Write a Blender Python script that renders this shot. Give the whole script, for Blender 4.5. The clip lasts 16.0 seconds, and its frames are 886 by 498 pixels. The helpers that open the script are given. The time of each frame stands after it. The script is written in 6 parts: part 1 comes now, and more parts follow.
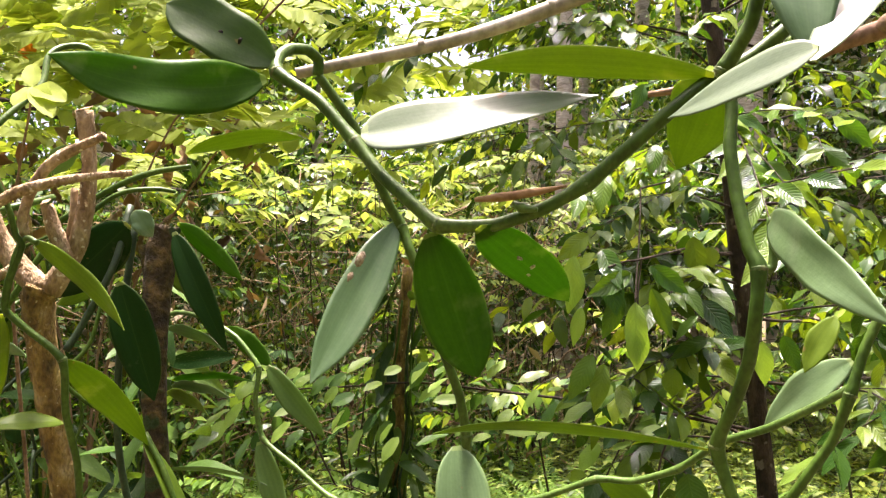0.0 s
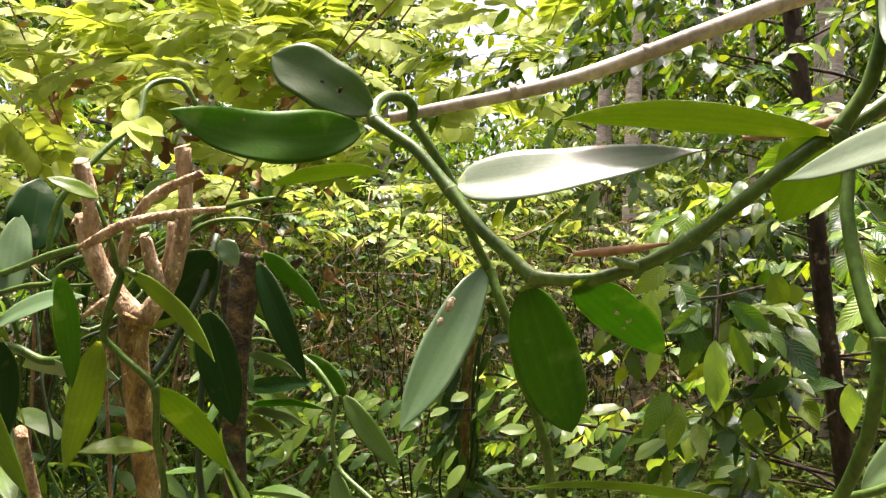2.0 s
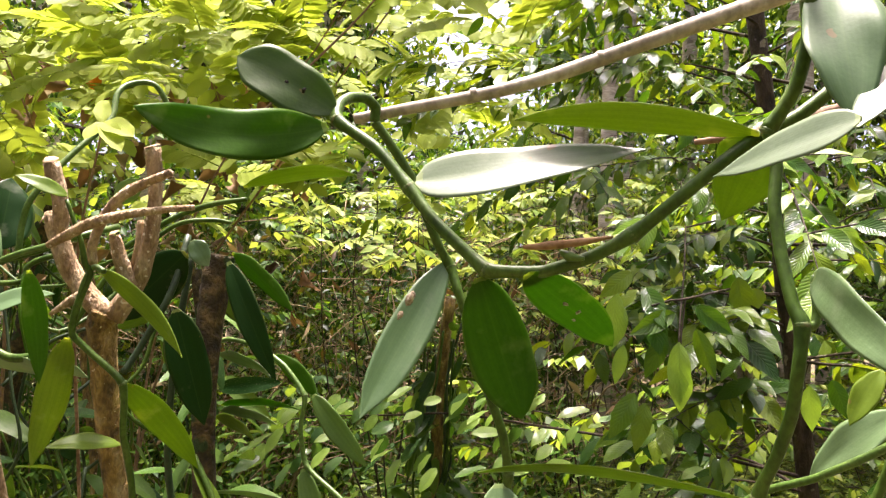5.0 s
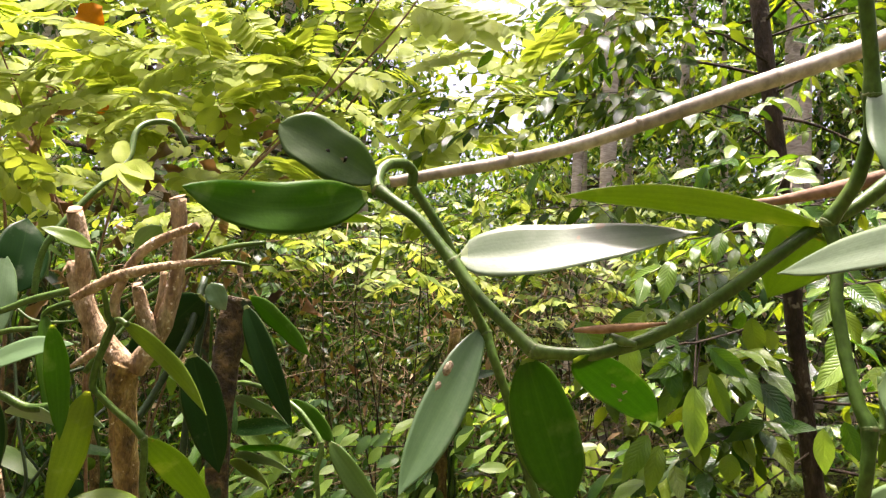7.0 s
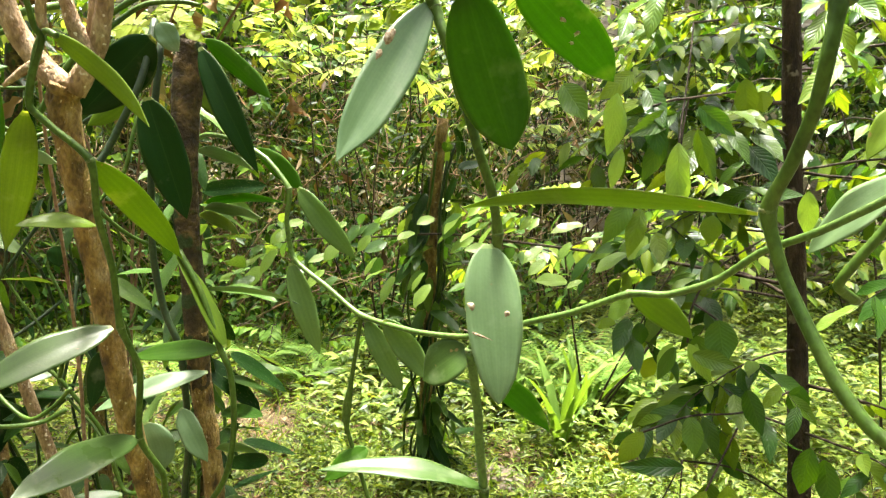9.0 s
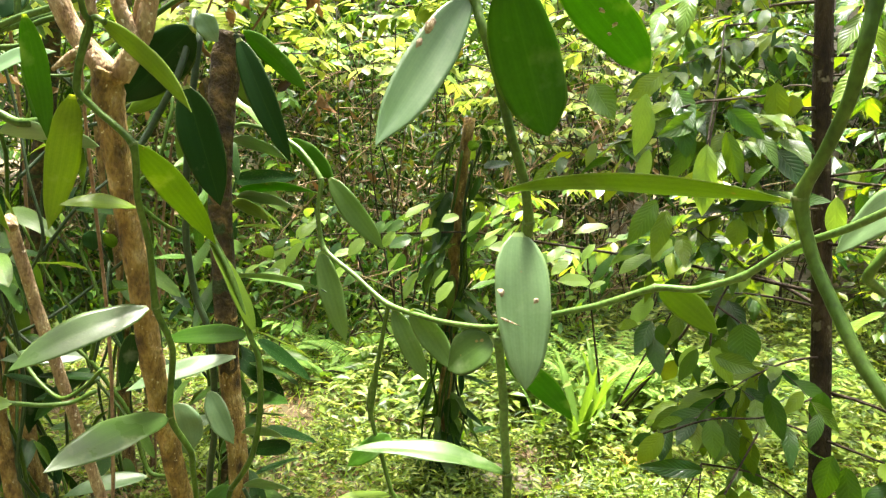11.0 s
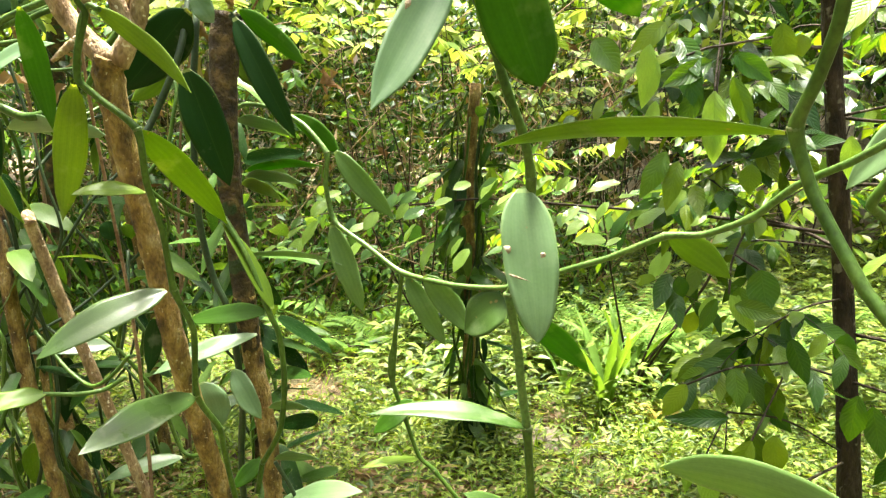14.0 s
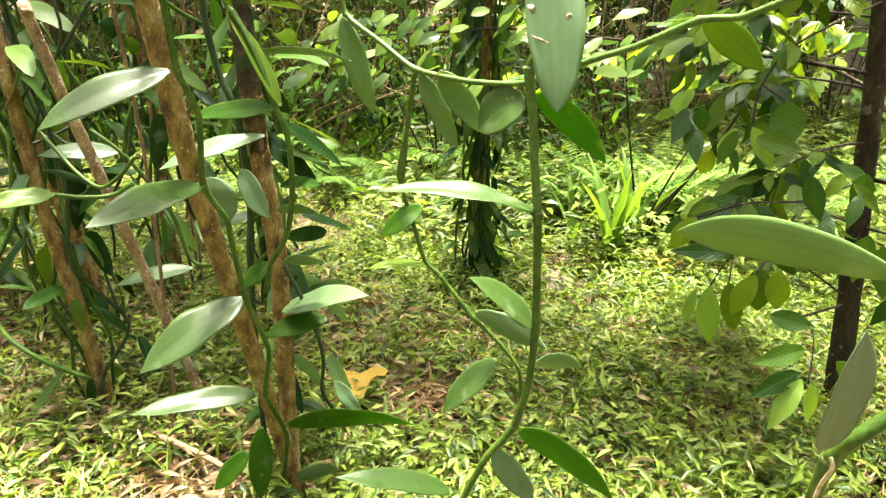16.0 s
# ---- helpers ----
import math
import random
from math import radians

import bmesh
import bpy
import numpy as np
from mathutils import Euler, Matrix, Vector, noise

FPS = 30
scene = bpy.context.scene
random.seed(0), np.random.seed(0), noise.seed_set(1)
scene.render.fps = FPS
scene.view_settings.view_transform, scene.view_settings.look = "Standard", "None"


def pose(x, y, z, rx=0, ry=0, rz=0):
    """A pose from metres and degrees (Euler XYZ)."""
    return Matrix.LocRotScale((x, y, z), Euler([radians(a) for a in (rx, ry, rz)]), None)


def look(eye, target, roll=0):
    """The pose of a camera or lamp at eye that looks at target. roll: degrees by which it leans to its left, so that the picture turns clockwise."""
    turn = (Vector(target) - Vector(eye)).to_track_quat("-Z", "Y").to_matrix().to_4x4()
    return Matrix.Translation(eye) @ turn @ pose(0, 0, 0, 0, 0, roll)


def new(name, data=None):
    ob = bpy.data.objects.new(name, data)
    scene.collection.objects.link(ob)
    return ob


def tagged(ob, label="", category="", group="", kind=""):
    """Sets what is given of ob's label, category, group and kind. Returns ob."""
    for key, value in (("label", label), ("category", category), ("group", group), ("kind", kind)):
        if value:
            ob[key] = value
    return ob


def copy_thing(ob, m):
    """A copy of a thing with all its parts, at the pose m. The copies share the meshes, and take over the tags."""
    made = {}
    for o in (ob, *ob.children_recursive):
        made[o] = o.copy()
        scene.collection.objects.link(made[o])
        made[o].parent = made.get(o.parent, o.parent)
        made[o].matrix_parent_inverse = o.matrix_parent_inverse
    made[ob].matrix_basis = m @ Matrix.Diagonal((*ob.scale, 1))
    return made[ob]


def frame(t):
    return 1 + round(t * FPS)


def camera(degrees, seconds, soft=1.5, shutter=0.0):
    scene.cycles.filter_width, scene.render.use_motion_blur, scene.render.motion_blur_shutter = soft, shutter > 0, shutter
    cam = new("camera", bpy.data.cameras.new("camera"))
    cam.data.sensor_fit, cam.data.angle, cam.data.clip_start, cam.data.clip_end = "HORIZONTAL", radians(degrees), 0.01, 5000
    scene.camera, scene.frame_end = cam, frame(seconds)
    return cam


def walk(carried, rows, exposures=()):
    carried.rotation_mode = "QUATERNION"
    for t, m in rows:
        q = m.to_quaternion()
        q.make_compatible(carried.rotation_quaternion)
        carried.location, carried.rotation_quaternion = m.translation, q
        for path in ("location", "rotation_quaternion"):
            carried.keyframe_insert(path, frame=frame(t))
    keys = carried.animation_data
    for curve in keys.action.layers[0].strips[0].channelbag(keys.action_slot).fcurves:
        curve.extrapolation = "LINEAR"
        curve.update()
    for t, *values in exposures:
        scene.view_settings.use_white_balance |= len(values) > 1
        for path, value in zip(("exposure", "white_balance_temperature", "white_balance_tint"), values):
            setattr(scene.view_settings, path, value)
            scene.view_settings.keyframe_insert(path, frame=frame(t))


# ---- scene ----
cam = camera(63.2, 16.0, soft=1.3)
PATH = [
    (0, (0.078, 0.059, 1.487), (-0.017, 2.055, 1.582), 1.2),
    (0.5, (0.079, 0.05, 1.492), (-0.038, 2.042, 1.622), 1.3),
    (1, (0.033, 0.052, 1.533), (-0.193, 2.031, 1.719), 3.4),
    (1.5, (0.007, 0.059, 1.529), (-0.301, 2.03, 1.678), 5.2),
    (2, (0.045, 0.053, 1.516), (-0.22, 2.031, 1.657), 2.7),
    (2.5, (0.07, 0.063, 1.502), (-0.16, 2.045, 1.647), 1.9),
    (3, (0.082, 0.05, 1.501), (-0.112, 2.033, 1.684), 2.5),
    (3.5, (0.082, 0.043, 1.501), (-0.125, 2.022, 1.702), 2.4),
    (4, (0.077, 0.033, 1.493), (-0.144, 2.013, 1.668), 3.0),
    (4.2, (0.078, 0.035, 1.488), (-0.135, 2.017, 1.653), 3.0),
    (6.3, (0.048, 0.016, 1.527), (-0.175, 1.996, 1.7), 2.4),
    (6.5, (0.044, 0.016, 1.525), (-0.185, 1.996, 1.688), 2.2),
    (7, (0.017, 0.028, 1.559), (-0.179, 2.007, 1.77), 3.5),
    (7.5, (0.01, 0.042, 1.546), (-0.215, 2.023, 1.71), 3.8),
    (8, (0.041, 0.073, 1.456), (-0.186, 2.059, 1.382), 3.0),
    (8.5, (0.069, 0.096, 1.407), (-0.147, 2.072, 1.182), 2.3),
    (8.7, (0.082, 0.097, 1.396), (-0.1, 2.073, 1.145), 2.4),
    (10.8, (0.072, 0.076, 1.378), (-0.141, 2.05, 1.14), 3.8),
    (11, (0.071, 0.074, 1.373), (-0.163, 2.045, 1.127), 3.9),
    (11.5, (0.074, 0.071, 1.361), (-0.145, 2.039, 1.077), 3.6),
    (12, (0.072, 0.074, 1.333), (-0.124, 2.029, 0.96), 3.8),
    (12.5, (0.083, 0.081, 1.318), (-0.163, 2.015, 0.872), 2.1),
    (13, (0.092, 0.085, 1.314), (-0.138, 2.015, 0.842), 2.0),
    (13.5, (0.089, 0.076, 1.342), (-0.182, 2.022, 0.965), 0.5),
    (14, (0.088, 0.069, 1.362), (-0.195, 2.022, 1.037), -0.2),
    (14.5, (0.083, 0.062, 1.351), (-0.203, 2.009, 0.996), 1.2),
    (15, (0.08, 0.073, 1.304), (-0.193, 1.989, 0.798), 1.8),
    (15.5, (0.082, 0.063, 1.3), (-0.257, 1.962, 0.771), 1.3),
    (16, (0.085, 0.075, 1.249), (-0.202, 1.929, 0.555), 2.2),
]
EXPOSURES = [(0.0, 2.96, 6650, 27), (1.5, 2.82, 6650, 26), (4.0, 2.8, 6650, 26), (6.5, 2.85, 6650, 28), (7.5, 2.66, 6650, 28), (8.0, 2.82, 6650, 19), (8.6, 3.36, 6600, 13), (11.0, 3.5, 6600, 9), (14.0, 3.58, 6600, 7), (16.0, 3.6, 6700, 11)]
walk(cam, [(t, look(eye, target, roll)) for t, eye, target, roll in PATH], EXPOSURES)

# ---- world and sun ----
world = bpy.data.worlds.new("overcast_sky")
scene.world = world
world.use_nodes = True
wn = world.node_tree
sky = wn.nodes.new("ShaderNodeTexSky")
sky.sky_type = "NISHITA"
sky.sun_disc = False
sky.sun_elevation, sky.sun_rotation = radians(80), radians(-25)
sky.air_density, sky.dust_density, sky.ozone_density = 0.5, 8.0, 0.4
wn.nodes["Background"].inputs["Strength"].default_value = 0.087
wn.links.new(sky.outputs["Color"], wn.nodes["Background"].inputs["Color"])
sun_data = bpy.data.lights.new("sun", "SUN")
sun_data.energy, sun_data.angle, sun_data.color = 3.2, radians(14), (1.0, 0.96, 0.88)
sun = new("sun", sun_data)
sun.matrix_world = look((0, 0, 30), (30 * math.sin(radians(25)) * 0.176, -30 * math.cos(radians(25)) * 0.176, 0))

# ---- materials ----


def mat_base(name):
    m = bpy.data.materials.new(name)
    m.use_nodes = True
    nt = m.node_tree
    return m, nt, nt.nodes["Principled BSDF"], nt.nodes["Material Output"]


def ramp(nt, fac, stops):
    r = nt.nodes.new("ShaderNodeValToRGB")
    while len(r.color_ramp.elements) < len(stops):
        r.color_ramp.elements.new(0.5)
    for e, (p, c) in zip(r.color_ramp.elements, stops):
        e.position, e.color = p, (*c, 1)
    nt.links.new(fac, r.inputs["Fac"])
    return r.outputs["Color"]


def noise_tex(nt, scale, detail=4, coord="Object", stretch=None):
    tc = nt.nodes.new("ShaderNodeTexCoord")
    n = nt.nodes.new("ShaderNodeTexNoise")
    n.inputs["Scale"].default_value, n.inputs["Detail"].default_value = scale, detail
    out = tc.outputs[coord]
    if stretch:
        mp = nt.nodes.new("ShaderNodeMapping")
        mp.inputs["Scale"].default_value = stretch
        nt.links.new(out, mp.inputs["Vector"])
        out = mp.outputs["Vector"]
    nt.links.new(out, n.inputs["Vector"])
    return n.outputs["Fac"]


def mix_rgb(nt, fac, a, b, blend="MIX"):
    m = nt.nodes.new("ShaderNodeMix")
    m.data_type, m.blend_type = "RGBA", blend
    for s, v in ((0, fac), (6, a), (7, b)):
        if isinstance(v, bpy.types.NodeSocket):
            nt.links.new(v, m.inputs[s])
        else:
            m.inputs[s].default_value = v if s == 0 else (*v, 1)
    return m.outputs[2]


def math_node(nt, op, a, b=0.0, c=0.0):
    m = nt.nodes.new("ShaderNodeMath")
    m.operation = op
    for s, v in enumerate((a, b, c)):
        if isinstance(v, bpy.types.NodeSocket):
            nt.links.new(v, m.inputs[s])
        else:
            m.inputs[s].default_value = v
    return m.outputs[0]


def bump(nt, bsdf, height, strength, distance):
    b = nt.nodes.new("ShaderNodeBump")
    b.inputs["Strength"].default_value, b.inputs["Distance"].default_value = strength, distance
    nt.links.new(height, b.inputs["Height"])
    nt.links.new(b.outputs["Normal"], bsdf.inputs["Normal"])
    return b.outputs["Normal"]


def leaf_mat(name, stops, glow, rough=0.4, through_part=0.35, veins=0, island=True, stripes=False, spec=0.5, blotch=0.25, relief=0.0008):
    """A leaf: a glossy skin over green, and light that comes through it. stops: colours from leaf to leaf; glow: tint of the light let through."""
    m, nt, p, out = mat_base(name)
    if island:
        rnd = nt.nodes.new("ShaderNodeNewGeometry").outputs["Random Per Island"]
    else:
        rnd = nt.nodes.new("ShaderNodeObjectInfo").outputs["Random"]
    n = len(stops)
    col = ramp(nt, rnd, [(i / max(1, n - 1), c) for i, c in enumerate(stops)])
    patch = noise_tex(nt, 14 if not island else 5, 5)
    col = mix_rgb(nt, blotch, col, ramp(nt, patch, [(0.3, (0.45, 0.5, 0.4)), (0.7, (1.0, 1.0, 1.0))]), "MULTIPLY")
    fine = noise_tex(nt, 260, 2)
    col = mix_rgb(nt, 0.16, col, ramp(nt, fine, [(0.35, (0.5, 0.55, 0.45)), (0.65, (1, 1, 1))]), "MULTIPLY")
    height = fine
    if veins or stripes:
        uv = nt.nodes.new("ShaderNodeUVMap")
        sep = nt.nodes.new("ShaderNodeSeparateXYZ")
        nt.links.new(uv.outputs["UV"], sep.inputs[0])
        u, v = sep.outputs[0], sep.outputs[1]
        side = math_node(nt, "ABSOLUTE", math_node(nt, "SUBTRACT", u, 0.5))
        if stripes:
            w = math_node(nt, "SINE", math_node(nt, "MULTIPLY", u, 95.0))
            wander = math_node(nt, "MULTIPLY", noise_tex(nt, 9, 2), 2.5)
            broad = math_node(nt, "SINE", math_node(nt, "ADD", math_node(nt, "MULTIPLY", u, 31.0), wander))
            col = mix_rgb(nt, math_node(nt, "MULTIPLY_ADD", w, 0.05, 0.06), col, (0.5, 0.6, 0.3), "MULTIPLY")
            col = mix_rgb(nt, math_node(nt, "MULTIPLY_ADD", broad, 0.09, 0.09), col, (0.5, 0.62, 0.4), "MULTIPLY")
            mid = math_node(nt, "LESS_THAN", side, 0.014)
            col = mix_rgb(nt, math_node(nt, "MULTIPLY", mid, 0.025), col, (0.2, 0.32, 0.09))
            height = math_node(nt, "MULTIPLY_ADD", w, 0.03, fine)
            speck = ramp(nt, noise_tex(nt, 55, 1), [(0.76, (0, 0, 0)), (0.79, (1, 1, 1))])
            col = mix_rgb(nt, math_node(nt, "MULTIPLY", speck, 0.7), col, (0.2, 0.14, 0.06))
            rub = ramp(nt, noise_tex(nt, 22, 6), [(0.6, (0, 0, 0)), (0.72, (1, 1, 1))])
            col = mix_rgb(nt, math_node(nt, "MULTIPLY", rub, 0.12), col, (0.45, 0.48, 0.36))
            rim = math_node(nt, "GREATER_THAN", side, 0.478)
            stalk = math_node(nt, "LESS_THAN", math_node(nt, "ADD", v, math_node(nt, "MULTIPLY", fine, 0.03)), 0.045)
            col = mix_rgb(nt, math_node(nt, "MULTIPLY", math_node(nt, "MAXIMUM", math_node(nt, "MULTIPLY", rim, 0.35), stalk), 0.3), col, (0.34, 0.42, 0.14))
        else:
            line = math_node(nt, "SUBTRACT", math_node(nt, "MULTIPLY", v, veins), math_node(nt, "MULTIPLY", side, veins * 0.55))
            w = math_node(nt, "ABSOLUTE", math_node(nt, "SINE", math_node(nt, "MULTIPLY", line, math.pi)))
            w = math_node(nt, "POWER", w, 0.5)
            mid = math_node(nt, "MINIMUM", math_node(nt, "MULTIPLY", side, 30.0), 1.0)
            height = math_node(nt, "MULTIPLY", w, mid)
            col = mix_rgb(nt, math_node(nt, "MULTIPLY_ADD", height, -0.06, 0.06), col, (0.2, 0.32, 0.07))
    nt.links.new(col, p.inputs["Base Color"])
    p.inputs["Roughness"].default_value = rough
    p.inputs["Specular IOR Level"].default_value = spec
    rr = ramp(nt, patch, [(0.3, (rough * 0.8,) * 3), (0.75, (min(1, rough * 1.35),) * 3)])
    nt.links.new(rr, p.inputs["Roughness"])
    if stripes:
        height = math_node(nt, "MULTIPLY_ADD", noise_tex(nt, 18, 2), 1.6, math_node(nt, "MULTIPLY", height, 0.5))
    normal = bump(nt, p, height, 0.5 if veins else 0.35, relief)
    t = nt.nodes.new("ShaderNodeBsdfTranslucent")
    nt.links.new(mix_rgb(nt, 1.0, col, glow, "MULTIPLY"), t.inputs["Color"])
    nt.links.new(normal, t.inputs["Normal"])
    mx = nt.nodes.new("ShaderNodeMixShader")
    mx.inputs[0].default_value = through_part
    nt.links.new(p.outputs[0], mx.inputs[1])
    nt.links.new(t.outputs[0], mx.inputs[2])
    nt.links.new(mx.outputs[0], out.inputs["Surface"])
    return m


def solid_mat(name, stops, scale, rough, bump_strength=0.4, bump_size=0.004, stretch=None, fine_scale=120, spec=0.2, spots=None):
    m, nt, p, out = mat_base(name)
    a = noise_tex(nt, scale, 6, stretch=stretch)
    b = noise_tex(nt, fine_scale, 3, stretch=stretch)
    n = len(stops)
    col = ramp(nt, a, [(0.3 + 0.4 * i / max(1, n - 1), c) for i, c in enumerate(stops)])
    col = mix_rgb(nt, 0.6, col, ramp(nt, b, [(0.35, (0.38, 0.36, 0.33)), (0.6, (1, 1, 1))]), "MULTIPLY")
    if spots:
        s = noise_tex(nt, spots[1], 2)
        col = mix_rgb(nt, ramp(nt, s, [(spots[2], (0, 0, 0)), (spots[2] + 0.05, (1, 1, 1))]), col, spots[0])
    nt.links.new(col, p.inputs["Base Color"])
    p.inputs["Roughness"].default_value = rough
    p.inputs["Specular IOR Level"].default_value = spec
    bump(nt, p, math_node(nt, "MULTIPLY_ADD", a, 1.5, b), bump_strength, bump_size)
    return m


VAN_TOP = leaf_mat("vanilla_leaf_top", [(0.034, 0.1, 0.006), (0.05, 0.125, 0.009), (0.04, 0.11, 0.007)], (2.4, 2.15, 0.35), 0.4, 0.46, island=False, stripes=True, spec=0.1)
VAN_UNDER = leaf_mat("vanilla_leaf_underside", [(0.036, 0.1, 0.007), (0.052, 0.125, 0.01)], (2.6, 2.25, 0.35), 0.45, 0.5, island=False, stripes=True, spec=0.1)
VAN_YOUNG = leaf_mat("vanilla_leaf_young", [(0.09, 0.165, 0.012), (0.132, 0.21, 0.018)], (2.05, 1.68, 0.4), 0.36, 0.44, island=False, stripes=True, spec=0.2)
# Grey-green base colour stands in for sky sheen on these leaves.
VAN_PALE = leaf_mat("vanilla_leaf_pale_sheen", [(0.088, 0.164, 0.064), (0.138, 0.22, 0.098)], (1.6, 1.5, 0.55), 0.34, 0.28, island=False, stripes=True, spec=0.45)
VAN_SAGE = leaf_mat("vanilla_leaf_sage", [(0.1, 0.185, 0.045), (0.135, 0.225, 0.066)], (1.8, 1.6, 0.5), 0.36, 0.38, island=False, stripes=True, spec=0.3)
# Whitish sky reflection on upward-facing leaves, painted into the colour.
VAN_BRIGHT = leaf_mat("vanilla_leaf_sheen", [(0.115, 0.165, 0.09), (0.14, 0.19, 0.11)], (1.2, 1.2, 0.6), 0.38, 0.2, island=False, stripes=True, spec=0.42)
# Lit copy of the top leaf: the lighter, greyer look is in the colour.
VAN_MID = leaf_mat("vanilla_leaf_lit", [(0.038, 0.08, 0.014), (0.054, 0.102, 0.02)], (2.1, 1.75, 0.45), 0.32, 0.34, island=False, stripes=True, spec=0.32)
# Deep green, far darker than the other vanilla leaves.
VAN_DARK = leaf_mat("vanilla_leaf_deep_green", [(0.006, 0.028, 0.004), (0.012, 0.04, 0.006)], (2.6, 2.0, 0.5), 0.34, 0.18, island=False, stripes=True, spec=0.1)
VAN_MANY = leaf_mat("vanilla_leaf_cluster", [(0.015, 0.052, 0.006), (0.042, 0.1, 0.011), (0.085, 0.155, 0.03), (0.02, 0.062, 0.008)], (2.4, 2.0, 0.45), 0.34, 0.32, island=False, stripes=True, spec=0.2)
STEM = solid_mat("vanilla_stem", [(0.026, 0.06, 0.007), (0.043, 0.088, 0.01), (0.07, 0.118, 0.018)], 30, 0.42, 0.3, 0.002, (1, 1, 0.6), 200, 0.18)
STEM_PALE = solid_mat("vanilla_stem_light_green", [(0.045, 0.098, 0.014), (0.08, 0.14, 0.025)], 30, 0.42, 0.3, 0.002, None, 200, 0.25)
STEM_DARK = solid_mat("vanilla_stem_dark", [(0.01, 0.026, 0.008), (0.03, 0.055, 0.016)], 30, 0.5, 0.3, 0.002, None, 200, 0.3)
NODE = solid_mat("vanilla_node", [(0.045, 0.088, 0.018), (0.085, 0.13, 0.035), (0.15, 0.14, 0.065)], 110, 0.6, 0.4, 0.002)
ROOT = solid_mat("aerial_root", [(0.3, 0.24, 0.13), (0.45, 0.38, 0.22)], 60, 0.7)
HUSK = solid_mat("dry_sheath", [(0.16, 0.09, 0.04), (0.3, 0.19, 0.09)], 40, 0.8, 0.6)
CANE = solid_mat("cane", [(0.23, 0.195, 0.14), (0.36, 0.32, 0.245), (0.46, 0.42, 0.34)], 9, 0.6, 0.35, 0.002, (1, 1, 1), 90)
BRANCH_BROWN = solid_mat("brown_branch", [(0.16, 0.09, 0.05), (0.28, 0.18, 0.11)], 14, 0.75, 0.5, 0.003)
BARK_A = solid_mat("tan_bark", [(0.04, 0.022, 0.006), (0.17, 0.1, 0.024), (0.3, 0.195, 0.052), (0.4, 0.3, 0.14)], 38, 0.75, 1.0, 0.009, (1, 1, 0.5), 230, 0.4, ((0.5, 0.41, 0.24), 110, 0.67))
BARK_PALE = solid_mat("pale_bark", [(0.14, 0.085, 0.04), (0.29, 0.2, 0.105), (0.43, 0.34, 0.21)], 34, 0.85, 1.0, 0.006, (1, 1, 0.5), 200, 0.3, ((0.55, 0.48, 0.36), 95, 0.64))
BARK_B = solid_mat("dark_bark", [(0.014, 0.01, 0.004), (0.05, 0.033, 0.01), (0.15, 0.1, 0.032)], 36, 0.8, 1.0, 0.007, None, 120, 0.35, ((0.018, 0.038, 0.008), 18, 0.56))
BARK_BLACK = solid_mat("shrub_bark", [(0.014, 0.009, 0.005), (0.034, 0.022, 0.012), (0.07, 0.05, 0.03)], 24, 0.85, 1.0, 0.007, (1, 1, 0.4), 120, 0.25, ((0.13, 0.11, 0.075), 26, 0.64))
BARK_FAR = solid_mat("grey_trunk", [(0.4, 0.32, 0.24), (0.53, 0.44, 0.34), (0.64, 0.55, 0.44)], 5, 0.85, 0.6, 0.02, (0.6, 0.6, 2.5), 22, 0.3, ((0.26, 0.21, 0.15), 7, 0.64))
CUT = solid_mat("cut_wood", [(0.26, 0.16, 0.09), (0.42, 0.29, 0.17)], 60, 0.8)
COFFEE = leaf_mat("shrub_leaf", [(0.014, 0.055, 0.006), (0.036, 0.105, 0.01), (0.15, 0.235, 0.022), (0.02, 0.07, 0.007), (0.085, 0.165, 0.015), (0.026, 0.082, 0.008)], (2.8, 2.3, 0.4), 0.2, 0.34, veins=10, island=False, spec=0.3, relief=0.0016)
COFFEE_MANY = leaf_mat("shrub_leaf_mass", [(0.01, 0.042, 0.005), (0.03, 0.088, 0.009), (0.16, 0.24, 0.02), (0.018, 0.06, 0.007), (0.09, 0.165, 0.014)], (2.7, 2.2, 0.42), 0.24, 0.32, veins=9, spec=0.28, relief=0.0016)
COFFEE_NEW_BACKLIT = leaf_mat("shrub_leaf_new_backlit", [(0.2, 0.33, 0.045), (0.25, 0.39, 0.065)], (1.5, 1.5, 0.5), 0.4, 0.4, veins=10, island=False, relief=0.0014)
LIME = leaf_mat("lime_leaflet", [(0.22, 0.29, 0.035), (0.265, 0.335, 0.048), (0.32, 0.385, 0.066)], (1.55, 1.5, 0.75), 0.6, 0.48, spec=0.15)
BUSH = leaf_mat("bush_leaf", [(0.05, 0.12, 0.018), (0.12, 0.21, 0.025), (0.24, 0.3, 0.03), (0.03, 0.08, 0.015)], (1.9, 1.8, 0.5), 0.3, 0.36, spec=0.35)
BUSH_YELLOW = leaf_mat("yellow_green_leaf", [(0.1, 0.17, 0.03), (0.2, 0.27, 0.05), (0.29, 0.34, 0.075), (0.07, 0.14, 0.025)], (1.5, 1.4, 0.7), 0.36, 0.38, spec=0.15)
BUSH_PALE = leaf_mat("low_branch_leaf", [(0.02, 0.07, 0.018), (0.1, 0.2, 0.04), (0.035, 0.1, 0.022), (0.2, 0.3, 0.05), (0.06, 0.15, 0.04)], (1.8, 1.7, 0.6), 0.16, 0.2, veins=7, island=False, spec=0.6)
FOREST = leaf_mat("forest_leaf", [(0.015, 0.046, 0.008), (0.032, 0.088, 0.013), (0.075, 0.155, 0.02), (0.16, 0.25, 0.035)], (2.2, 2.0, 0.45), 0.45, 0.34, spec=0.12)
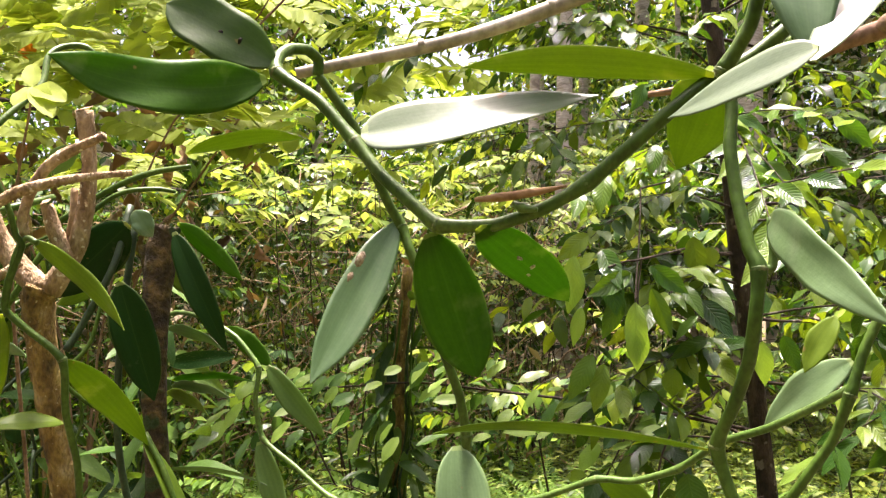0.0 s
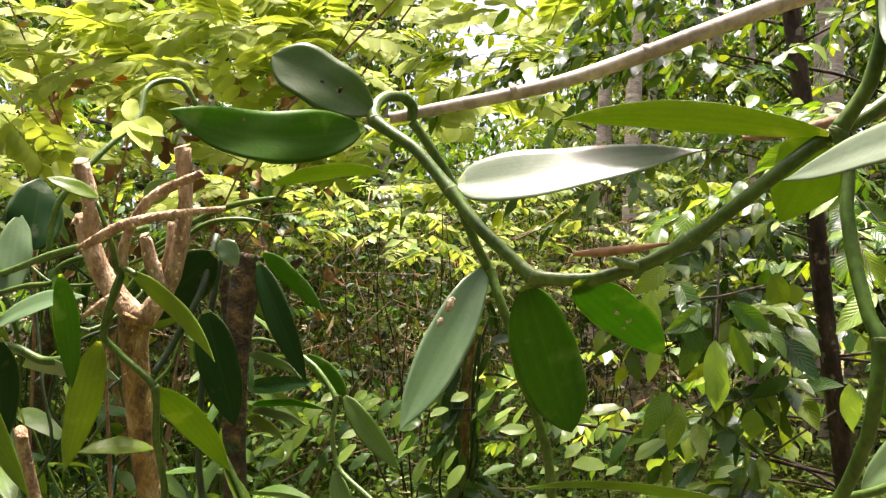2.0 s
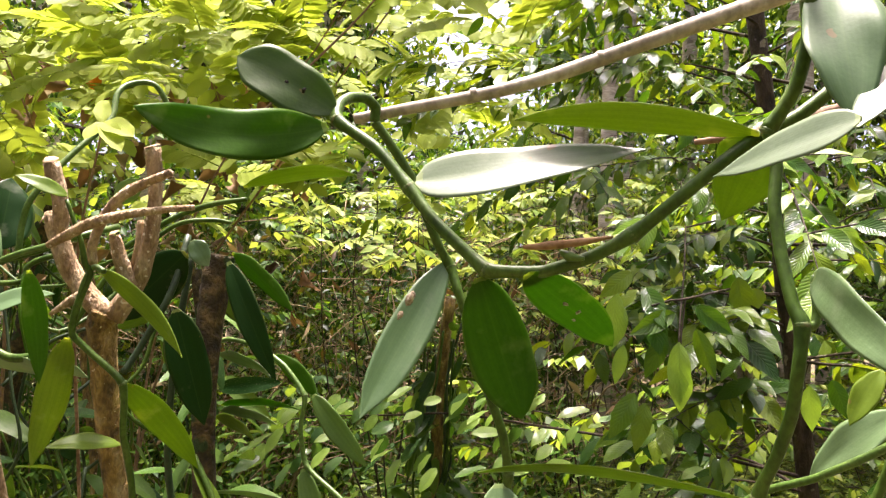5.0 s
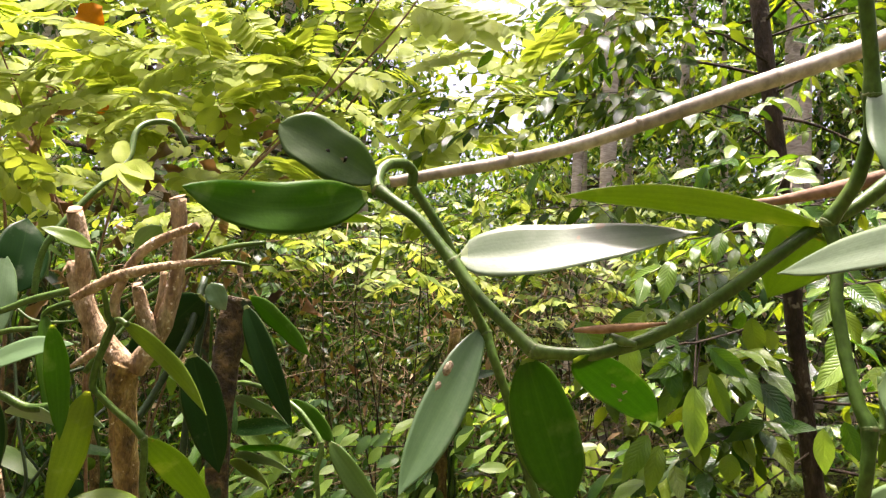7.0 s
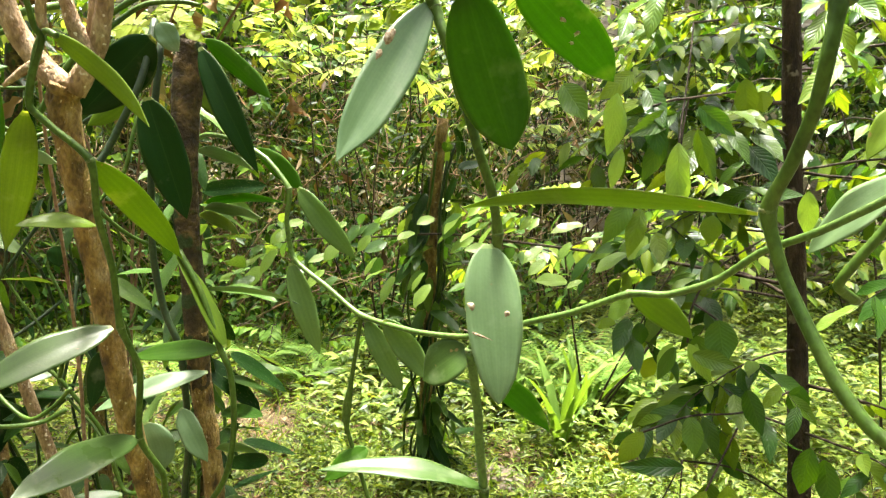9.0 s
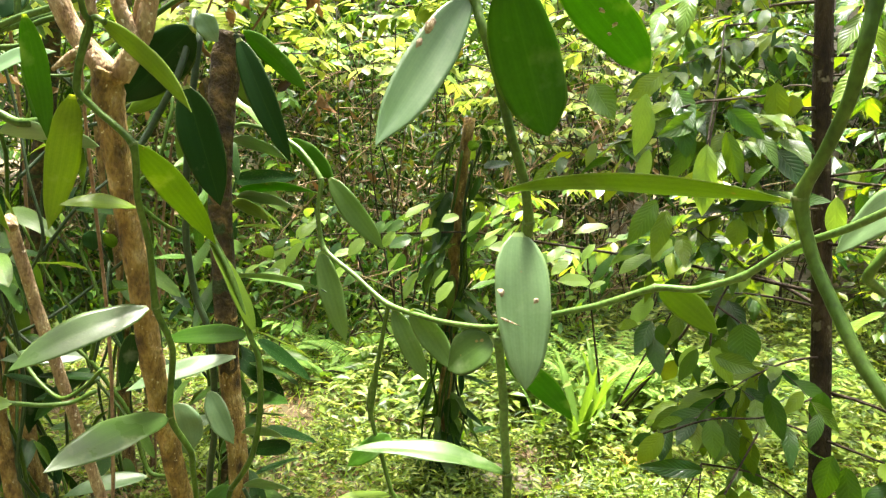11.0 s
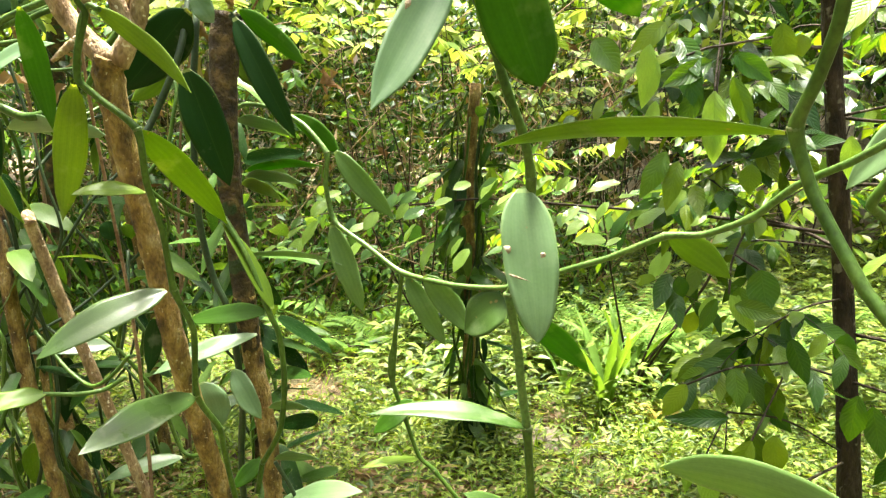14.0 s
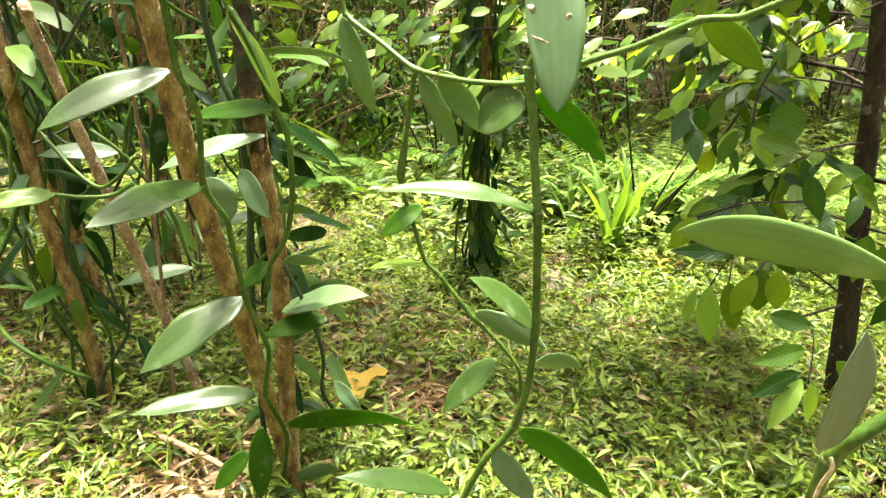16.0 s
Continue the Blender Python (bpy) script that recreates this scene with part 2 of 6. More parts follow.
FOREST_DARK = leaf_mat("forest_leaf_dark", [(0.008, 0.024, 0.005), (0.02, 0.045, 0.009), (0.055, 0.098, 0.017), (0.085, 0.062, 0.025)], (2.0, 1.8, 0.5), 0.42, 0.24, spec=0.08)
HERB = leaf_mat("herb_leaf", [(0.028, 0.06, 0.008), (0.12, 0.195, 0.025), (0.215, 0.285, 0.046), (0.018, 0.045, 0.007), (0.155, 0.228, 0.03), (0.29, 0.32, 0.085)], (1.75, 1.6, 0.42), 0.4, 0.32, spec=0.25)
GRASS = leaf_mat("grass_blade", [(0.13, 0.23, 0.03), (0.2, 0.31, 0.045)], (1.7, 1.6, 0.5), 0.45, 0.42, spec=0.2)
FERN = leaf_mat("fern_leaflet", [(0.09, 0.185, 0.03), (0.16, 0.27, 0.05)], (1.7, 1.6, 0.5), 0.5, 0.36, spec=0.15)
PALM = leaf_mat("palm_leaflet", [(0.05, 0.12, 0.03), (0.1, 0.2, 0.04)], (1.8, 1.7, 0.5), 0.35, 0.35, spec=0.25)
STRAW = leaf_mat("straw", [(0.2, 0.13, 0.055), (0.36, 0.27, 0.14), (0.13, 0.075, 0.032), (0.5, 0.41, 0.25)], (1.1, 1.0, 0.7), 0.7, 0.15, spec=0.25)
DRY = leaf_mat("dry_leaf", [(0.14, 0.08, 0.034), (0.3, 0.195, 0.09), (0.055, 0.032, 0.018), (0.4, 0.31, 0.17), (0.2, 0.11, 0.048), (0.09, 0.055, 0.03)], (1.2, 1.0, 0.6), 0.75, 0.15, spec=0.2)
ORANGE = leaf_mat("orange_leaf", [(0.46, 0.17, 0.015), (0.4, 0.13, 0.012)], (1.1, 0.9, 0.2), 0.8, 0.35, island=False, spec=0.05)
YELLOW = leaf_mat("yellow_leaf", [(0.36, 0.25, 0.05), (0.42, 0.29, 0.07)], (1.2, 1.0, 0.4), 0.7, 0.3, island=False, spec=0.1)
BLEMISH = solid_mat("leaf_scar", [(0.16, 0.11, 0.06), (0.3, 0.24, 0.15), (0.48, 0.43, 0.32)], 260, 0.8, 0.9, 0.002)
HOLE = solid_mat("insect_mark", [(0.012, 0.012, 0.008), (0.04, 0.03, 0.015)], 200, 0.8)
SOIL = solid_mat("soil", [(0.06, 0.042, 0.024), (0.115, 0.085, 0.046), (0.07, 0.085, 0.03)], 3.0, 0.95, 0.8, 0.02, None, 60)
STONE = solid_mat("stone", [(0.13, 0.105, 0.075), (0.23, 0.19, 0.14)], 6, 0.85, 0.6, 0.008)
TWIGS = solid_mat("dry_twigs", [(0.13, 0.08, 0.045), (0.24, 0.165, 0.095), (0.34, 0.26, 0.16)], 2.5, 0.85)

# ---- building helpers ----


def thing(name, place, label, category, group="", kind=""):
    ob = new(name)
    ob.empty_display_size = 0.05
    ob.location = place
    return tagged(ob, label, category, group, kind)


def part_mesh(name, me, parent, label="", kind=""):
    ob = new(name, me)
    if parent:
        ob.parent = parent
        off = Vector((0, 0, 0)) if parent.parent else parent.location
        ob.matrix_parent_inverse = Matrix.Translation(-off)
    return tagged(ob, label, "", "", kind)


def mesh_of(name, verts, faces, mats, uv=None, slots=None, smooth=True):
    me = bpy.data.meshes.new(name)
    me.from_pydata([tuple(v) for v in verts], [], [tuple(f) for f in faces])
    for m in mats:
        me.materials.append(m)
    if uv is not None:
        layer = me.uv_layers.new(name="UVMap")
        idx = np.empty(len(me.loops), dtype=np.int32)
        me.loops.foreach_get("vertex_index", idx)
        layer.data.foreach_set("uv", np.asarray(uv, dtype=np.float32)[idx].ravel())
    if slots is not None:
        me.polygons.foreach_set("material_index", np.asarray(slots, dtype=np.int32))
    if smooth:
        me.polygons.foreach_set("use_smooth", np.ones(len(me.polygons), dtype=bool))
    me.update()
    return me


def unit(v):
    v = np.asarray(v, float)
    return v / np.maximum(np.linalg.norm(v, axis=-1, keepdims=True), 1e-9)


def spline(points, radii, n, stiff=0.0):
    """Centre line through the points, with the thickness at each. stiff: 0 bends evenly, 1 bends at the points alone."""
    p, r = np.asarray(points, float), np.asarray(radii, float)
    q = np.vstack([2 * p[0] - p[1], p, 2 * p[-1] - p[-2]])
    out, rad = [], []
    for i in range(len(p) - 1):
        a, b, c, d = q[i : i + 4]
        for t in np.linspace(0, 1, n, endpoint=False):
            m0, m1 = (c - a) * 0.5 * (1 - stiff) + (c - b) * stiff, (d - b) * 0.5 * (1 - stiff) + (c - b) * stiff
            out.append((2 * t**3 - 3 * t * t + 1) * b + (t**3 - 2 * t * t + t) * m0 + (3 * t * t - 2 * t**3) * c + (t**3 - t * t) * m1)
            rad.append(r[i] * (1 - t) + r[i + 1] * t)
    return np.array(out + [p[-1]]), np.array(rad + [r[-1]])


def tube_data(points, radii, sides=10, n=6, knots=(), rough=0.0, seed=0):
    """Rings round a smooth centre line, closed at both ends; knots: points at which it swells."""
    c, r = spline(points, radii, n, 0.45 if knots else 0.0)
    rng = np.random.RandomState(seed)
    for k in knots:
        d = np.linalg.norm(c - np.asarray(points[k], float), axis=1)
        r = r * (1 + 0.28 * np.exp(-((d / (2.0 * radii[k])) ** 2)))
    tan = unit(np.gradient(c, axis=0))
    ref = np.array([0.3, 1.0, 0.2]) if abs(tan[0][1]) < 0.8 else np.array([1.0, 0, 0.2])
    s = unit(np.cross(tan, ref))
    for i in range(1, len(s)):
        s[i] = s[i - 1] - tan[i] * (s[i - 1] @ tan[i])
        s[i] /= max(1e-9, np.linalg.norm(s[i]))
    u = np.cross(tan, s)
    a = np.linspace(0, 2 * np.pi, sides, endpoint=False)
    rr = r[:, None] * (1 + rough * rng.uniform(-1, 1, (len(c), sides)))
    ring = c[:, None] + rr[..., None] * (np.cos(a)[None, :, None] * s[:, None] + np.sin(a)[None, :, None] * u[:, None])
    v = np.vstack([ring.reshape(-1, 3), c[:1], c[-1:]])
    f = []
    for i in range(len(c) - 1):
        for j in range(sides):
            k = (j + 1) % sides
            f.append((i * sides + j, i * sides + k, (i + 1) * sides + k, (i + 1) * sides + j))
    m = len(c) * sides
    for j in range(sides):
        k = (j + 1) % sides
        f.append((m, k, j))
        f.append((m + 1, m - sides + j, m - sides + k))
    return v, f


def tube(name, parent, points, radii, mat, sides=10, n=6, knots=(), rough=0.0, label="", seed=0):
    v, f = tube_data(points, radii, sides, n, knots, rough, seed)
    ob = part_mesh(name, mesh_of(name, v, f, [mat]), parent, label)
    for k in knots:
        p = np.asarray(points, float)
        d = unit(p[min(k + 1, len(p) - 1)] - p[max(k - 1, 0)])
        r = radii[k]
        nv, nf = tube_data([p[k] - d * r * 0.55, p[k] - d * r * 0.2, p[k] + d * r * 0.2, p[k] + d * r * 0.5], [r * 1.12, r * 1.33, r * 1.3, r * 1.1], 12, 3, (), 0.05, k)
        part_mesh("node", mesh_of("node", nv, nf, [NODE]), ob, "pale ringed joint")
    return ob


def join_data(pieces):
    vs, fs, off = [], [], 0
    for v, f in pieces:
        vs.append(np.asarray(v))
        fs += [tuple(i + off for i in q) for q in f]
        off += len(v)
    return np.vstack(vs), fs


def blade(nu, nv, grow=0.55, taper=0.6, fold=0.2, droop=0.0, wave=0.0, ratio=0.45, drip=0.0):
    """A leaf of length 1 and width 1, meant to be used ratio times as wide as long: points (across, along, off the plane), quads and map coordinates."""
    v, f, uv = [], [], []
    peak = grow / (grow + taper)
    top = peak**grow * (1 - peak) ** taper
    for i in range(nv + 1):
        t = i / nv
        w = max(t, 1e-6) ** grow * max(1 - t, 0) ** taper / top
        w *= 1 - drip * max(0.0, (t - 0.62) / 0.38) ** 0.8
        w = max(w, 0.06 if i < nv else 0.012)
        for j in range(nu + 1):
            s = j / nu - 0.5
            v.append((s * w, t, (abs(s) * w * fold + wave * math.sin(9 * t + 3 * s) * abs(s) * w) * ratio - droop * t * t))
            uv.append((s + 0.5, t))
    for i in range(nv):
        for j in range(nu):
            a = i * (nu + 1) + j
            f.append((a, a + 1, a + nu + 2, a + nu + 1))
    return np.array(v), f, np.array(uv)


def leaf_mass(name, parent, mat, base, along, normal, length, width, shape, label="", kind="stuff"):
    """Many leaves of one shape in one mesh."""
    v, f, uv = shape
    along = unit(along)
    normal = unit(normal - along * (normal * along).sum(1, keepdims=True))
    side = np.cross(along, normal)
    n, k = len(base), len(v)
    L, W = np.broadcast_to(length, n)[:, None, None], np.broadcast_to(width, n)[:, None, None]
    pts = base[:, None] + v[None, :, :1] * W * side[:, None] + v[None, :, 1:2] * L * along[:, None] + v[None, :, 2:] * L * normal[:, None]
    faces = (np.array(f)[None] + (np.arange(n) * k)[:, None, None]).reshape(-1, len(f[0]))
    me = bpy.data.meshes.new(name)
    pts = pts.reshape(-1, 3)
    me.vertices.add(len(pts))
    me.vertices.foreach_set("co", pts.astype(np.float32).ravel())
    q = faces.shape[1]
    me.loops.add(faces.size)
    me.loops.foreach_set("vertex_index", faces.astype(np.int32).ravel())
    me.polygons.add(len(faces))
    me.polygons.foreach_set("loop_start", np.arange(0, faces.size, q, dtype=np.int32))
    me.polygons.foreach_set("loop_total", np.full(len(faces), q, dtype=np.int32))
    layer = me.uv_layers.new(name="UVMap")
    layer.data.foreach_set("uv", np.tile(uv, (n, 1))[faces.ravel()].astype(np.float32).ravel())
    me.polygons.foreach_set("use_smooth", np.ones(len(faces), dtype=bool))
    me.materials.append(mat)
    me.update()
    me.validate()
    return part_mesh(name, me, parent, label, kind)


def vanilla_leaf(parent, base, tip, width, up, bend=0.0, mat="top", twist=0.0, curl=0.0, wave=0.0, sickle=0.0, grow=0.55, calm=1.0, point=0.74, label=""):
    """One thick strap leaf from its short stalk to its point. up: the way its upper side faces; bend: arch, as a part of its length."""
    b, t = np.array(base, float), np.array(tip, float)
    L = float(np.linalg.norm(t - b))
    y = (t - b) / L
    z = np.array(up, float)
    z = unit(z - y * (z @ y))
    x = np.cross(y, z)
    nu, nv = 10, 26
    own = np.random.RandomState(int(abs(b[0] * 7919 + b[1] * 104729 + b[2] * 1299709)) % 99991)
    p1, p2, p3, p4 = own.uniform(0, 6.28, 4)
    twist += own.uniform(-0.3, 0.3) * calm
    wave += own.uniform(0.02, 0.1) * calm
    curl += own.uniform(-0.05, 0.03)
    g, tp = grow, point
    peak = g / (g + tp)
    top = peak**g * (1 - peak) ** tp
    rows = []
    for i in range(nv + 1):
        s = i / nv
        w = max(s - 0.015, 1e-5) ** g * max(1 - s, 0) ** tp / top
        w = max(min(w, 1.0), 0.16 if s < 0.1 else 0.0)
        if s > 0.82:
            w *= 1 - 0.4 * ((s - 0.82) / 0.18) ** 1.3
        w = max(w, 0.012) * width
        arch = bend * 4 * s * (1 - s) * L + curl * L * max(0, s - 0.6) ** 2 * 4
        ang = twist * (s - 0.5)
        ca, sa = math.cos(ang), math.sin(ang)
        xs, zs = x * ca + z * sa, z * ca - x * sa
        rows.append((b + y * s * L + z * arch + x * sickle * 4 * s * (1 - s) * L, xs, zs, w, s))
    verts, uvs, faces, slots = [], [], [], []
    for layer in (0, 1):
        for c, xs, zs, w, s in rows:
            for j in range(nu + 1):
                e = j / nu - 0.5
                e *= 1 + 0.035 * math.sin(7 * s + (p1 if e > 0 else p2)) + 0.02 * math.sin(17 * s + (p3 if e > 0 else p4))
                rise = (abs(e) * 2) ** 1.3 * w * 0.075 + wave * math.sin(11 * s + 4 * e + p3) * abs(e) * w
                thick = 0.0009 * (1 - (abs(e) * 2) ** 4 * 0.8)
                verts.append(c + xs * e * w + zs * (rise + (thick if layer == 0 else -thick)))
                uvs.append((e + 0.5, s))
    k = (nu + 1) * (nv + 1)
    for i in range(nv):
        for j in range(nu):
            a = i * (nu + 1) + j
            faces.append((a, a + 1, a + nu + 2, a + nu + 1))
            slots.append(0)
            faces.append((k + a, k + a + nu + 1, k + a + nu + 2, k + a + 1))
            slots.append(1)
        for a, c in ((i * (nu + 1), (i + 1) * (nu + 1)), ((i + 1) * (nu + 1) + nu, i * (nu + 1) + nu)):
            faces.append((a, c, k + c, k + a))
            slots.append(1)
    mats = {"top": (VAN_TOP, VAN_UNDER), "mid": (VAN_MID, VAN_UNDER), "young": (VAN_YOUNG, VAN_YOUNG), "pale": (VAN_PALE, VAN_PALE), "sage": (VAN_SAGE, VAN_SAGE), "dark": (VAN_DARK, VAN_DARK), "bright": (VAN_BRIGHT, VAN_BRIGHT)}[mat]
    me = mesh_of("leaf", verts, faces, mats, uvs, slots)
    return part_mesh("leaf", me, parent, label)


def scar(leaf, place, up, size, mat, name="scar", label=""):
    """A small rough mark that lies on a leaf."""
    z = unit(np.array(up, float))
    x = unit(np.cross(z, (0.3, 0.2, 0.9)))
    y = np.cross(z, x)
    rng = np.random.RandomState(int(1000 * size[0]) + 3)
    ring = []
    for k in range(10):
        a = 2 * math.pi * k / 10
        r = 1 + rng.uniform(-0.3, 0.3)
        ring.append(np.array(place) + x * math.cos(a) * size[0] * r + y * math.sin(a) * size[1] * r)
    v = ring + [p + z * 0.0008 for p in ring] + [np.array(place) + z * 0.0012]
    f = [(k, (k + 1) % 10, 10 + (k + 1) % 10, 10 + k) for k in range(10)] + [(10 + k, 10 + (k + 1) % 10, 20) for k in range(10)]
    me = mesh_of(name, v, f, [mat])
    return part_mesh(name, me, leaf, label)


# ---- the near vines and posts ----
# the vine that hangs in front, over the end of the cane
front_vine = thing("vanilla_vine", (0.07, 1.05, 0.0), "thick green vanilla vine looped over a grey cane", "vine", "vanilla vines")
tube('stem', front_vine, [(-0.107, 0.860, 1.720), (-0.106, 0.857, 1.737), (-0.115, 0.840, 1.743), (-0.129, 0.820, 1.737), (-0.135, 0.800, 1.723), (-0.132, 0.785, 1.701), (-0.084, 0.770, 1.668), (-0.044, 0.757, 1.624), (-0.014, 0.740, 1.588), (0.027, 0.7245, 1.5515), (0.041, 0.719, 1.5405), (0.058, 0.716, 1.5395), (0.095, 0.710, 1.541), (0.138, 0.700, 1.556), (0.173, 0.690, 1.577), (0.207, 0.668, 1.607), (0.240, 0.655, 1.637), (0.262, 0.655, 1.655), (0.304, 0.660, 1.681), (0.334, 0.660, 1.707), (0.371, 0.660, 1.743), (0.408, 0.660, 1.786)], [0.0062] * 22, STEM, sides=12, n=6, knots=(5, 7, 10, 14))
tube('stem', front_vine, [(0.282, 0.600, 1.852), (0.292, 0.610, 1.792), (0.295, 0.615, 1.762), (0.296, 0.620, 1.731), (0.290, 0.630, 1.695), (0.273, 0.642, 1.662)], [0.0058] * 6, STEM, sides=10, n=6, knots=(2, 5))
tube('stem', front_vine, [(-0.107, 0.860, 1.720), (-0.096, 0.865, 1.707), (-0.063, 0.875, 1.660), (-0.030, 0.895, 1.585), (-0.012, 0.905, 1.553), (0.000, 0.897, 1.523), (0.020, 0.900, 1.473), (0.041, 0.910, 1.406), (0.060, 0.920, 1.355), (0.069, 0.930, 1.306), (0.066, 0.945, 1.246), (0.053, 0.960, 1.185), (0.043, 0.965, 1.154)], [0.0058] * 13, STEM, sides=10, n=6, knots=(4, 9))
# Middle length of the same stem, in a lighter green.
tube('stem', front_vine, [(0.043, 0.965, 1.156), (0.057, 0.970, 1.065), (0.058, 0.970, 1.047), (0.068, 0.973, 0.972)], [0.0059] * 4, STEM_PALE, sides=10, n=8, knots=(0,), label='light green length of the stem')
tube('stem', front_vine, [(0.068, 0.973, 0.974), (0.074, 0.990, 0.879), (0.078, 1.010, 0.789), (0.075, 1.040, 0.683), (0.058, 1.060, 0.592), (0.017, 1.060, 0.526), (-0.017, 1.060, 0.439), (-0.043, 1.070, 0.332)], [0.0058] * 8, STEM, sides=10, n=6, knots=(0, 2, 4))
tube('stem', front_vine, [(0.274, 0.642, 1.661), (0.278, 0.636, 1.634), (0.274, 0.628, 1.598), (0.276, 0.618, 1.557), (0.280, 0.604, 1.518), (0.285, 0.598, 1.502), (0.282, 0.597, 1.468), (0.282, 0.610, 1.433), (0.278, 0.630, 1.397), (0.271, 0.648, 1.362), (0.283, 0.640, 1.318), (0.298, 0.620, 1.280), (0.311, 0.600, 1.249), (0.327, 0.580, 1.225), (0.351, 0.560, 1.208)], [0.0050] * 15, STEM, sides=10, n=6, knots=(0, 5, 9))
tube('dry_sheath', front_vine, [(0.075, 0.700, 1.562), (0.097, 0.695, 1.564), (0.126, 0.690, 1.568), (0.154, 0.680, 1.573)], [0.0020, 0.0042, 0.0038, 0.0010], HUSK, sides=6, n=6, label='brown papery sheath')
tube('bud', front_vine, [(0.109, 0.700, 1.560), (0.117, 0.695, 1.555), (0.130, 0.690, 1.553)], [0.0020, 0.0050, 0.0020], STEM_PALE, sides=8, n=6)
leaf_a = vanilla_leaf(front_vine, (-0.144, 0.786, 1.694), (-0.278, 0.622, 1.663), 0.055, (0.751, -0.643, 0.153), -0.02, 'top', wave=0.12, curl=0.05, sickle=-0.07, grow=0.5, point=0.62, calm=0.4)
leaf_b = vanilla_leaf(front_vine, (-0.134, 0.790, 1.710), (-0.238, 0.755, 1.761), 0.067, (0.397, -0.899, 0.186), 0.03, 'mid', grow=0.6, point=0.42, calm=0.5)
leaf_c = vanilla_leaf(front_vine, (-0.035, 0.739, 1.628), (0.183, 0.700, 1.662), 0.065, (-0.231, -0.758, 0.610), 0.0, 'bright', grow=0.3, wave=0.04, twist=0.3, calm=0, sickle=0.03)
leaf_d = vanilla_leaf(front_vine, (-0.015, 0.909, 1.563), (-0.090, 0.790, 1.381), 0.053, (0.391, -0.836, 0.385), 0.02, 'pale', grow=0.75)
leaf_e = vanilla_leaf(front_vine, (0.034, 0.718, 1.533), (0.081, 0.735, 1.400), 0.065, (-0.218, 0.975, 0.048), 0.03, 'top', grow=0.5, point=0.5, calm=0.4)
leaf_f = vanilla_leaf(front_vine, (0.079, 0.700, 1.537), (0.174, 0.820, 1.472), 0.049, (-0.253, 0.610, 0.751), 0.02, 'top', grow=0.45, point=0.5, calm=0.5)
vanilla_leaf(front_vine, (0.267, 0.645, 1.660), (0.063, 0.735, 1.695), 0.038, (0.333, 0.427, 0.841), 0.03, 'young')
vanilla_leaf(front_vine, (0.266, 0.650, 1.656), (0.281, 0.800, 1.610), 0.064, (0.533, 0.196, 0.823), 0.05, 'young')
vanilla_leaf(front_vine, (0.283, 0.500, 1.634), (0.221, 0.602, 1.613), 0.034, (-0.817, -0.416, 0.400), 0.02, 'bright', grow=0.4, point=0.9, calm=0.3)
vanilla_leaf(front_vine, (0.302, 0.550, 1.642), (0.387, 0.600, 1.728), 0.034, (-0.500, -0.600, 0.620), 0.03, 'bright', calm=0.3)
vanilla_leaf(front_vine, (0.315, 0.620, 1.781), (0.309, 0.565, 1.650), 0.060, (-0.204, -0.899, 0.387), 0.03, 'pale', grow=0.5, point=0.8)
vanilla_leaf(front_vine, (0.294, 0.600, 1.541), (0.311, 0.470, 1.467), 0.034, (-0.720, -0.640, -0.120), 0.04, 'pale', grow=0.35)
tube('stalk', front_vine, [(0.285, 0.598, 1.503), (0.294, 0.599, 1.503), (0.296, 0.600, 1.516), (0.294, 0.600, 1.541)], [0.0042, 0.0036, 0.0032, 0.0030], STEM_PALE, sides=8, n=5)
vanilla_leaf(front_vine, (0.264, 0.648, 1.359), (0.041, 0.735, 1.354), 0.044, (0.112, 0.346, 0.932), 0.02, 'young', calm=0.3)
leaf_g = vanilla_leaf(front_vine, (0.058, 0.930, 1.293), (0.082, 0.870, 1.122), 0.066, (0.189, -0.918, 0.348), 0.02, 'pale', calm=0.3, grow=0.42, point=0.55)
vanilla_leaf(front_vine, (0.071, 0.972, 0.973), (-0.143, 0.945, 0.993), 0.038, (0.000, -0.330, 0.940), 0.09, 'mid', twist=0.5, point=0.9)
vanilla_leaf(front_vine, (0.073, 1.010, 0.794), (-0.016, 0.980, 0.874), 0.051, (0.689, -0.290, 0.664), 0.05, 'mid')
vanilla_leaf(front_vine, (0.064, 1.060, 0.589), (0.228, 1.080, 0.465), 0.057, (0.084, 0.960, 0.266), 0.04, 'top')
vanilla_leaf(front_vine, (0.027, 1.060, 0.544), (0.100, 1.050, 0.458), 0.045, (0.025, -0.990, 0.137), 0.0, 'pale')
vanilla_leaf(front_vine, (0.055, 0.970, 1.130), (0.151, 1.040, 1.032), 0.043, (-0.025, 0.825, 0.565), 0.03, 'top')
vanilla_leaf(front_vine, (0.084, 1.030, 0.728), (0.151, 1.100, 0.691), 0.034, (-0.590, 0.740, 0.324), 0.03, 'pale')
vanilla_leaf(front_vine, (0.356, 0.620, 1.053), (0.206, 0.763, 1.032), 0.045, (0.663, 0.724, 0.192), 0.08, 'sage', grow=0.85, point=0.6, calm=0.3)
# the second near vine
side_vine = thing("vanilla_vine", (0.5, 0.75, 0.0), "green vanilla vine with roots, sky sheen in pale leaf colour", "vine", "vanilla vines")
tube('stem', side_vine, [(0.427, 0.700, 1.467), (0.413, 0.700, 1.437), (0.401, 0.700, 1.398), (0.391, 0.710, 1.357), (0.371, 0.720, 1.320), (0.363, 0.730, 1.297), (0.393, 0.760, 1.280)], [0.0045] * 7, STEM, sides=10, n=6, knots=(2,))
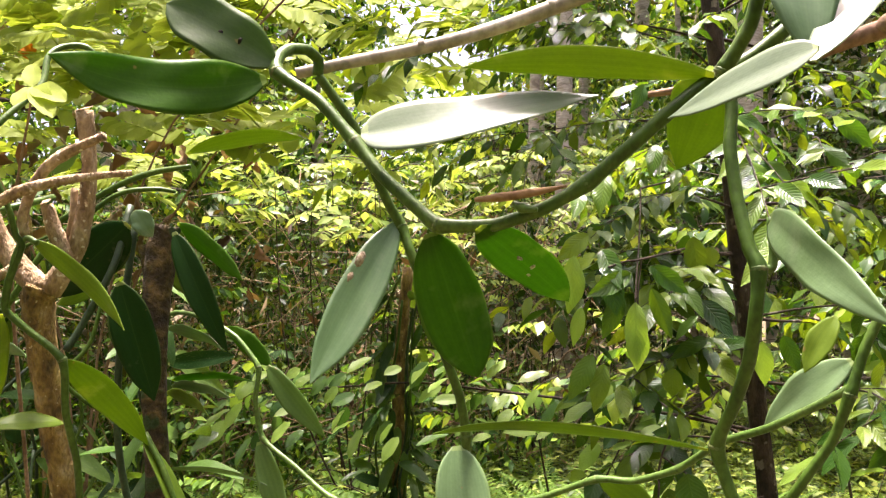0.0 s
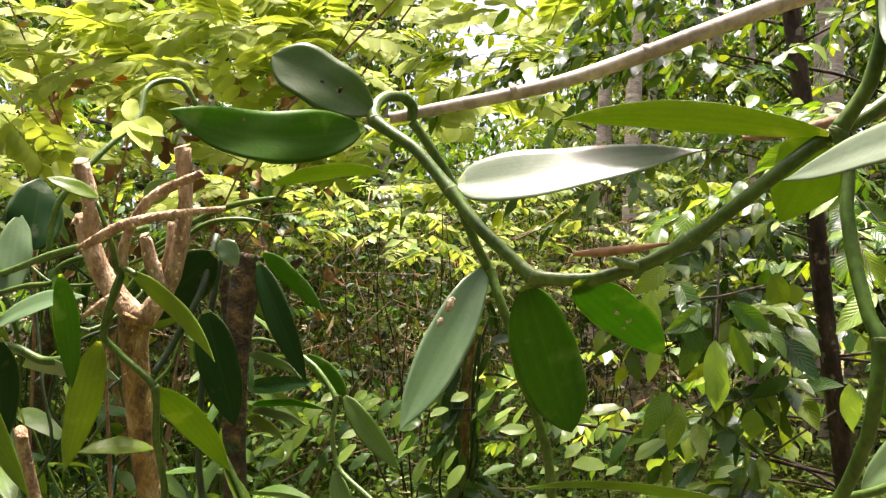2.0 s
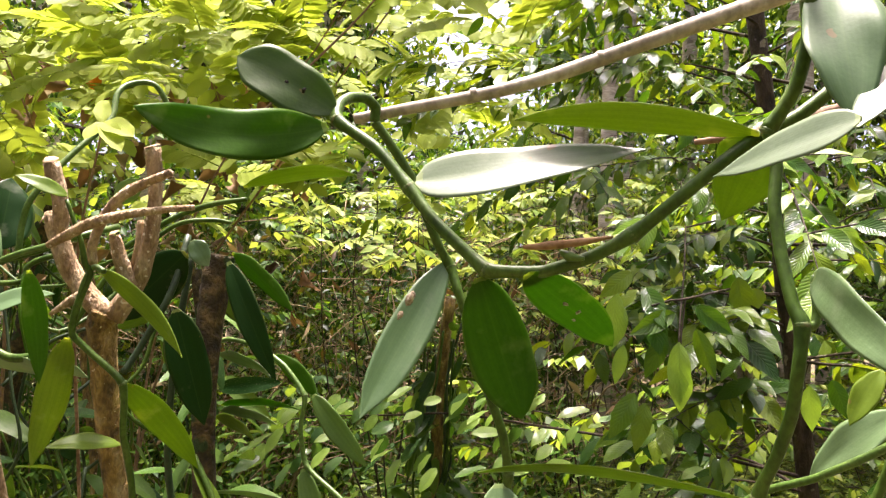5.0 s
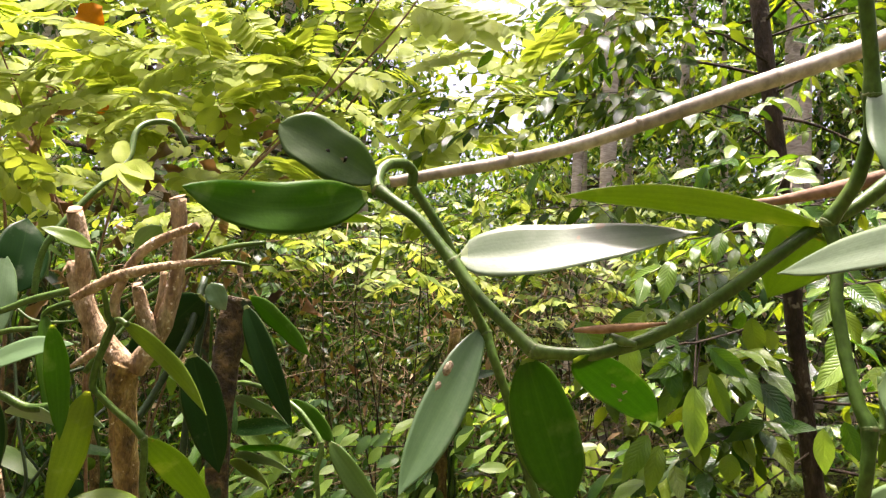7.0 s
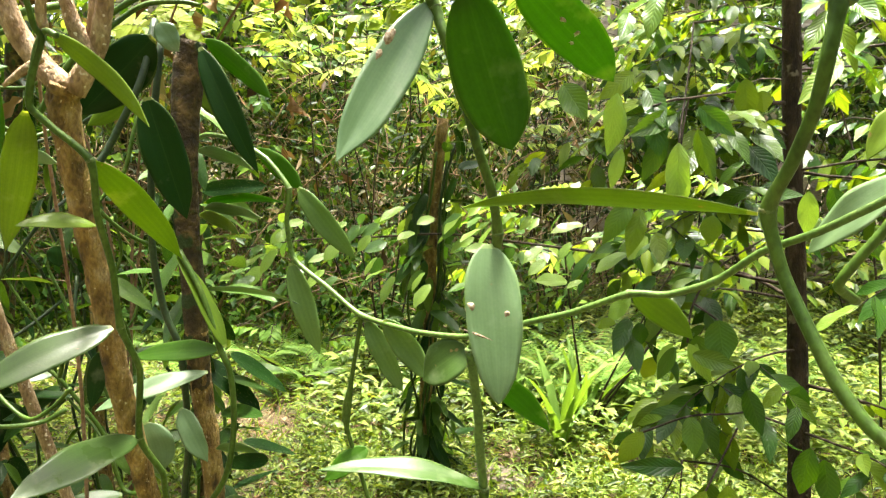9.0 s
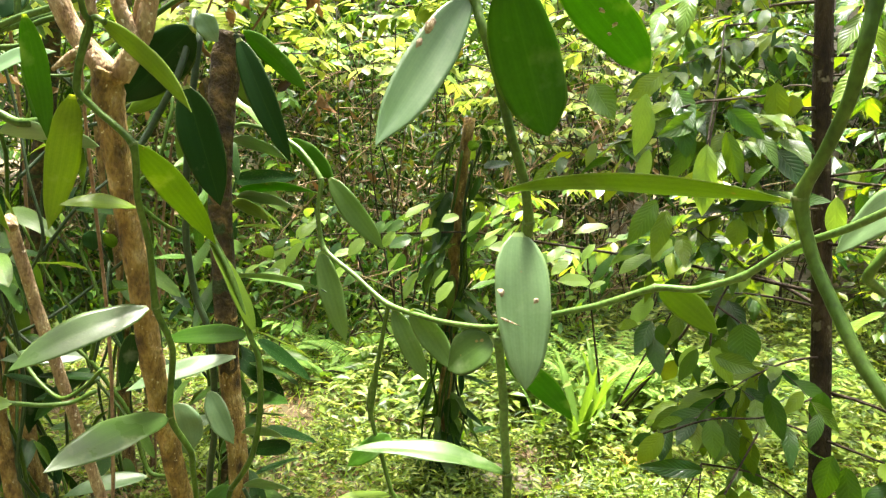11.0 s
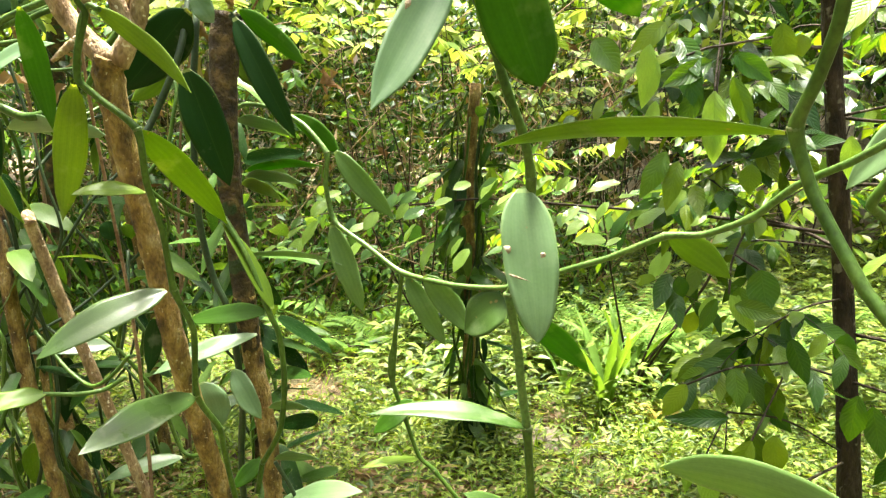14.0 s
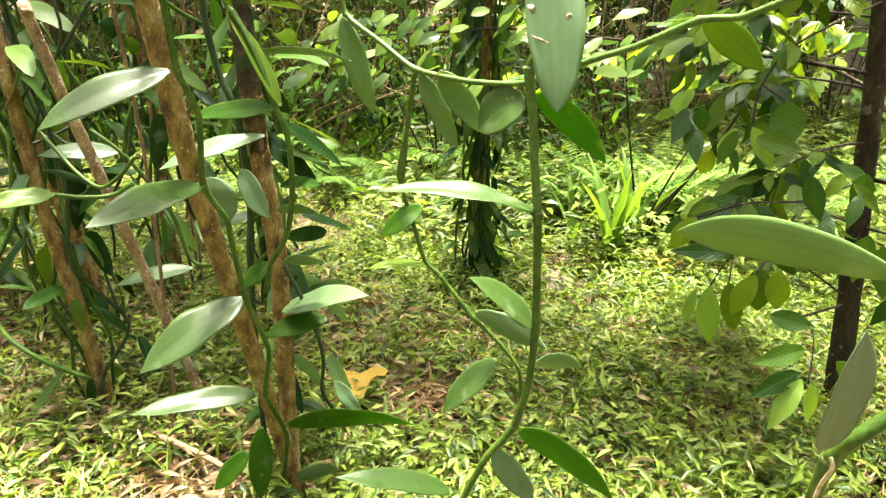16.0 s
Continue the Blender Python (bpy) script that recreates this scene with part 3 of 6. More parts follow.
tube('stem', side_vine, [(0.369, 0.600, 0.968), (0.353, 0.600, 0.947), (0.334, 0.600, 0.925), (0.326, 0.610, 0.898), (0.325, 0.620, 0.853), (0.333, 0.630, 0.785)], [0.0062] * 6, STEM, sides=10, n=6, knots=(3,))
tube('aerial_root', side_vine, [(0.321, 0.600, 0.907), (0.322, 0.595, 0.900), (0.319, 0.600, 0.879), (0.317, 0.600, 0.857)], [0.0018] * 4, ROOT, sides=6, n=6, label='pale aerial root')
vanilla_leaf(side_vine, (0.314, 0.600, 0.912), (0.312, 0.575, 1.029), 0.036, (0.300, -0.900, 0.330), 0.03, 'bright', grow=0.45, point=0.6, calm=0.3)
vanilla_leaf(side_vine, (0.581, 1.050, 1.395), (0.500, 1.150, 1.279), 0.057, (-0.867, -0.450, 0.216), 0.05, 'pale')
vanilla_leaf(side_vine, (0.438, 0.800, 1.462), (0.407, 0.800, 1.405), 0.027, (-0.612, -0.720, 0.328), 0.05, 'young')
# the long thin vine that swings from the posts across to the other side
long_vine = thing("vanilla_vine", (-0.4, 1.5, 0.0), "thin green vanilla vine swung between the posts", "vine", "vanilla vines")
tube('stem', long_vine, [(-0.594, 1.560, 1.399), (-0.526, 1.500, 1.417), (-0.454, 1.470, 1.407), (-0.384, 1.440, 1.374), (-0.333, 1.420, 1.320), (-0.337, 1.420, 1.257), (-0.321, 1.420, 1.187), (-0.245, 1.380, 1.145), (-0.172, 1.340, 1.105), (-0.068, 1.280, 1.097), (0.022, 1.240, 1.104), (0.122, 1.170, 1.151), (0.181, 1.140, 1.176), (0.252, 1.100, 1.215), (0.298, 1.070, 1.222), (0.347, 1.030, 1.250), (0.383, 0.980, 1.296), (0.419, 0.920, 1.327), (0.455, 0.880, 1.360), (0.489, 0.850, 1.392)], [0.0048] * 20, STEM_PALE, sides=10, n=6, knots=(4, 6, 8, 13, 15))
tube('stem', long_vine, [(-0.172, 1.340, 1.105), (-0.182, 1.350, 1.038), (-0.196, 1.360, 0.937), (-0.198, 1.360, 0.876), (-0.191, 1.360, 0.973), (-0.203, 1.360, 0.908), (-0.175, 1.360, 0.819), (-0.148, 1.360, 0.740), (-0.118, 1.360, 0.712), (-0.051, 1.360, 0.632), (0.008, 1.360, 0.579), (0.050, 1.360, 0.525), (0.059, 1.360, 0.460), (0.044, 1.360, 0.384)], [0.0042] * 14, STEM, sides=10, n=6, knots=(2, 6, 8, 9))
vanilla_leaf(long_vine, (-0.316, 1.420, 1.323), (-0.196, 1.390, 1.199), 0.046, (-0.197, -0.979, 0.045), 0.03, 'sage')
vanilla_leaf(long_vine, (-0.413, 1.460, 1.391), (-0.309, 1.430, 1.321), 0.046, (0.361, 0.922, 0.138), 0.03, 'top')
vanilla_leaf(long_vine, (-0.328, 1.420, 1.180), (-0.265, 1.410, 1.009), 0.047, (0.114, -0.968, 0.200), 0.03, 'sage')
vanilla_leaf(long_vine, (-0.162, 1.335, 1.099), (-0.090, 1.330, 0.973), 0.04, (-0.017, -0.970, 0.220), 0.03, 'sage')
vanilla_leaf(long_vine, (-0.125, 1.310, 1.107), (-0.039, 1.290, 1.010), 0.049, (-0.170, -0.984, 0.053), -0.05, 'sage')
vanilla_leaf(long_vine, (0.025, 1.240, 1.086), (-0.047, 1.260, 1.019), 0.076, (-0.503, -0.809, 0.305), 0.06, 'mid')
vanilla_leaf(long_vine, (0.258, 1.100, 1.217), (0.349, 1.120, 1.152), 0.044, (0.054, 0.931, 0.360), 0.06, 'young')
vanilla_leaf(long_vine, (-0.156, 1.360, 0.851), (-0.229, 1.330, 0.794), 0.043, (-0.118, -0.806, 0.579), 0.04, 'top')
vanilla_leaf(long_vine, (-0.148, 1.360, 0.733), (-0.248, 1.300, 0.739), 0.030, (0.117, -0.093, 0.989), 0.03, 'young')
vanilla_leaf(long_vine, (-0.046, 1.360, 0.639), (0.102, 1.300, 0.613), 0.053, (0.384, 0.921, 0.061), 0.03, 'pale')
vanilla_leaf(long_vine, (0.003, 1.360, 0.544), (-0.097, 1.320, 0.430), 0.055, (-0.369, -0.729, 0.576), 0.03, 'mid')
# cane that the vine hangs over, and a brown branch
cane = thing("cane", (-0.1, 0.82, 1.7), "grey cane pole hung level among the vines", "pole")
tube('pole', cane, [(-0.137, 0.880, 1.728), (-0.090, 0.885, 1.740), (0.073, 0.900, 1.783), (0.271, 0.920, 1.865), (0.395, 0.930, 1.915), (0.465, 0.940, 1.948), (0.559, 0.950, 1.997), (0.851, 0.980, 2.144)], [0.0066, 0.0070, 0.0085, 0.0105, 0.0115, 0.0120, 0.0125, 0.0130], CANE, sides=12, n=6, rough=0.03)
tube('node', cane, [(0.005, 0.893, 1.765), (0.008, 0.893, 1.766), (0.012, 0.893, 1.767)], [0.0079, 0.0084, 0.0079], CANE, sides=12, n=3, label='raised ring on the cane')
tube('node', cane, [(0.158, 0.909, 1.818), (0.161, 0.909, 1.819), (0.165, 0.909, 1.820)], [0.0095, 0.0101, 0.0095], CANE, sides=12, n=3, label='raised ring on the cane')
tube('node', cane, [(0.326, 0.925, 1.887), (0.330, 0.925, 1.889), (0.333, 0.925, 1.890)], [0.0110, 0.0117, 0.0110], CANE, sides=12, n=3, label='raised ring on the cane')
brown_branch = thing("dead_branch", (0.35, 0.95, 1.75), "bare brown dead branch behind the vine", "branch")
tube('limb', brown_branch, [(0.302, 1.020, 1.744), (0.354, 1.000, 1.748), (0.396, 0.980, 1.756), (0.442, 0.960, 1.767), (0.560, 0.930, 1.803), (0.564, 0.900, 1.803), (0.744, 0.870, 1.853)], [0.0040, 0.0060, 0.0085, 0.0100, 0.0120, 0.0130, 0.0140], BRANCH_BROWN, sides=9, n=6, rough=0.08)
# forked support post with its cut stubs
post_a = thing("support_post", (-0.32, 1.52, 0.0), "tan bark support post, forked top pruned to stubs", "post", "support posts")
tube('trunk', post_a, [(-0.437, 1.500, -0.073), (-0.476, 1.460, 0.109), (-0.515, 1.410, 0.372), (-0.535, 1.340, 0.605), (-0.545, 1.270, 0.805), (-0.548, 1.200, 0.999), (-0.558, 1.170, 1.159), (-0.571, 1.140, 1.298), (-0.576, 1.110, 1.439), (-0.564, 1.100, 1.475)], [0.0220, 0.0205, 0.0195, 0.0190, 0.0190, 0.0195, 0.0195, 0.0200, 0.0225, 0.0240], BARK_A, sides=14, n=8, rough=0.09)
tube('stub', post_a, [(-0.564, 1.100, 1.462), (-0.617, 1.100, 1.515), (-0.639, 1.090, 1.557), (-0.653, 1.080, 1.608), (-0.665, 1.075, 1.609)], [0.0180, 0.0160, 0.0155, 0.0165, 0.0090], BARK_PALE, sides=12, n=6, rough=0.06)
tube('stub', post_a, [(-0.647, 1.085, 1.574), (-0.638, 1.070, 1.634), (-0.654, 1.060, 1.697)], [0.0125, 0.0120, 0.0125], BARK_PALE, sides=12, n=6, rough=0.05)
tube('stub', post_a, [(-0.555, 1.100, 1.463), (-0.521, 1.100, 1.517), (-0.500, 1.090, 1.582), (-0.491, 1.080, 1.652), (-0.496, 1.070, 1.727)], [0.0170, 0.0145, 0.0125, 0.0105, 0.0125], BARK_PALE, sides=12, n=6, rough=0.06)
tube('stub', post_a, [(-0.522, 1.090, 1.512), (-0.536, 1.080, 1.546), (-0.546, 1.070, 1.589)], [0.0120, 0.0120, 0.0085], BARK_PALE, sides=10, n=6, rough=0.08)
tube('stub', post_a, [(-0.527, 1.100, 1.529), (-0.517, 1.090, 1.573), (-0.517, 1.090, 1.616)], [0.0080, 0.0065, 0.0050], BARK_PALE, sides=8, n=6, rough=0.08)
tube('twig', post_a, [(-0.570, 1.060, 1.543), (-0.567, 1.050, 1.573), (-0.541, 1.040, 1.624), (-0.509, 1.040, 1.655), (-0.443, 1.030, 1.682)], [0.0060, 0.0075, 0.0075, 0.0085, 0.0060], BARK_PALE, sides=8, n=6, rough=0.1)
tube('twig', post_a, [(-0.605, 1.000, 1.564), (-0.574, 1.000, 1.582), (-0.534, 1.000, 1.602), (-0.474, 1.020, 1.621), (-0.412, 1.050, 1.634)], [0.0050, 0.0080, 0.0085, 0.0060, 0.0045], BARK_PALE, sides=8, n=6, rough=0.08)
tube('twig', post_a, [(-0.632, 1.060, 1.464), (-0.603, 1.060, 1.485), (-0.580, 1.070, 1.505)], [0.0030, 0.0070, 0.0060], BARK_PALE, sides=8, n=6, rough=0.08)
post_vine = thing("vanilla_vine", (-0.3, 1.48, 0.0), "vanilla vine climbing a tan bark post", "vine", "vanilla vines")
tube('stem', post_vine, [(-0.596, 1.020, 1.635), (-0.574, 1.030, 1.575), (-0.571, 1.040, 1.543), (-0.567, 1.050, 1.528), (-0.587, 1.055, 1.477), (-0.594, 1.060, 1.437), (-0.570, 1.070, 1.411), (-0.518, 1.080, 1.365), (-0.521, 1.100, 1.285), (-0.517, 1.130, 1.204), (-0.516, 1.150, 1.105), (-0.496, 1.170, 1.032), (-0.514, 1.200, 0.905), (-0.484, 1.220, 0.837), (-0.493, 1.250, 0.783), (-0.496, 1.300, 0.646), (-0.471, 1.340, 0.515), (-0.502, 1.380, 0.377), (-0.473, 1.420, 0.251), (-0.499, 1.440, 0.079), (-0.528, 1.460, -0.073)], [0.0030, 0.0040, 0.0045, 0.0050, 0.0055, 0.0055, 0.0055, 0.0055, 0.0055, 0.0055, 0.0055, 0.0055, 0.0055, 0.0055, 0.0055, 0.0055, 0.0055, 0.0055, 0.0055, 0.0055, 0.0055], STEM, sides=10, n=6, knots=(7, 10, 12, 15, 17))
tube('stem', post_vine, [(-0.587, 1.055, 1.477), (-0.575, 1.050, 1.516), (-0.562, 1.050, 1.538), (-0.542, 1.045, 1.532)], [0.0045] * 4, STEM_PALE, sides=10, n=6)
vanilla_leaf(post_vine, (-0.554, 1.050, 1.537), (-0.399, 1.026, 1.415), 0.033, (0.291, 0.939, 0.184), 0.06, 'young')
vanilla_leaf(post_vine, (-0.595, 1.020, 1.640), (-0.651, 0.980, 1.661), 0.028, (0.613, -0.568, 0.550), 0.06, 'young')
vanilla_leaf(post_vine, (-0.601, 1.060, 1.430), (-0.675, 1.110, 1.222), 0.050, (-0.334, 0.882, 0.331), 0.03, 'young')
vanilla_leaf(post_vine, (-0.518, 1.080, 1.365), (-0.486, 1.300, 1.196), 0.051, (-0.498, 0.575, 0.649), 0.04, 'young')
vanilla_leaf(post_vine, (-0.530, 1.110, 1.268), (-0.607, 1.040, 1.272), 0.038, (0.359, -0.355, 0.863), 0.06, 'young')
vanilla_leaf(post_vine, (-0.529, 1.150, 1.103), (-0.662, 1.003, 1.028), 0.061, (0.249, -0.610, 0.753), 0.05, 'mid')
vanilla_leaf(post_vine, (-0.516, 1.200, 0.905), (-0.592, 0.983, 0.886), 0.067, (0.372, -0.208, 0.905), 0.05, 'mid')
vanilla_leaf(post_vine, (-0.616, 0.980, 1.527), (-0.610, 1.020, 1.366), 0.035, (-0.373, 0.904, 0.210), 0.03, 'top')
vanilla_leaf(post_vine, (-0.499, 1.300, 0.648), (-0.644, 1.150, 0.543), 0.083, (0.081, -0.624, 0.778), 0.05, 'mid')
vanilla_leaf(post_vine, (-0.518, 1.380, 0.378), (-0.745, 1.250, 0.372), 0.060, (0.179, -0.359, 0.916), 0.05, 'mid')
vanilla_leaf(post_vine, (-0.526, 1.400, 0.279), (-0.519, 1.360, 0.107), 0.056, (0.223, -0.948, 0.229), 0.03, 'top')
vanilla_leaf(post_vine, (-0.476, 1.420, 0.274), (-0.159, 1.360, 0.370), 0.059, (0.079, 0.942, 0.326), 0.05, 'top')
vanilla_leaf(post_vine, (-0.559, 1.300, 0.889), (-0.527, 1.300, 0.795), 0.085, (0.334, -0.936, 0.115), 0.03, 'pale')
vanilla_leaf(post_vine, (-0.537, 1.400, 0.883), (-0.466, 1.360, 0.797), 0.048, (-0.072, -0.926, 0.372), 0.03, 'pale')
vanilla_leaf(post_vine, (-0.571, 1.420, 0.189), (-0.644, 1.380, 0.097), 0.049, (-0.149, -0.857, 0.492), 0.03, 'top')
vanilla_leaf(post_vine, (-0.473, 1.450, 0.101), (-0.342, 1.400, 0.200), 0.040, (0.236, 0.957, 0.170), 0.03, 'pale')
vanilla_leaf(post_vine, (-0.066, 1.300, 0.255), (-0.284, 1.200, 0.331), 0.056, (0.399, -0.186, 0.898), 0.05, 'mid')
post_b = thing("support_post", (-0.4, 1.55, 0.0), "tan support post in vines, shade painted on upper half", "post", "support posts")
tube('trunk', post_b, [(-0.501, 1.520, -0.157), (-0.505, 1.520, 0.024), (-0.510, 1.520, 0.369), (-0.510, 1.500, 0.667), (-0.533, 1.480, 0.925), (-0.536, 1.470, 1.022)], [0.0220, 0.0215, 0.0215, 0.0210, 0.0215, 0.0215], BARK_A, sides=14, n=8, rough=0.1)
# Same tan post; the upper half's shade is painted with darker bark.
tube('upper_trunk', post_b, [(-0.531, 1.482, 0.900), (-0.534, 1.475, 0.970), (-0.536, 1.470, 1.022), (-0.551, 1.450, 1.324), (-0.545, 1.450, 1.512), (-0.534, 1.450, 1.590)], [0.0205, 0.0222, 0.0225, 0.0240, 0.0290, 0.0260], BARK_B, sides=14, n=8, rough=0.08, label='mossy bark darkened for shade')
post_b_vine = thing("vanilla_vine", (-0.45, 1.58, 0.0), "dark vanilla vine wound round a post", "vine", "vanilla vines")
tube('stem', post_b_vine, [(-0.524, 1.460, 1.658), (-0.558, 1.440, 1.660), (-0.614, 1.420, 1.649), (-0.659, 1.400, 1.611), (-0.718, 1.360, 1.540), (-0.778, 1.340, 1.430)], [0.0040, 0.0050, 0.0050, 0.0050, 0.0060, 0.0060], STEM, sides=10, n=6)
tube('stem', post_b_vine, [(-0.471, 1.400, 1.700), (-0.550, 1.400, 1.685), (-0.628, 1.400, 1.652), (-0.716, 1.380, 1.585)], [0.0045, 0.0060, 0.0060, 0.0060], STEM, sides=10, n=6)
tube('stem', post_b_vine, [(-0.610, 1.450, 1.627), (-0.611, 1.400, 1.513), (-0.654, 1.380, 1.403), (-0.676, 1.360, 1.348)], [0.0070] * 4, STEM_DARK, sides=10, n=6)
tube('stem', post_b_vine, [(-0.612, 1.480, 1.600), (-0.621, 1.460, 1.409), (-0.619, 1.450, 1.205), (-0.595, 1.450, 1.068), (-0.560, 1.450, 0.977), (-0.549, 1.460, 0.793), (-0.562, 1.470, 0.625), (-0.551, 1.470, 0.156)], [0.0070] * 8, STEM_DARK, sides=10, n=6)
tube('stem', post_b_vine, [(-0.539, 1.400, 1.194), (-0.488, 1.380, 1.123), (-0.446, 1.370, 1.019), (-0.424, 1.370, 0.965), (-0.418, 1.370, 0.864), (-0.436, 1.380, 0.766), (-0.480, 1.400, 0.690), (-0.493, 1.420, 0.673), (-0.506, 1.420, 0.606)], [0.0058] * 9, STEM, sides=10, n=6)
tube('stem', post_b_vine, [(-0.477, 1.450, 0.663), (-0.445, 1.460, 0.595), (-0.412, 1.470, 0.497), (-0.401, 1.480, 0.421), (-0.406, 1.480, 0.345), (-0.386, 1.500, 0.281)], [0.0045] * 6, STEM_DARK, sides=10, n=6)
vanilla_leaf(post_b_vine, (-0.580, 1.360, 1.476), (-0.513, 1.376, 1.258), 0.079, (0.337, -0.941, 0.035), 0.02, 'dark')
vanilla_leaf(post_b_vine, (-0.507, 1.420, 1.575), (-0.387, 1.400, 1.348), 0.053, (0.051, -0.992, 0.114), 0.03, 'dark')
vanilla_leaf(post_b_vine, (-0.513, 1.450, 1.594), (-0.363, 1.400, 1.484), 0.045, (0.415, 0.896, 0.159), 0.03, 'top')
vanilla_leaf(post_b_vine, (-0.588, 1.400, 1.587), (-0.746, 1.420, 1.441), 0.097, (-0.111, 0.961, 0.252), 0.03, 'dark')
vanilla_leaf(post_b_vine, (-0.486, 1.420, 1.727), (-0.236, 1.340, 1.749), 0.049, (0.053, 0.414, 0.909), 0.05, 'young')
vanilla_leaf(post_b_vine, (-0.577, 1.400, 1.613), (-0.539, 1.400, 1.563), 0.043, (0.145, -0.983, 0.111), 0.03, 'pale')
vanilla_leaf(post_b_vine, (-0.435, 1.370, 1.020), (-0.543, 1.400, 1.188), 0.040, (0.735, -0.408, 0.542), 0.03, 'young')
vanilla_leaf(post_b_vine, (-0.446, 1.370, 1.014), (-0.623, 1.380, 0.985), 0.049, (-0.161, -0.613, 0.774), 0.04, 'top')
vanilla_leaf(post_b_vine, (-0.547, 1.500, 1.518), (-0.467, 1.500, 1.449), 0.060, (0.018, -1.000, 0.021), 0.03, 'young')
vanilla_leaf(post_b_vine, (-0.686, 1.500, 1.488), (-0.778, 1.500, 1.425), 0.045, (-0.001, 1.000, 0.001), 0.03, 'young')
vanilla_leaf(post_b_vine, (-0.549, 1.500, 1.382), (-0.393, 1.400, 1.356), 0.038, (0.490, 0.607, 0.626), 0.04, 'pale')
vanilla_leaf(post_b_vine, (-0.533, 1.500, 1.279), (-0.335, 1.400, 1.296), 0.036, (0.162, 0.477, 0.863), 0.04, 'top')
vanilla_leaf(post_b_vine, (-0.533, 1.500, 1.267), (-0.380, 1.400, 1.263), 0.039, (0.391, 0.571, 0.722), 0.04, 'pale')
vanilla_leaf(post_b_vine, (-0.544, 1.500, 1.254), (-0.415, 1.400, 1.231), 0.039, (0.594, 0.661, 0.459), 0.04, 'young')
vanilla_leaf(post_b_vine, (-0.546, 1.500, 1.100), (-0.303, 1.400, 1.109), 0.027, (0.205, 0.570, 0.796), 0.04, 'pale')
vanilla_leaf(post_b_vine, (-0.504, 1.450, 0.944), (-0.685, 1.350, 0.886), 0.048, (0.058, -0.579, 0.813), 0.04, 'pale')
vanilla_leaf(post_b_vine, (-0.486, 1.460, 0.549), (-0.275, 1.400, 0.639), 0.075, (-0.445, -0.295, 0.846), 0.04, 'pale')
vanilla_leaf(post_b_vine, (-0.384, 1.460, 0.540), (-0.509, 1.400, 0.513), 0.055, (0.053, -0.500, 0.864), 0.05, 'top')
vanilla_leaf(post_b_vine, (-0.485, 1.450, 0.784), (-0.378, 1.400, 0.808), 0.033, (0.228, 0.776, 0.588), 0.04, 'pale')
vanilla_leaf(post_b_vine, (-0.477, 1.450, 0.669), (-0.361, 1.400, 0.700), 0.033, (0.212, 0.819, 0.533), 0.04, 'pale')
vanilla_leaf(post_b_vine, (-0.375, 1.480, 0.372), (-0.302, 1.450, 0.314), 0.036, (-0.073, -0.919, 0.387), 0.04, 'pale')
vanilla_leaf(post_b_vine, (-0.509, 1.450, 0.666), (-0.548, 1.400, 0.623), 0.039, (0.184, -0.720, 0.670), 0.04, 'top')
vanilla_leaf(post_b_vine, (-0.700, 1.400, 0.987), (-0.722, 1.400, 0.867), 0.039, (-0.293, 0.955, 0.055), 0.04, 'dark')
thin_post = thing("support_post", (-0.72, 1.8, 0.0), "thin leaning tan support stick", "post", "support posts")
tube('trunk', thin_post, [(-0.835, 1.840, -0.194), (-0.882, 1.820, -0.012), (-0.931, 1.800, 0.178), (-0.998, 1.760, 0.448), (-1.060, 1.720, 0.706), (-1.112, 1.670, 0.957), (-1.136, 1.620, 1.154), (-1.116, 1.600, 1.148)], [0.0160, 0.0155, 0.0150, 0.0150, 0.0150, 0.0155, 0.0150, 0.0120], BARK_PALE, sides=10, n=6, rough=0.06)
left_vine = thing("vanilla_vine", (-0.95, 1.35, 0.0), "tangle of thick vanilla vine looping beside a post", "vine", "vanilla vines")
tube('stem', left_vine, [(-0.959, 1.250, 1.514), (-0.897, 1.250, 1.536), (-0.828, 1.240, 1.562), (-0.760, 1.230, 1.580), (-0.698, 1.220, 1.598), (-0.677, 1.300, 1.625)], [0.0062] * 6, STEM_PALE, sides=10, n=6)
tube('stem', left_vine, [(-1.001, 1.300, 1.522), (-0.935, 1.300, 1.542), (-0.859, 1.300, 1.564), (-0.794, 1.300, 1.585)], [0.0060] * 4, STEM, sides=10, n=6)
tube('stem', left_vine, [(-0.895, 1.200, 1.488), (-0.835, 1.200, 1.506), (-0.784, 1.200, 1.514), (-0.777, 1.200, 1.539), (-0.748, 1.200, 1.555), (-0.698, 1.200, 1.567)], [0.0050] * 6, STEM, sides=10, n=6)
tube('stem', left_vine, [(-0.864, 1.150, 1.408), (-0.804, 1.150, 1.403), (-0.753, 1.150, 1.386), (-0.695, 1.150, 1.394)], [0.0075] * 4, STEM, sides=10, n=6)
tube('stem', left_vine, [(-0.871, 1.300, 1.572), (-0.869, 1.300, 1.625), (-0.851, 1.300, 1.680), (-0.814, 1.350, 1.772), (-0.786, 1.420, 1.857), (-0.792, 1.450, 1.925), (-0.779, 1.480, 1.956), (-0.738, 1.500, 1.960), (-0.711, 1.520, 1.916)], [0.0062] * 9, STEM_PALE, sides=10, n=6)
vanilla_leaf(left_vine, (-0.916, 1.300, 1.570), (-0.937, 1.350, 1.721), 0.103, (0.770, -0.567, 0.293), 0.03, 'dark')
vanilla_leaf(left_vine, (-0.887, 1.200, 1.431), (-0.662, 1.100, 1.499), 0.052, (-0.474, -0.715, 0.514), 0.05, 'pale')
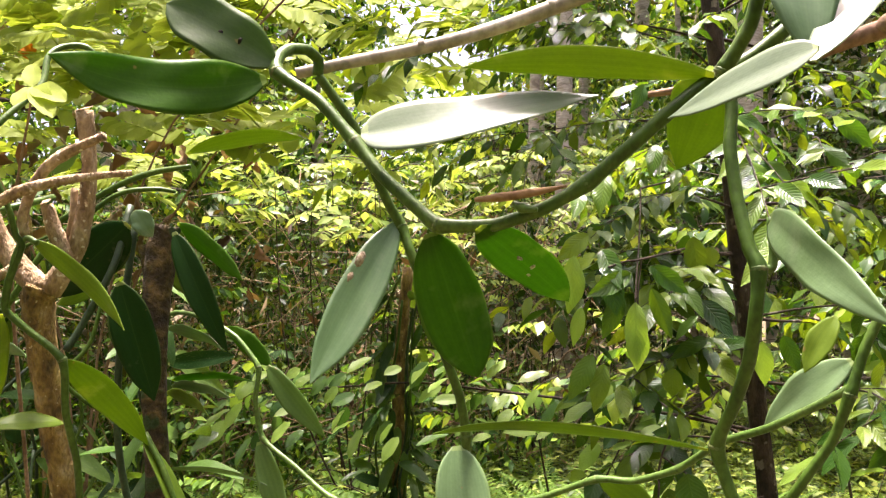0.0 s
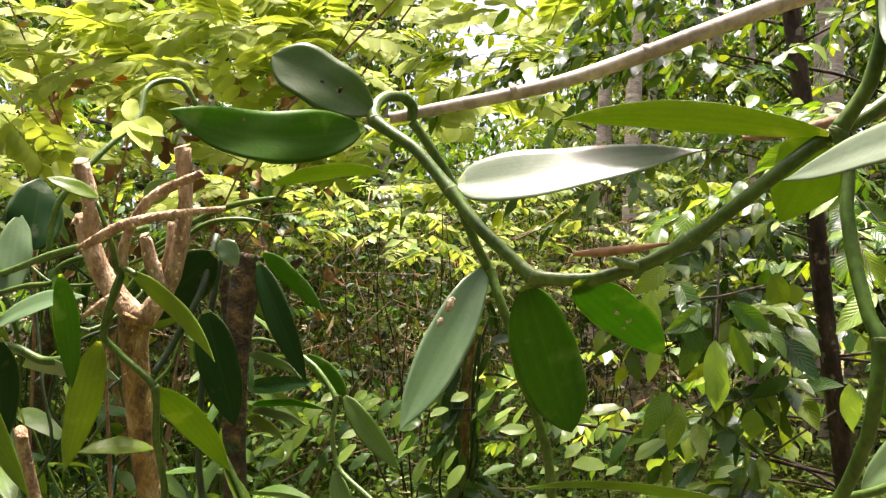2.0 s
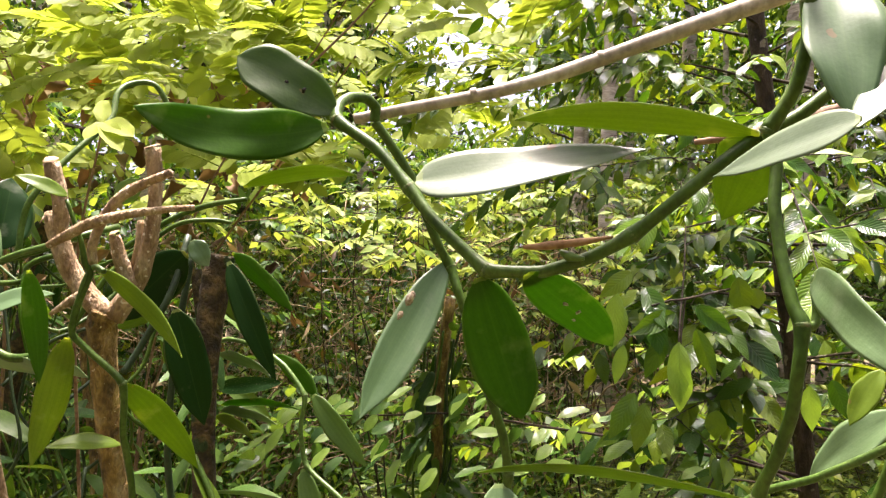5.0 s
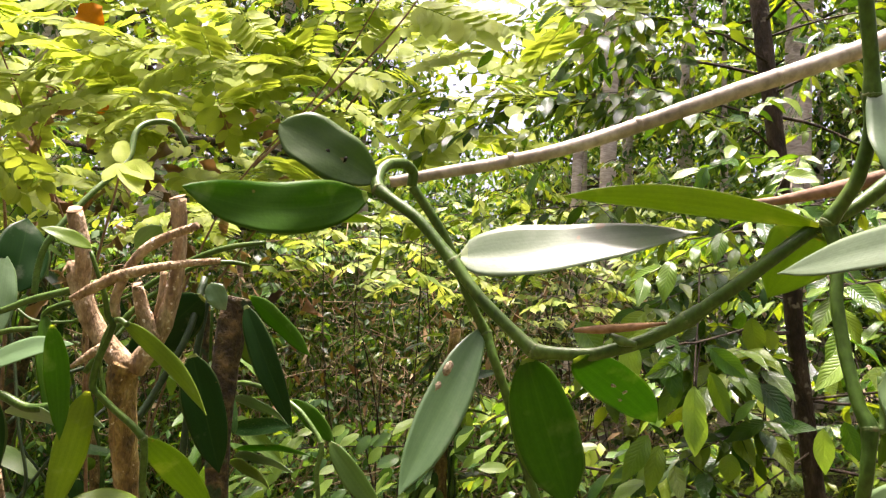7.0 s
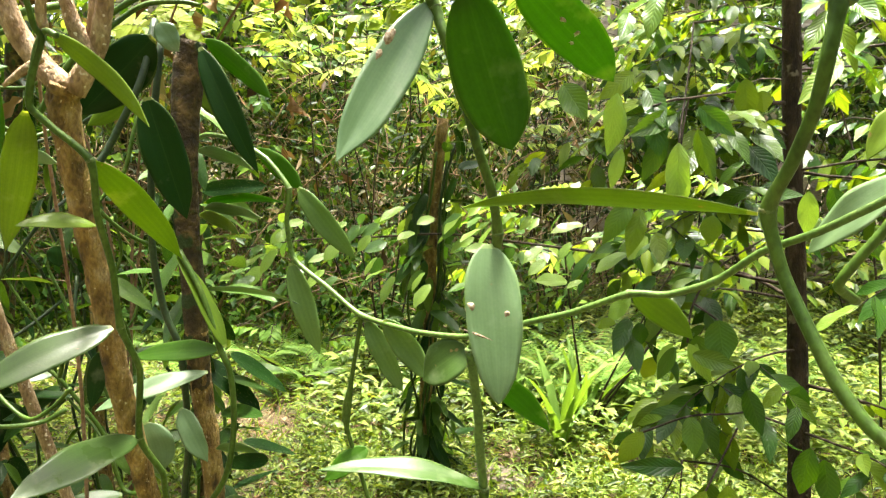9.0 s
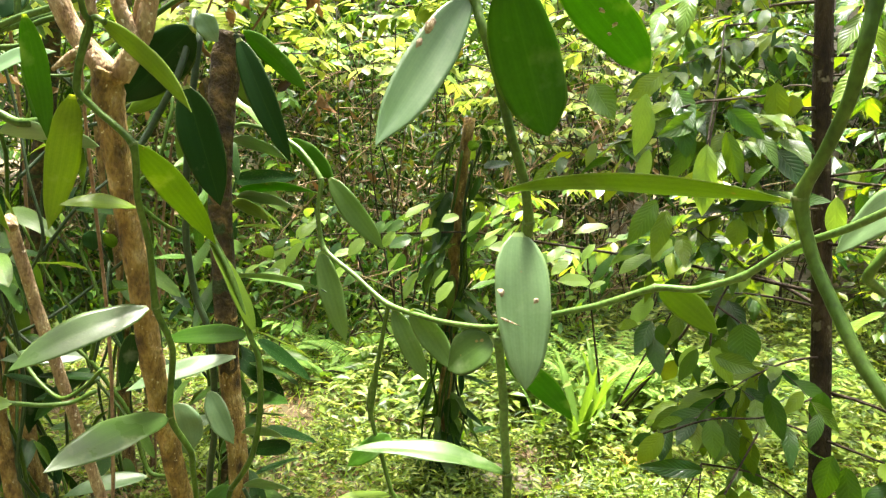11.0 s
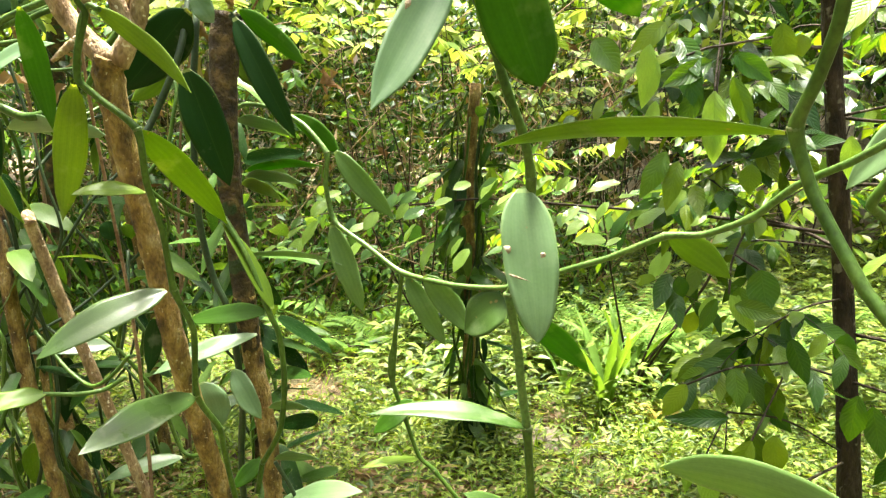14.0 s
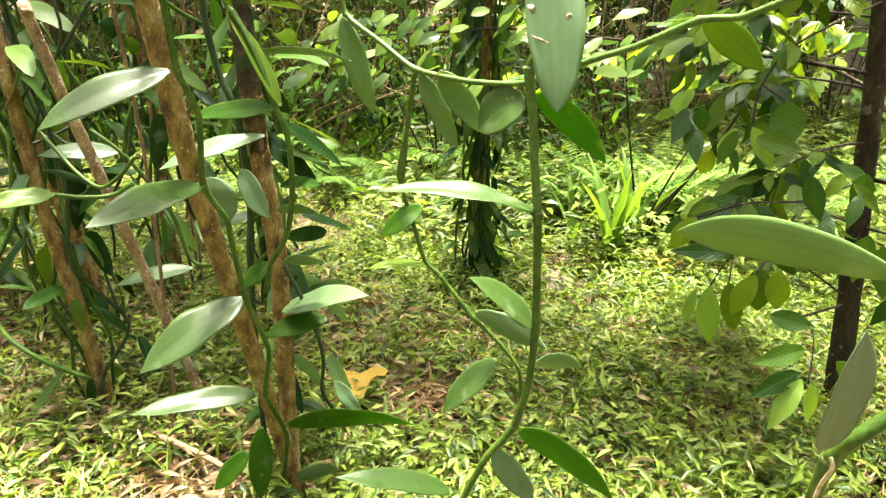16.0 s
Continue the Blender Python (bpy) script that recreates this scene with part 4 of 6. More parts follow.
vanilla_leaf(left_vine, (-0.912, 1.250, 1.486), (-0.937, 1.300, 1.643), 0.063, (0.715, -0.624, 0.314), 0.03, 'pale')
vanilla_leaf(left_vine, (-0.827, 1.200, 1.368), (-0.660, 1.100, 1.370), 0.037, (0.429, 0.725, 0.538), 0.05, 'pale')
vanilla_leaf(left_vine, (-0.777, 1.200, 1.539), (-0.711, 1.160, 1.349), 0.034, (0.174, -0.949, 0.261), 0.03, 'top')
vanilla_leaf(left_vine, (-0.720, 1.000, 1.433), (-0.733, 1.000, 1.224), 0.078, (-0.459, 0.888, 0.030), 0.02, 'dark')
vanilla_leaf(left_vine, (-0.687, 0.900, 1.417), (-0.574, 0.900, 1.246), 0.033, (0.106, -0.992, 0.070), 0.03, 'young')
vanilla_leaf(left_vine, (-0.840, 1.300, 1.361), (-0.644, 1.200, 1.359), 0.037, (0.393, 0.761, 0.515), 0.03, 'pale')
vanilla_leaf(left_vine, (-0.840, 1.100, 1.446), (-0.887, 1.100, 1.551), 0.058, (0.774, -0.532, 0.343), 0.03, 'pale')
vanilla_leaf(left_vine, (-0.654, 1.250, 1.663), (-0.586, 1.200, 1.699), 0.040, (0.072, 0.653, 0.754), 0.03, 'pale')
vanilla_leaf(left_vine, (-1.067, 1.800, 0.793), (-1.232, 1.700, 0.795), 0.058, (0.323, -0.516, 0.793), 0.04, 'pale')
vanilla_leaf(left_vine, (-0.914, 1.850, 0.456), (-1.092, 1.750, 0.426), 0.059, (0.083, -0.419, 0.904), 0.04, 'pale')
vanilla_leaf(left_vine, (-1.122, 1.600, 0.726), (-1.233, 1.500, 0.717), 0.060, (0.344, -0.457, 0.820), 0.04, 'young')
vanilla_leaf(left_vine, (-1.281, 1.900, 0.722), (-1.304, 1.900, 0.514), 0.062, (-0.347, 0.937, 0.039), 0.04, 'dark')
vanilla_leaf(left_vine, (-0.986, 1.700, 1.145), (-0.979, 1.700, 1.094), 0.047, (0.314, -0.948, 0.047), 0.04, 'dark')
tube('stem', left_vine, [(-1.130, 1.600, 0.726), (-1.076, 1.650, 0.709), (-1.031, 1.700, 0.706), (-0.971, 1.700, 0.741)], [0.0060] * 4, STEM_PALE, sides=10, n=6)
tube('stem', left_vine, [(-1.106, 1.750, 0.860), (-1.026, 1.750, 0.806), (-0.969, 1.760, 0.733), (-0.919, 1.770, 0.657), (-0.873, 1.780, 0.512), (-0.797, 1.760, 0.511)], [0.0055] * 6, STEM, sides=10, n=6)
tube('stem', left_vine, [(-0.936, 1.700, 0.963), (-0.968, 1.700, 0.892), (-0.998, 1.720, 0.815)], [0.0055] * 3, STEM, sides=10, n=6)
tube('stem', left_vine, [(-1.200, 1.700, 0.048), (-1.139, 1.680, -0.066), (-1.017, 1.650, -0.094), (-0.893, 1.620, -0.071), (-0.815, 1.600, 0.022), (-0.792, 1.600, 0.098)], [0.0060] * 6, STEM, sides=10, n=6)
vanilla_leaf(left_vine, (-1.211, 1.700, 0.037), (-1.297, 1.680, -0.080), 0.060, (-0.062, -0.975, 0.212), 0.04, 'top')
scar(leaf_b, (-0.187, 0.768, 1.737), (0.260, -0.939, -0.226), (0.0025, 0.003), HOLE, 'insect_hole')
scar(leaf_b, (-0.167, 0.771, 1.730), (0.235, -0.947, -0.218), (0.0018, 0.0035), HOLE, 'insect_hole')
scar(leaf_d, (-0.049, 0.844, 1.512), (0.081, -0.995, 0.057), (0.005, 0.009), BLEMISH, 'scar', 'dry beige scar')
scar(leaf_d, (-0.059, 0.836, 1.492), (0.094, -0.992, 0.083), (0.003, 0.006), BLEMISH, 'scar', 'dry beige scar')
scar(leaf_f, (0.118, 0.738, 1.512), (0.25, -0.7, -0.66), (0.0035, 0.002), BLEMISH, 'scar', 'dry brown bite mark')
scar(leaf_f, (0.132, 0.760, 1.505), (0.25, -0.7, -0.66), (0.002, 0.003), BLEMISH, 'scar', 'dry brown bite mark')
scar(leaf_f, (0.128, 0.762, 1.497), (0.25, -0.7, -0.66), (0.0022, 0.0016), BLEMISH, 'scar', 'dry brown bite mark')
scar(leaf_g, (0.043, 0.894, 1.225), (0.033, -0.983, 0.178), (0.006, 0.007), BLEMISH, 'scar', 'dry beige scar')
scar(leaf_g, (0.085, 0.893, 1.220), (-0.018, -0.983, 0.184), (0.003, 0.004), BLEMISH, 'scar', 'dry beige scar')
scar(leaf_g, (0.054, 0.884, 1.196), (0.020, -0.977, 0.214), (0.017, 0.0012), BLEMISH, 'scratch', 'pale thin scratch')
scar(post_a, (-0.653, 1.057, 1.701), (0.1, -0.55, 0.8), (0.0105, 0.0105), CUT, 'cut_face', 'pale sawn wood')
scar(post_a, (-0.496, 1.068, 1.729), (-0.2, -0.4, 0.9), (0.0105, 0.0105), CUT, 'cut_face', 'pale sawn wood')
scar(post_a, (-0.545, 1.065, 1.592), (-0.2, -0.6, 0.7), (0.0075, 0.0075), CUT, 'cut_face', 'pale sawn wood')
scar(post_a, (-0.665, 1.069, 1.610), (-0.6, -0.6, 0.4), (0.008, 0.008), CUT, 'cut_face', 'pale sawn wood')

# ---- the ground ----


def ground_z(x, y):
    return 0.025 * noise.noise((x * 1.3, y * 1.3, 0)) + 0.05 * noise.noise((x * 0.35, y * 0.35, 5)) + 0.02 * max(0.0, min(y, 9) - 3.5) - 0.03


def ground_zs(x, y):
    return np.array([ground_z(a, b) for a, b in zip(x, y)])


rings = [0.0] + [0.25 * 1.09**i for i in range(92)]
verts, faces = [(0, 2, ground_z(0, 2))], []
for r in rings[1:]:
    for k in range(72):
        a = 2 * math.pi * k / 72
        x, y = r * math.cos(a), 2 + r * math.sin(a)
        verts.append((x, y, ground_z(x, y)))
for i in range(len(rings) - 1):
    for k in range(72):
        j = (k + 1) % 72
        if i == 0:
            faces.append((0, 1 + k, 1 + j))
        else:
            o = 1 + (i - 1) * 72
            faces.append((o + k, o + 72 + k, o + 72 + j, o + j))
ground = new("ground", mesh_of("ground", verts, faces, [SOIL]))
tagged(ground, "brown forest soil under low herbs and litter", "ground", "", "structure")

# ---- foliage helpers ----
SMALL = blade(2, 2, 0.6, 0.6, 0.25, 0.15)
HERBLET = blade(2, 2, 0.5, 0.7, 0.35, 0.3, 0.2)
FERNLET = blade(1, 3, 0.25, 0.7, 0.0, 0.3, 0, 0.06)
TINY = blade(1, 2, 0.6, 0.7, 0.0, 0.15)
OVAL = blade(2, 7, 0.66, 0.72, 0.22, 0.2, 0.12, 0.45, 0.45)
BLADE = blade(1, 5, 0.25, 0.7, 0.3, 0.3, 0, 0.06)


def shape_mesh(name, shape, mat):
    v, f, uv = shape
    return mesh_of(name, v, f, [mat], uv)


def leaf_matrix(base, along, normal, length, width):
    y = Vector(along).normalized()
    z = Vector(normal)
    z = (z - y * z.dot(y)).normalized()
    x = y.cross(z)
    m = Matrix.Identity(4)
    for i in range(3):
        m[i][0], m[i][1], m[i][2], m[i][3] = x[i] * width, y[i] * length, z[i] * length, base[i]
    return m


def leaf_copy(parent, me, base, along, normal, length, width, label=""):
    ob = part_mesh("leaf", me, parent, label)
    ob.matrix_basis = leaf_matrix(base, along, normal, length, width)
    return ob


def rand_dirs(rng, n, down=0.0, spread=1.0):
    d = rng.normal(size=(n, 3)) * (1, 1, spread)
    d[:, 2] -= down
    return unit(d)


# ---- the shrub with large glossy leaves ----
shrub = thing("understorey_tree", (1.05, 2.32, 0.0), "dark-barked small tree with large glossy drooping leaves", "tree")
TRUNK = [(1.06, 2.3, -0.05), (1.03, 2.31, 0.3), (0.99, 2.38, 0.9), (0.93, 2.42, 1.5), (0.875, 2.45, 2.13), (0.82, 2.5, 2.7), (0.78, 2.55, 3.3), (0.75, 2.6, 4.2)]
tube("trunk", shrub, TRUNK, [0.04, 0.034, 0.03, 0.028, 0.028, 0.029, 0.026, 0.018], BARK_BLACK, 14, 8, (), 0.07)
rng = np.random.RandomState(11)
tc, _ = spline(TRUNK, [1] * len(TRUNK), 12)
LEAF_VARIANTS = [shape_mesh("leaf", blade(6, 12, 0.66, 0.72, f, d, w, 0.45, 0.45), COFFEE) for f, d, w in ((0.25, 0.12, 0.1), (0.12, 0.25, 0.18), (0.35, 0.05, 0.12), (0.2, 0.32, 0.2))]
LEAF_NEW_BACKLIT = shape_mesh("leaf", blade(6, 12, 0.72, 0.85, 0.2, 0.15, 0.15, 0.45, 0.35), COFFEE_NEW_BACKLIT)
shrub_leaves, limbs = [], []


def limb_with_leaves(start, way, length, radius, sag, twigs, leaf_len, lean=0.3, store=None):
    """A limb that sags to its end, side twigs, and leaves that hang from them in two ranks."""
    pts = [np.array(start) + np.array(way) * length * s + np.array([0, 0, -sag * length * s * s]) + rng.normal(size=3) * 0.04 * s * length for s in (0, 0.25, 0.5, 0.75, 1)]
    limbs.append((pts, [radius * (1 - 0.8 * s) for s in (0, 0.25, 0.5, 0.75, 1)]))
    c, _ = spline(pts, [1] * 5, 8)
    tan = unit(np.gradient(c, axis=0))
    lines = [(c[int(len(c) * 0.35) :], tan[int(len(c) * 0.35) :])]
    for k in range(twigs):
        i = rng.randint(len(c) // 4, len(c))
        d = unit(tan[i] * 0.6 + rng.normal(size=3) * (0.7, 0.7, 0.3) + (0, 0, -0.1))
        L = length * rng.uniform(0.22, 0.45)
        tp = [c[i] + d * L * s + np.array([0, 0, -0.2 * L * s * s]) for s in (0, 0.33, 0.66, 1)]
        limbs.append((tp, [radius * 0.3, radius * 0.25, radius * 0.2, radius * 0.12]))
        q, _ = spline(tp, [1] * 4, 6)
        lines.append((q, unit(np.gradient(q, axis=0))))
    for q, t in lines:
        total = np.linalg.norm(np.diff(q, axis=0), axis=1).sum()
        n = max(2, int(total / (leaf_len * 0.35)))
        for k in range(n):
            i = min(len(q) - 1, int((k + rng.uniform(0.2, 0.8)) / n * len(q)))
            side = unit(np.cross(t[i], (0, 0, 1))) * (1 if k % 2 else -1)
            d = unit(t[i] * 0.5 + side * rng.uniform(0.3, 1.0) + np.array([0, 0, -0.6 * lean - rng.uniform(-0.3, 0.5)]))
            nrm = unit(np.array([rng.normal() * 0.5 - 0.1, rng.normal() * 0.5 - 0.45, 0.9]))
            L = leaf_len * rng.uniform(0.65, 1.2)
            (shrub_leaves if store is None else store).append((q[i], d, nrm, L, L * rng.uniform(0.33, 0.45)))


for k in range(17):
    z = 0.75 + 2.9 * (k / 16) ** 0.9
    i = int(np.argmin(abs(tc[:, 2] - z)))
    a = k * 2.4 + rng.uniform(-0.3, 0.3)
    w = unit(np.array([math.cos(a), math.sin(a) * 0.75, rng.uniform(-0.1, 0.35)]))
    reach = rng.uniform(0.7, 1.15) * (1.0 if z > 1.8 else 0.62)
    limb_with_leaves(tc[i], w, reach, 0.0065, rng.uniform(0.1, 0.35), 7, 0.12 if z < 1.7 else 0.08)
# limbs that reach out in front of the trunk and low round it
for s, w, L in (((0.9, 2.42, 1.75), (-0.75, -0.5, 0.05), 0.62), ((0.92, 2.42, 1.6), (-0.95, -0.2, 0.02), 0.58), ((0.95, 2.4, 1.3), (-0.8, -0.45, 0.0), 0.55), ((0.9, 2.44, 1.95), (-0.9, -0.35, 0.1), 0.95), ((1.0, 2.37, 0.85), (-0.7, -0.45, -0.1), 0.55), ((1.0, 2.36, 0.75), (0.6, -0.5, -0.1), 0.6), ((1.02, 2.33, 0.6), (-0.55, 0.35, 0), 0.6), ((0.87, 2.45, 2.3), (-0.95, -0.1, 0.15), 1.1), ((0.85, 2.47, 2.5), (-0.8, -0.5, 0.1), 0.95), ((1.02, 2.33, 0.6), (0.3, -0.8, 0.05), 0.6), ((0.9, 2.45, 2.0), (0.8, -0.4, 0.1), 0.9), ((0.95, 2.4, 1.2), (-0.8, 0.2, 0.05), 0.5), ((0.95, 2.4, 1.4), (0.7, -0.3, 0.05), 0.75), ((0.92, 2.42, 1.5), (-0.6, -0.7, 0.1), 0.55), ((0.9, 2.43, 1.7), (0.85, 0.1, 0.05), 0.8), ((0.98, 2.38, 1.0), (-0.9, -0.1, 0.05), 0.55), ((0.86, 2.46, 2.2), (-0.7, -0.6, 0.15), 0.85), ((0.83, 2.5, 2.6), (-0.95, 0.1, 0.1), 0.95), ((0.8, 2.52, 2.9), (-0.8, -0.4, 0.0), 0.9), ((0.82, 2.5, 2.6), (0.8, -0.3, 0.1), 0.8), ((0.85, 2.48, 2.4), (0.5, -0.7, 0.1), 0.7)):
    limb_with_leaves(s, unit(np.array(w) + (0, 0, 0.12)), L, 0.0045, 0.3, 8, 0.115 if s[2] < 1.7 else 0.08)
pv, pf = join_data([tube_data(p, r, 5, 3, (), 0.1) for p, r in limbs])
part_mesh("limb", mesh_of("limb", pv, pf, [BARK_BLACK]), shrub, "", "stuff")
order = sorted(range(len(shrub_leaves)), key=lambda i: shrub_leaves[i][0][1])
for i in order[:280]:
    b, d, nrm, L, W = shrub_leaves[i]
    # Every fifth leaf is yellow-green, putting a backlit glow into its colour.
    leaf_copy(shrub, LEAF_NEW_BACKLIT if i % 5 == 0 else LEAF_VARIANTS[i % 4], b, d, nrm, L, W)
rest = [shrub_leaves[i] for i in order[280:]]
leaf_mass("foliage", shrub, COFFEE_MANY, *(np.array([r[k] for r in rest]) for k in range(5)), OVAL)
# leaves of the small tree that hang out towards the vines
leaf_copy(shrub, LEAF_NEW_BACKLIT, (0.468, 1.850, 1.450), (-0.000, -0.020, -0.149), (-0.210, -0.969, 0.130), 0.151, 0.055)
leaf_copy(shrub, LEAF_NEW_BACKLIT, (0.325, 1.900, 1.564), (-0.016, 0.000, -0.114), (-0.122, -0.992, 0.017), 0.115, 0.046)
leaf_copy(shrub, LEAF_NEW_BACKLIT, (0.351, 1.950, 1.433), (-0.020, 0.000, -0.104), (-0.141, -0.990, 0.026), 0.106, 0.037)
leaf_copy(shrub, LEAF_VARIANTS[0], (0.403, 1.950, 1.583), (0.025, -0.100, -0.091), (-0.422, -0.664, 0.618), 0.137, 0.055)
leaf_copy(shrub, LEAF_VARIANTS[2], (0.468, 1.900, 1.522), (-0.117, -0.050, -0.060), (0.271, -0.930, 0.247), 0.141, 0.050)
leaf_copy(shrub, LEAF_VARIANTS[1], (0.447, 1.900, 1.471), (-0.049, 0.000, -0.117), (-0.169, -0.983, 0.072), 0.127, 0.048)
leaf_copy(shrub, LEAF_VARIANTS[2], (0.519, 1.900, 1.485), (0.051, 0.000, -0.125), (0.194, 0.978, 0.079), 0.135, 0.045)
leaf_copy(shrub, LEAF_VARIANTS[0], (0.531, 1.950, 1.542), (0.077, -0.050, -0.067), (-0.441, -0.884, 0.155), 0.114, 0.051)
leaf_copy(shrub, LEAF_VARIANTS[1], (0.374, 2.000, 1.626), (-0.078, -0.050, -0.065), (0.306, -0.896, 0.323), 0.113, 0.051)
leaf_copy(shrub, LEAF_NEW_BACKLIT, (0.870, 2.100, 1.345), (0.008, 0.000, -0.126), (-0.353, -0.936, -0.021), 0.126, 0.052)
leaf_copy(shrub, LEAF_VARIANTS[2], (0.969, 2.200, 1.357), (0.044, 0.000, -0.107), (0.309, 0.942, 0.127), 0.115, 0.051)
leaf_copy(shrub, LEAF_NEW_BACKLIT, (0.346, 1.950, 1.535), (-0.029, 0.000, -0.121), (-0.108, -0.994, 0.026), 0.125, 0.050)
leaf_copy(shrub, LEAF_NEW_BACKLIT, (0.475, 1.850, 1.402), (-0.001, 0.000, -0.123), (-0.212, -0.977, 0.002), 0.123, 0.056)
leaf_copy(shrub, LEAF_VARIANTS[0], (0.410, 1.900, 1.536), (0.013, -0.050, -0.117), (-0.246, -0.901, 0.358), 0.128, 0.059)
leaf_copy(shrub, LEAF_VARIANTS[2], (0.200, 2.000, 1.591), (0.059, -0.050, -0.089), (-0.340, -0.897, 0.280), 0.118, 0.070)
leaf_copy(shrub, LEAF_VARIANTS[1], (0.391, 2.000, 1.306), (-0.065, -0.050, -0.108), (0.049, -0.918, 0.394), 0.136, 0.056)
leaf_copy(shrub, LEAF_VARIANTS[3], (0.420, 2.000, 1.282), (-0.031, -0.050, -0.112), (-0.079, -0.902, 0.425), 0.126, 0.051)
leaf_copy(shrub, LEAF_NEW_BACKLIT, (0.568, 2.000, 0.934), (0.071, 0.000, -0.104), (-0.066, -0.997, -0.045), 0.127, 0.045)
leaf_copy(shrub, LEAF_VARIANTS[2], (0.534, 2.000, 0.923), (-0.038, -0.000, -0.093), (-0.266, -0.958, 0.108), 0.101, 0.038)
leaf_copy(shrub, LEAF_VARIANTS[1], (0.638, 2.000, 1.002), (0.025, 0.000, -0.111), (0.224, 0.973, 0.051), 0.113, 0.082)
leaf_copy(shrub, LEAF_VARIANTS[0], (0.581, 2.000, 0.907), (0.098, -0.050, -0.014), (-0.409, -0.877, 0.250), 0.111, 0.050)
leaf_copy(shrub, LEAF_VARIANTS[3], (0.600, 2.000, 1.275), (-0.002, 0.000, -0.079), (-0.257, -0.966, 0.006), 0.079, 0.054)
leaf_copy(shrub, LEAF_VARIANTS[0], (0.680, 2.100, 1.632), (0.015, 0.000, -0.114), (-0.291, -0.956, -0.038), 0.115, 0.060)
leaf_copy(shrub, LEAF_VARIANTS[2], (0.723, 2.100, 1.603), (0.011, 0.000, -0.057), (0.308, 0.950, 0.060), 0.058, 0.050)
leaf_copy(shrub, LEAF_VARIANTS[1], (0.904, 2.000, 0.674), (-0.016, -0.000, -0.142), (-0.415, -0.908, 0.047), 0.143, 0.063)
leaf_copy(shrub, LEAF_VARIANTS[0], (0.941, 2.000, 0.645), (0.033, 0.000, -0.139), (0.317, 0.945, 0.075), 0.143, 0.061)
leaf_copy(shrub, LEAF_VARIANTS[2], (0.903, 2.100, 0.813), (-0.007, 0.000, -0.096), (-0.386, -0.922, 0.027), 0.096, 0.058)
leaf_copy(shrub, LEAF_VARIANTS[1], (0.470, 2.000, 0.684), (-0.062, 0.000, -0.100), (-0.283, -0.943, 0.176), 0.117, 0.055)
leaf_copy(shrub, LEAF_VARIANTS[3], (0.584, 2.000, 0.594), (-0.156, -0.050, 0.012), (0.309, -0.873, 0.377), 0.164, 0.049)
leaf_copy(shrub, LEAF_VARIANTS[0], (0.603, 2.050, 0.721), (0.008, -0.050, -0.093), (-0.255, -0.861, 0.440), 0.106, 0.057)
leaf_copy(shrub, LEAF_VARIANTS[1], (0.687, 1.950, 0.574), (0.015, 0.000, -0.125), (-0.254, -0.967, -0.031), 0.126, 0.063)
leaf_copy(shrub, LEAF_VARIANTS[3], (0.632, 1.950, 0.555), (-0.049, -0.000, -0.131), (-0.364, -0.921, 0.137), 0.140, 0.058)
leaf_copy(shrub, LEAF_VARIANTS[2], (0.727, 2.000, 0.820), (0.051, -0.000, -0.121), (0.178, 0.981, 0.075), 0.131, 0.053)
leaf_copy(shrub, LEAF_NEW_BACKLIT, (0.532, 2.000, 0.489), (0.024, -0.000, -0.182), (-0.174, -0.984, -0.023), 0.184, 0.064)
leaf_copy(shrub, LEAF_NEW_BACKLIT, (0.496, 2.000, 0.478), (-0.016, 0.000, -0.117), (-0.255, -0.966, 0.036), 0.118, 0.032)
leaf_copy(shrub, LEAF_VARIANTS[1], (0.581, 2.000, 0.508), (0.043, 0.000, -0.164), (-0.146, -0.989, -0.038), 0.170, 0.059)
leaf_copy(shrub, LEAF_VARIANTS[3], (0.654, 2.000, 0.557), (0.016, -0.000, -0.145), (-0.246, -0.969, -0.026), 0.146, 0.079)
leaf_copy(shrub, LEAF_NEW_BACKLIT, (0.748, 1.800, 0.342), (-0.073, -0.050, -0.128), (-0.296, -0.821, 0.488), 0.156, 0.051)
leaf_copy(shrub, LEAF_NEW_BACKLIT, (0.776, 1.800, 0.336), (0.008, -0.000, -0.122), (-0.341, -0.940, -0.023), 0.123, 0.032)
leaf_copy(shrub, LEAF_VARIANTS[0], (0.757, 1.850, 0.403), (-0.142, -0.100, -0.003), (0.437, -0.639, 0.633), 0.174, 0.051)
leaf_copy(shrub, LEAF_VARIANTS[2], (0.753, 1.850, 0.333), (-0.132, -0.100, -0.028), (0.292, -0.597, 0.747), 0.168, 0.049)
leaf_copy(shrub, LEAF_VARIANTS[0], (0.671, 1.900, 0.466), (0.097, -0.050, -0.000), (-0.424, -0.821, 0.383), 0.109, 0.052)
leaf_copy(shrub, LEAF_VARIANTS[1], (0.816, 1.800, 0.402), (0.110, 0.000, -0.082), (0.084, -0.990, 0.113), 0.137, 0.053)
leaf_copy(shrub, LEAF_VARIANTS[1], (0.683, 2.100, 0.953), (-0.005, 0.000, -0.083), (-0.290, -0.957, 0.019), 0.083, 0.071)
leaf_copy(shrub, LEAF_VARIANTS[3], (0.453, 2.100, 0.961), (0.018, 0.000, -0.067), (-0.133, -0.990, -0.035), 0.069, 0.044)
leaf_copy(shrub, LEAF_VARIANTS[2], (0.616, 2.100, 0.934), (0.028, 0.000, -0.113), (0.206, 0.977, 0.051), 0.116, 0.064)
leaf_copy(shrub, LEAF_NEW_BACKLIT, (0.613, 2.100, 0.911), (0.044, 0.000, -0.105), (0.160, 0.985, 0.067), 0.113, 0.041)
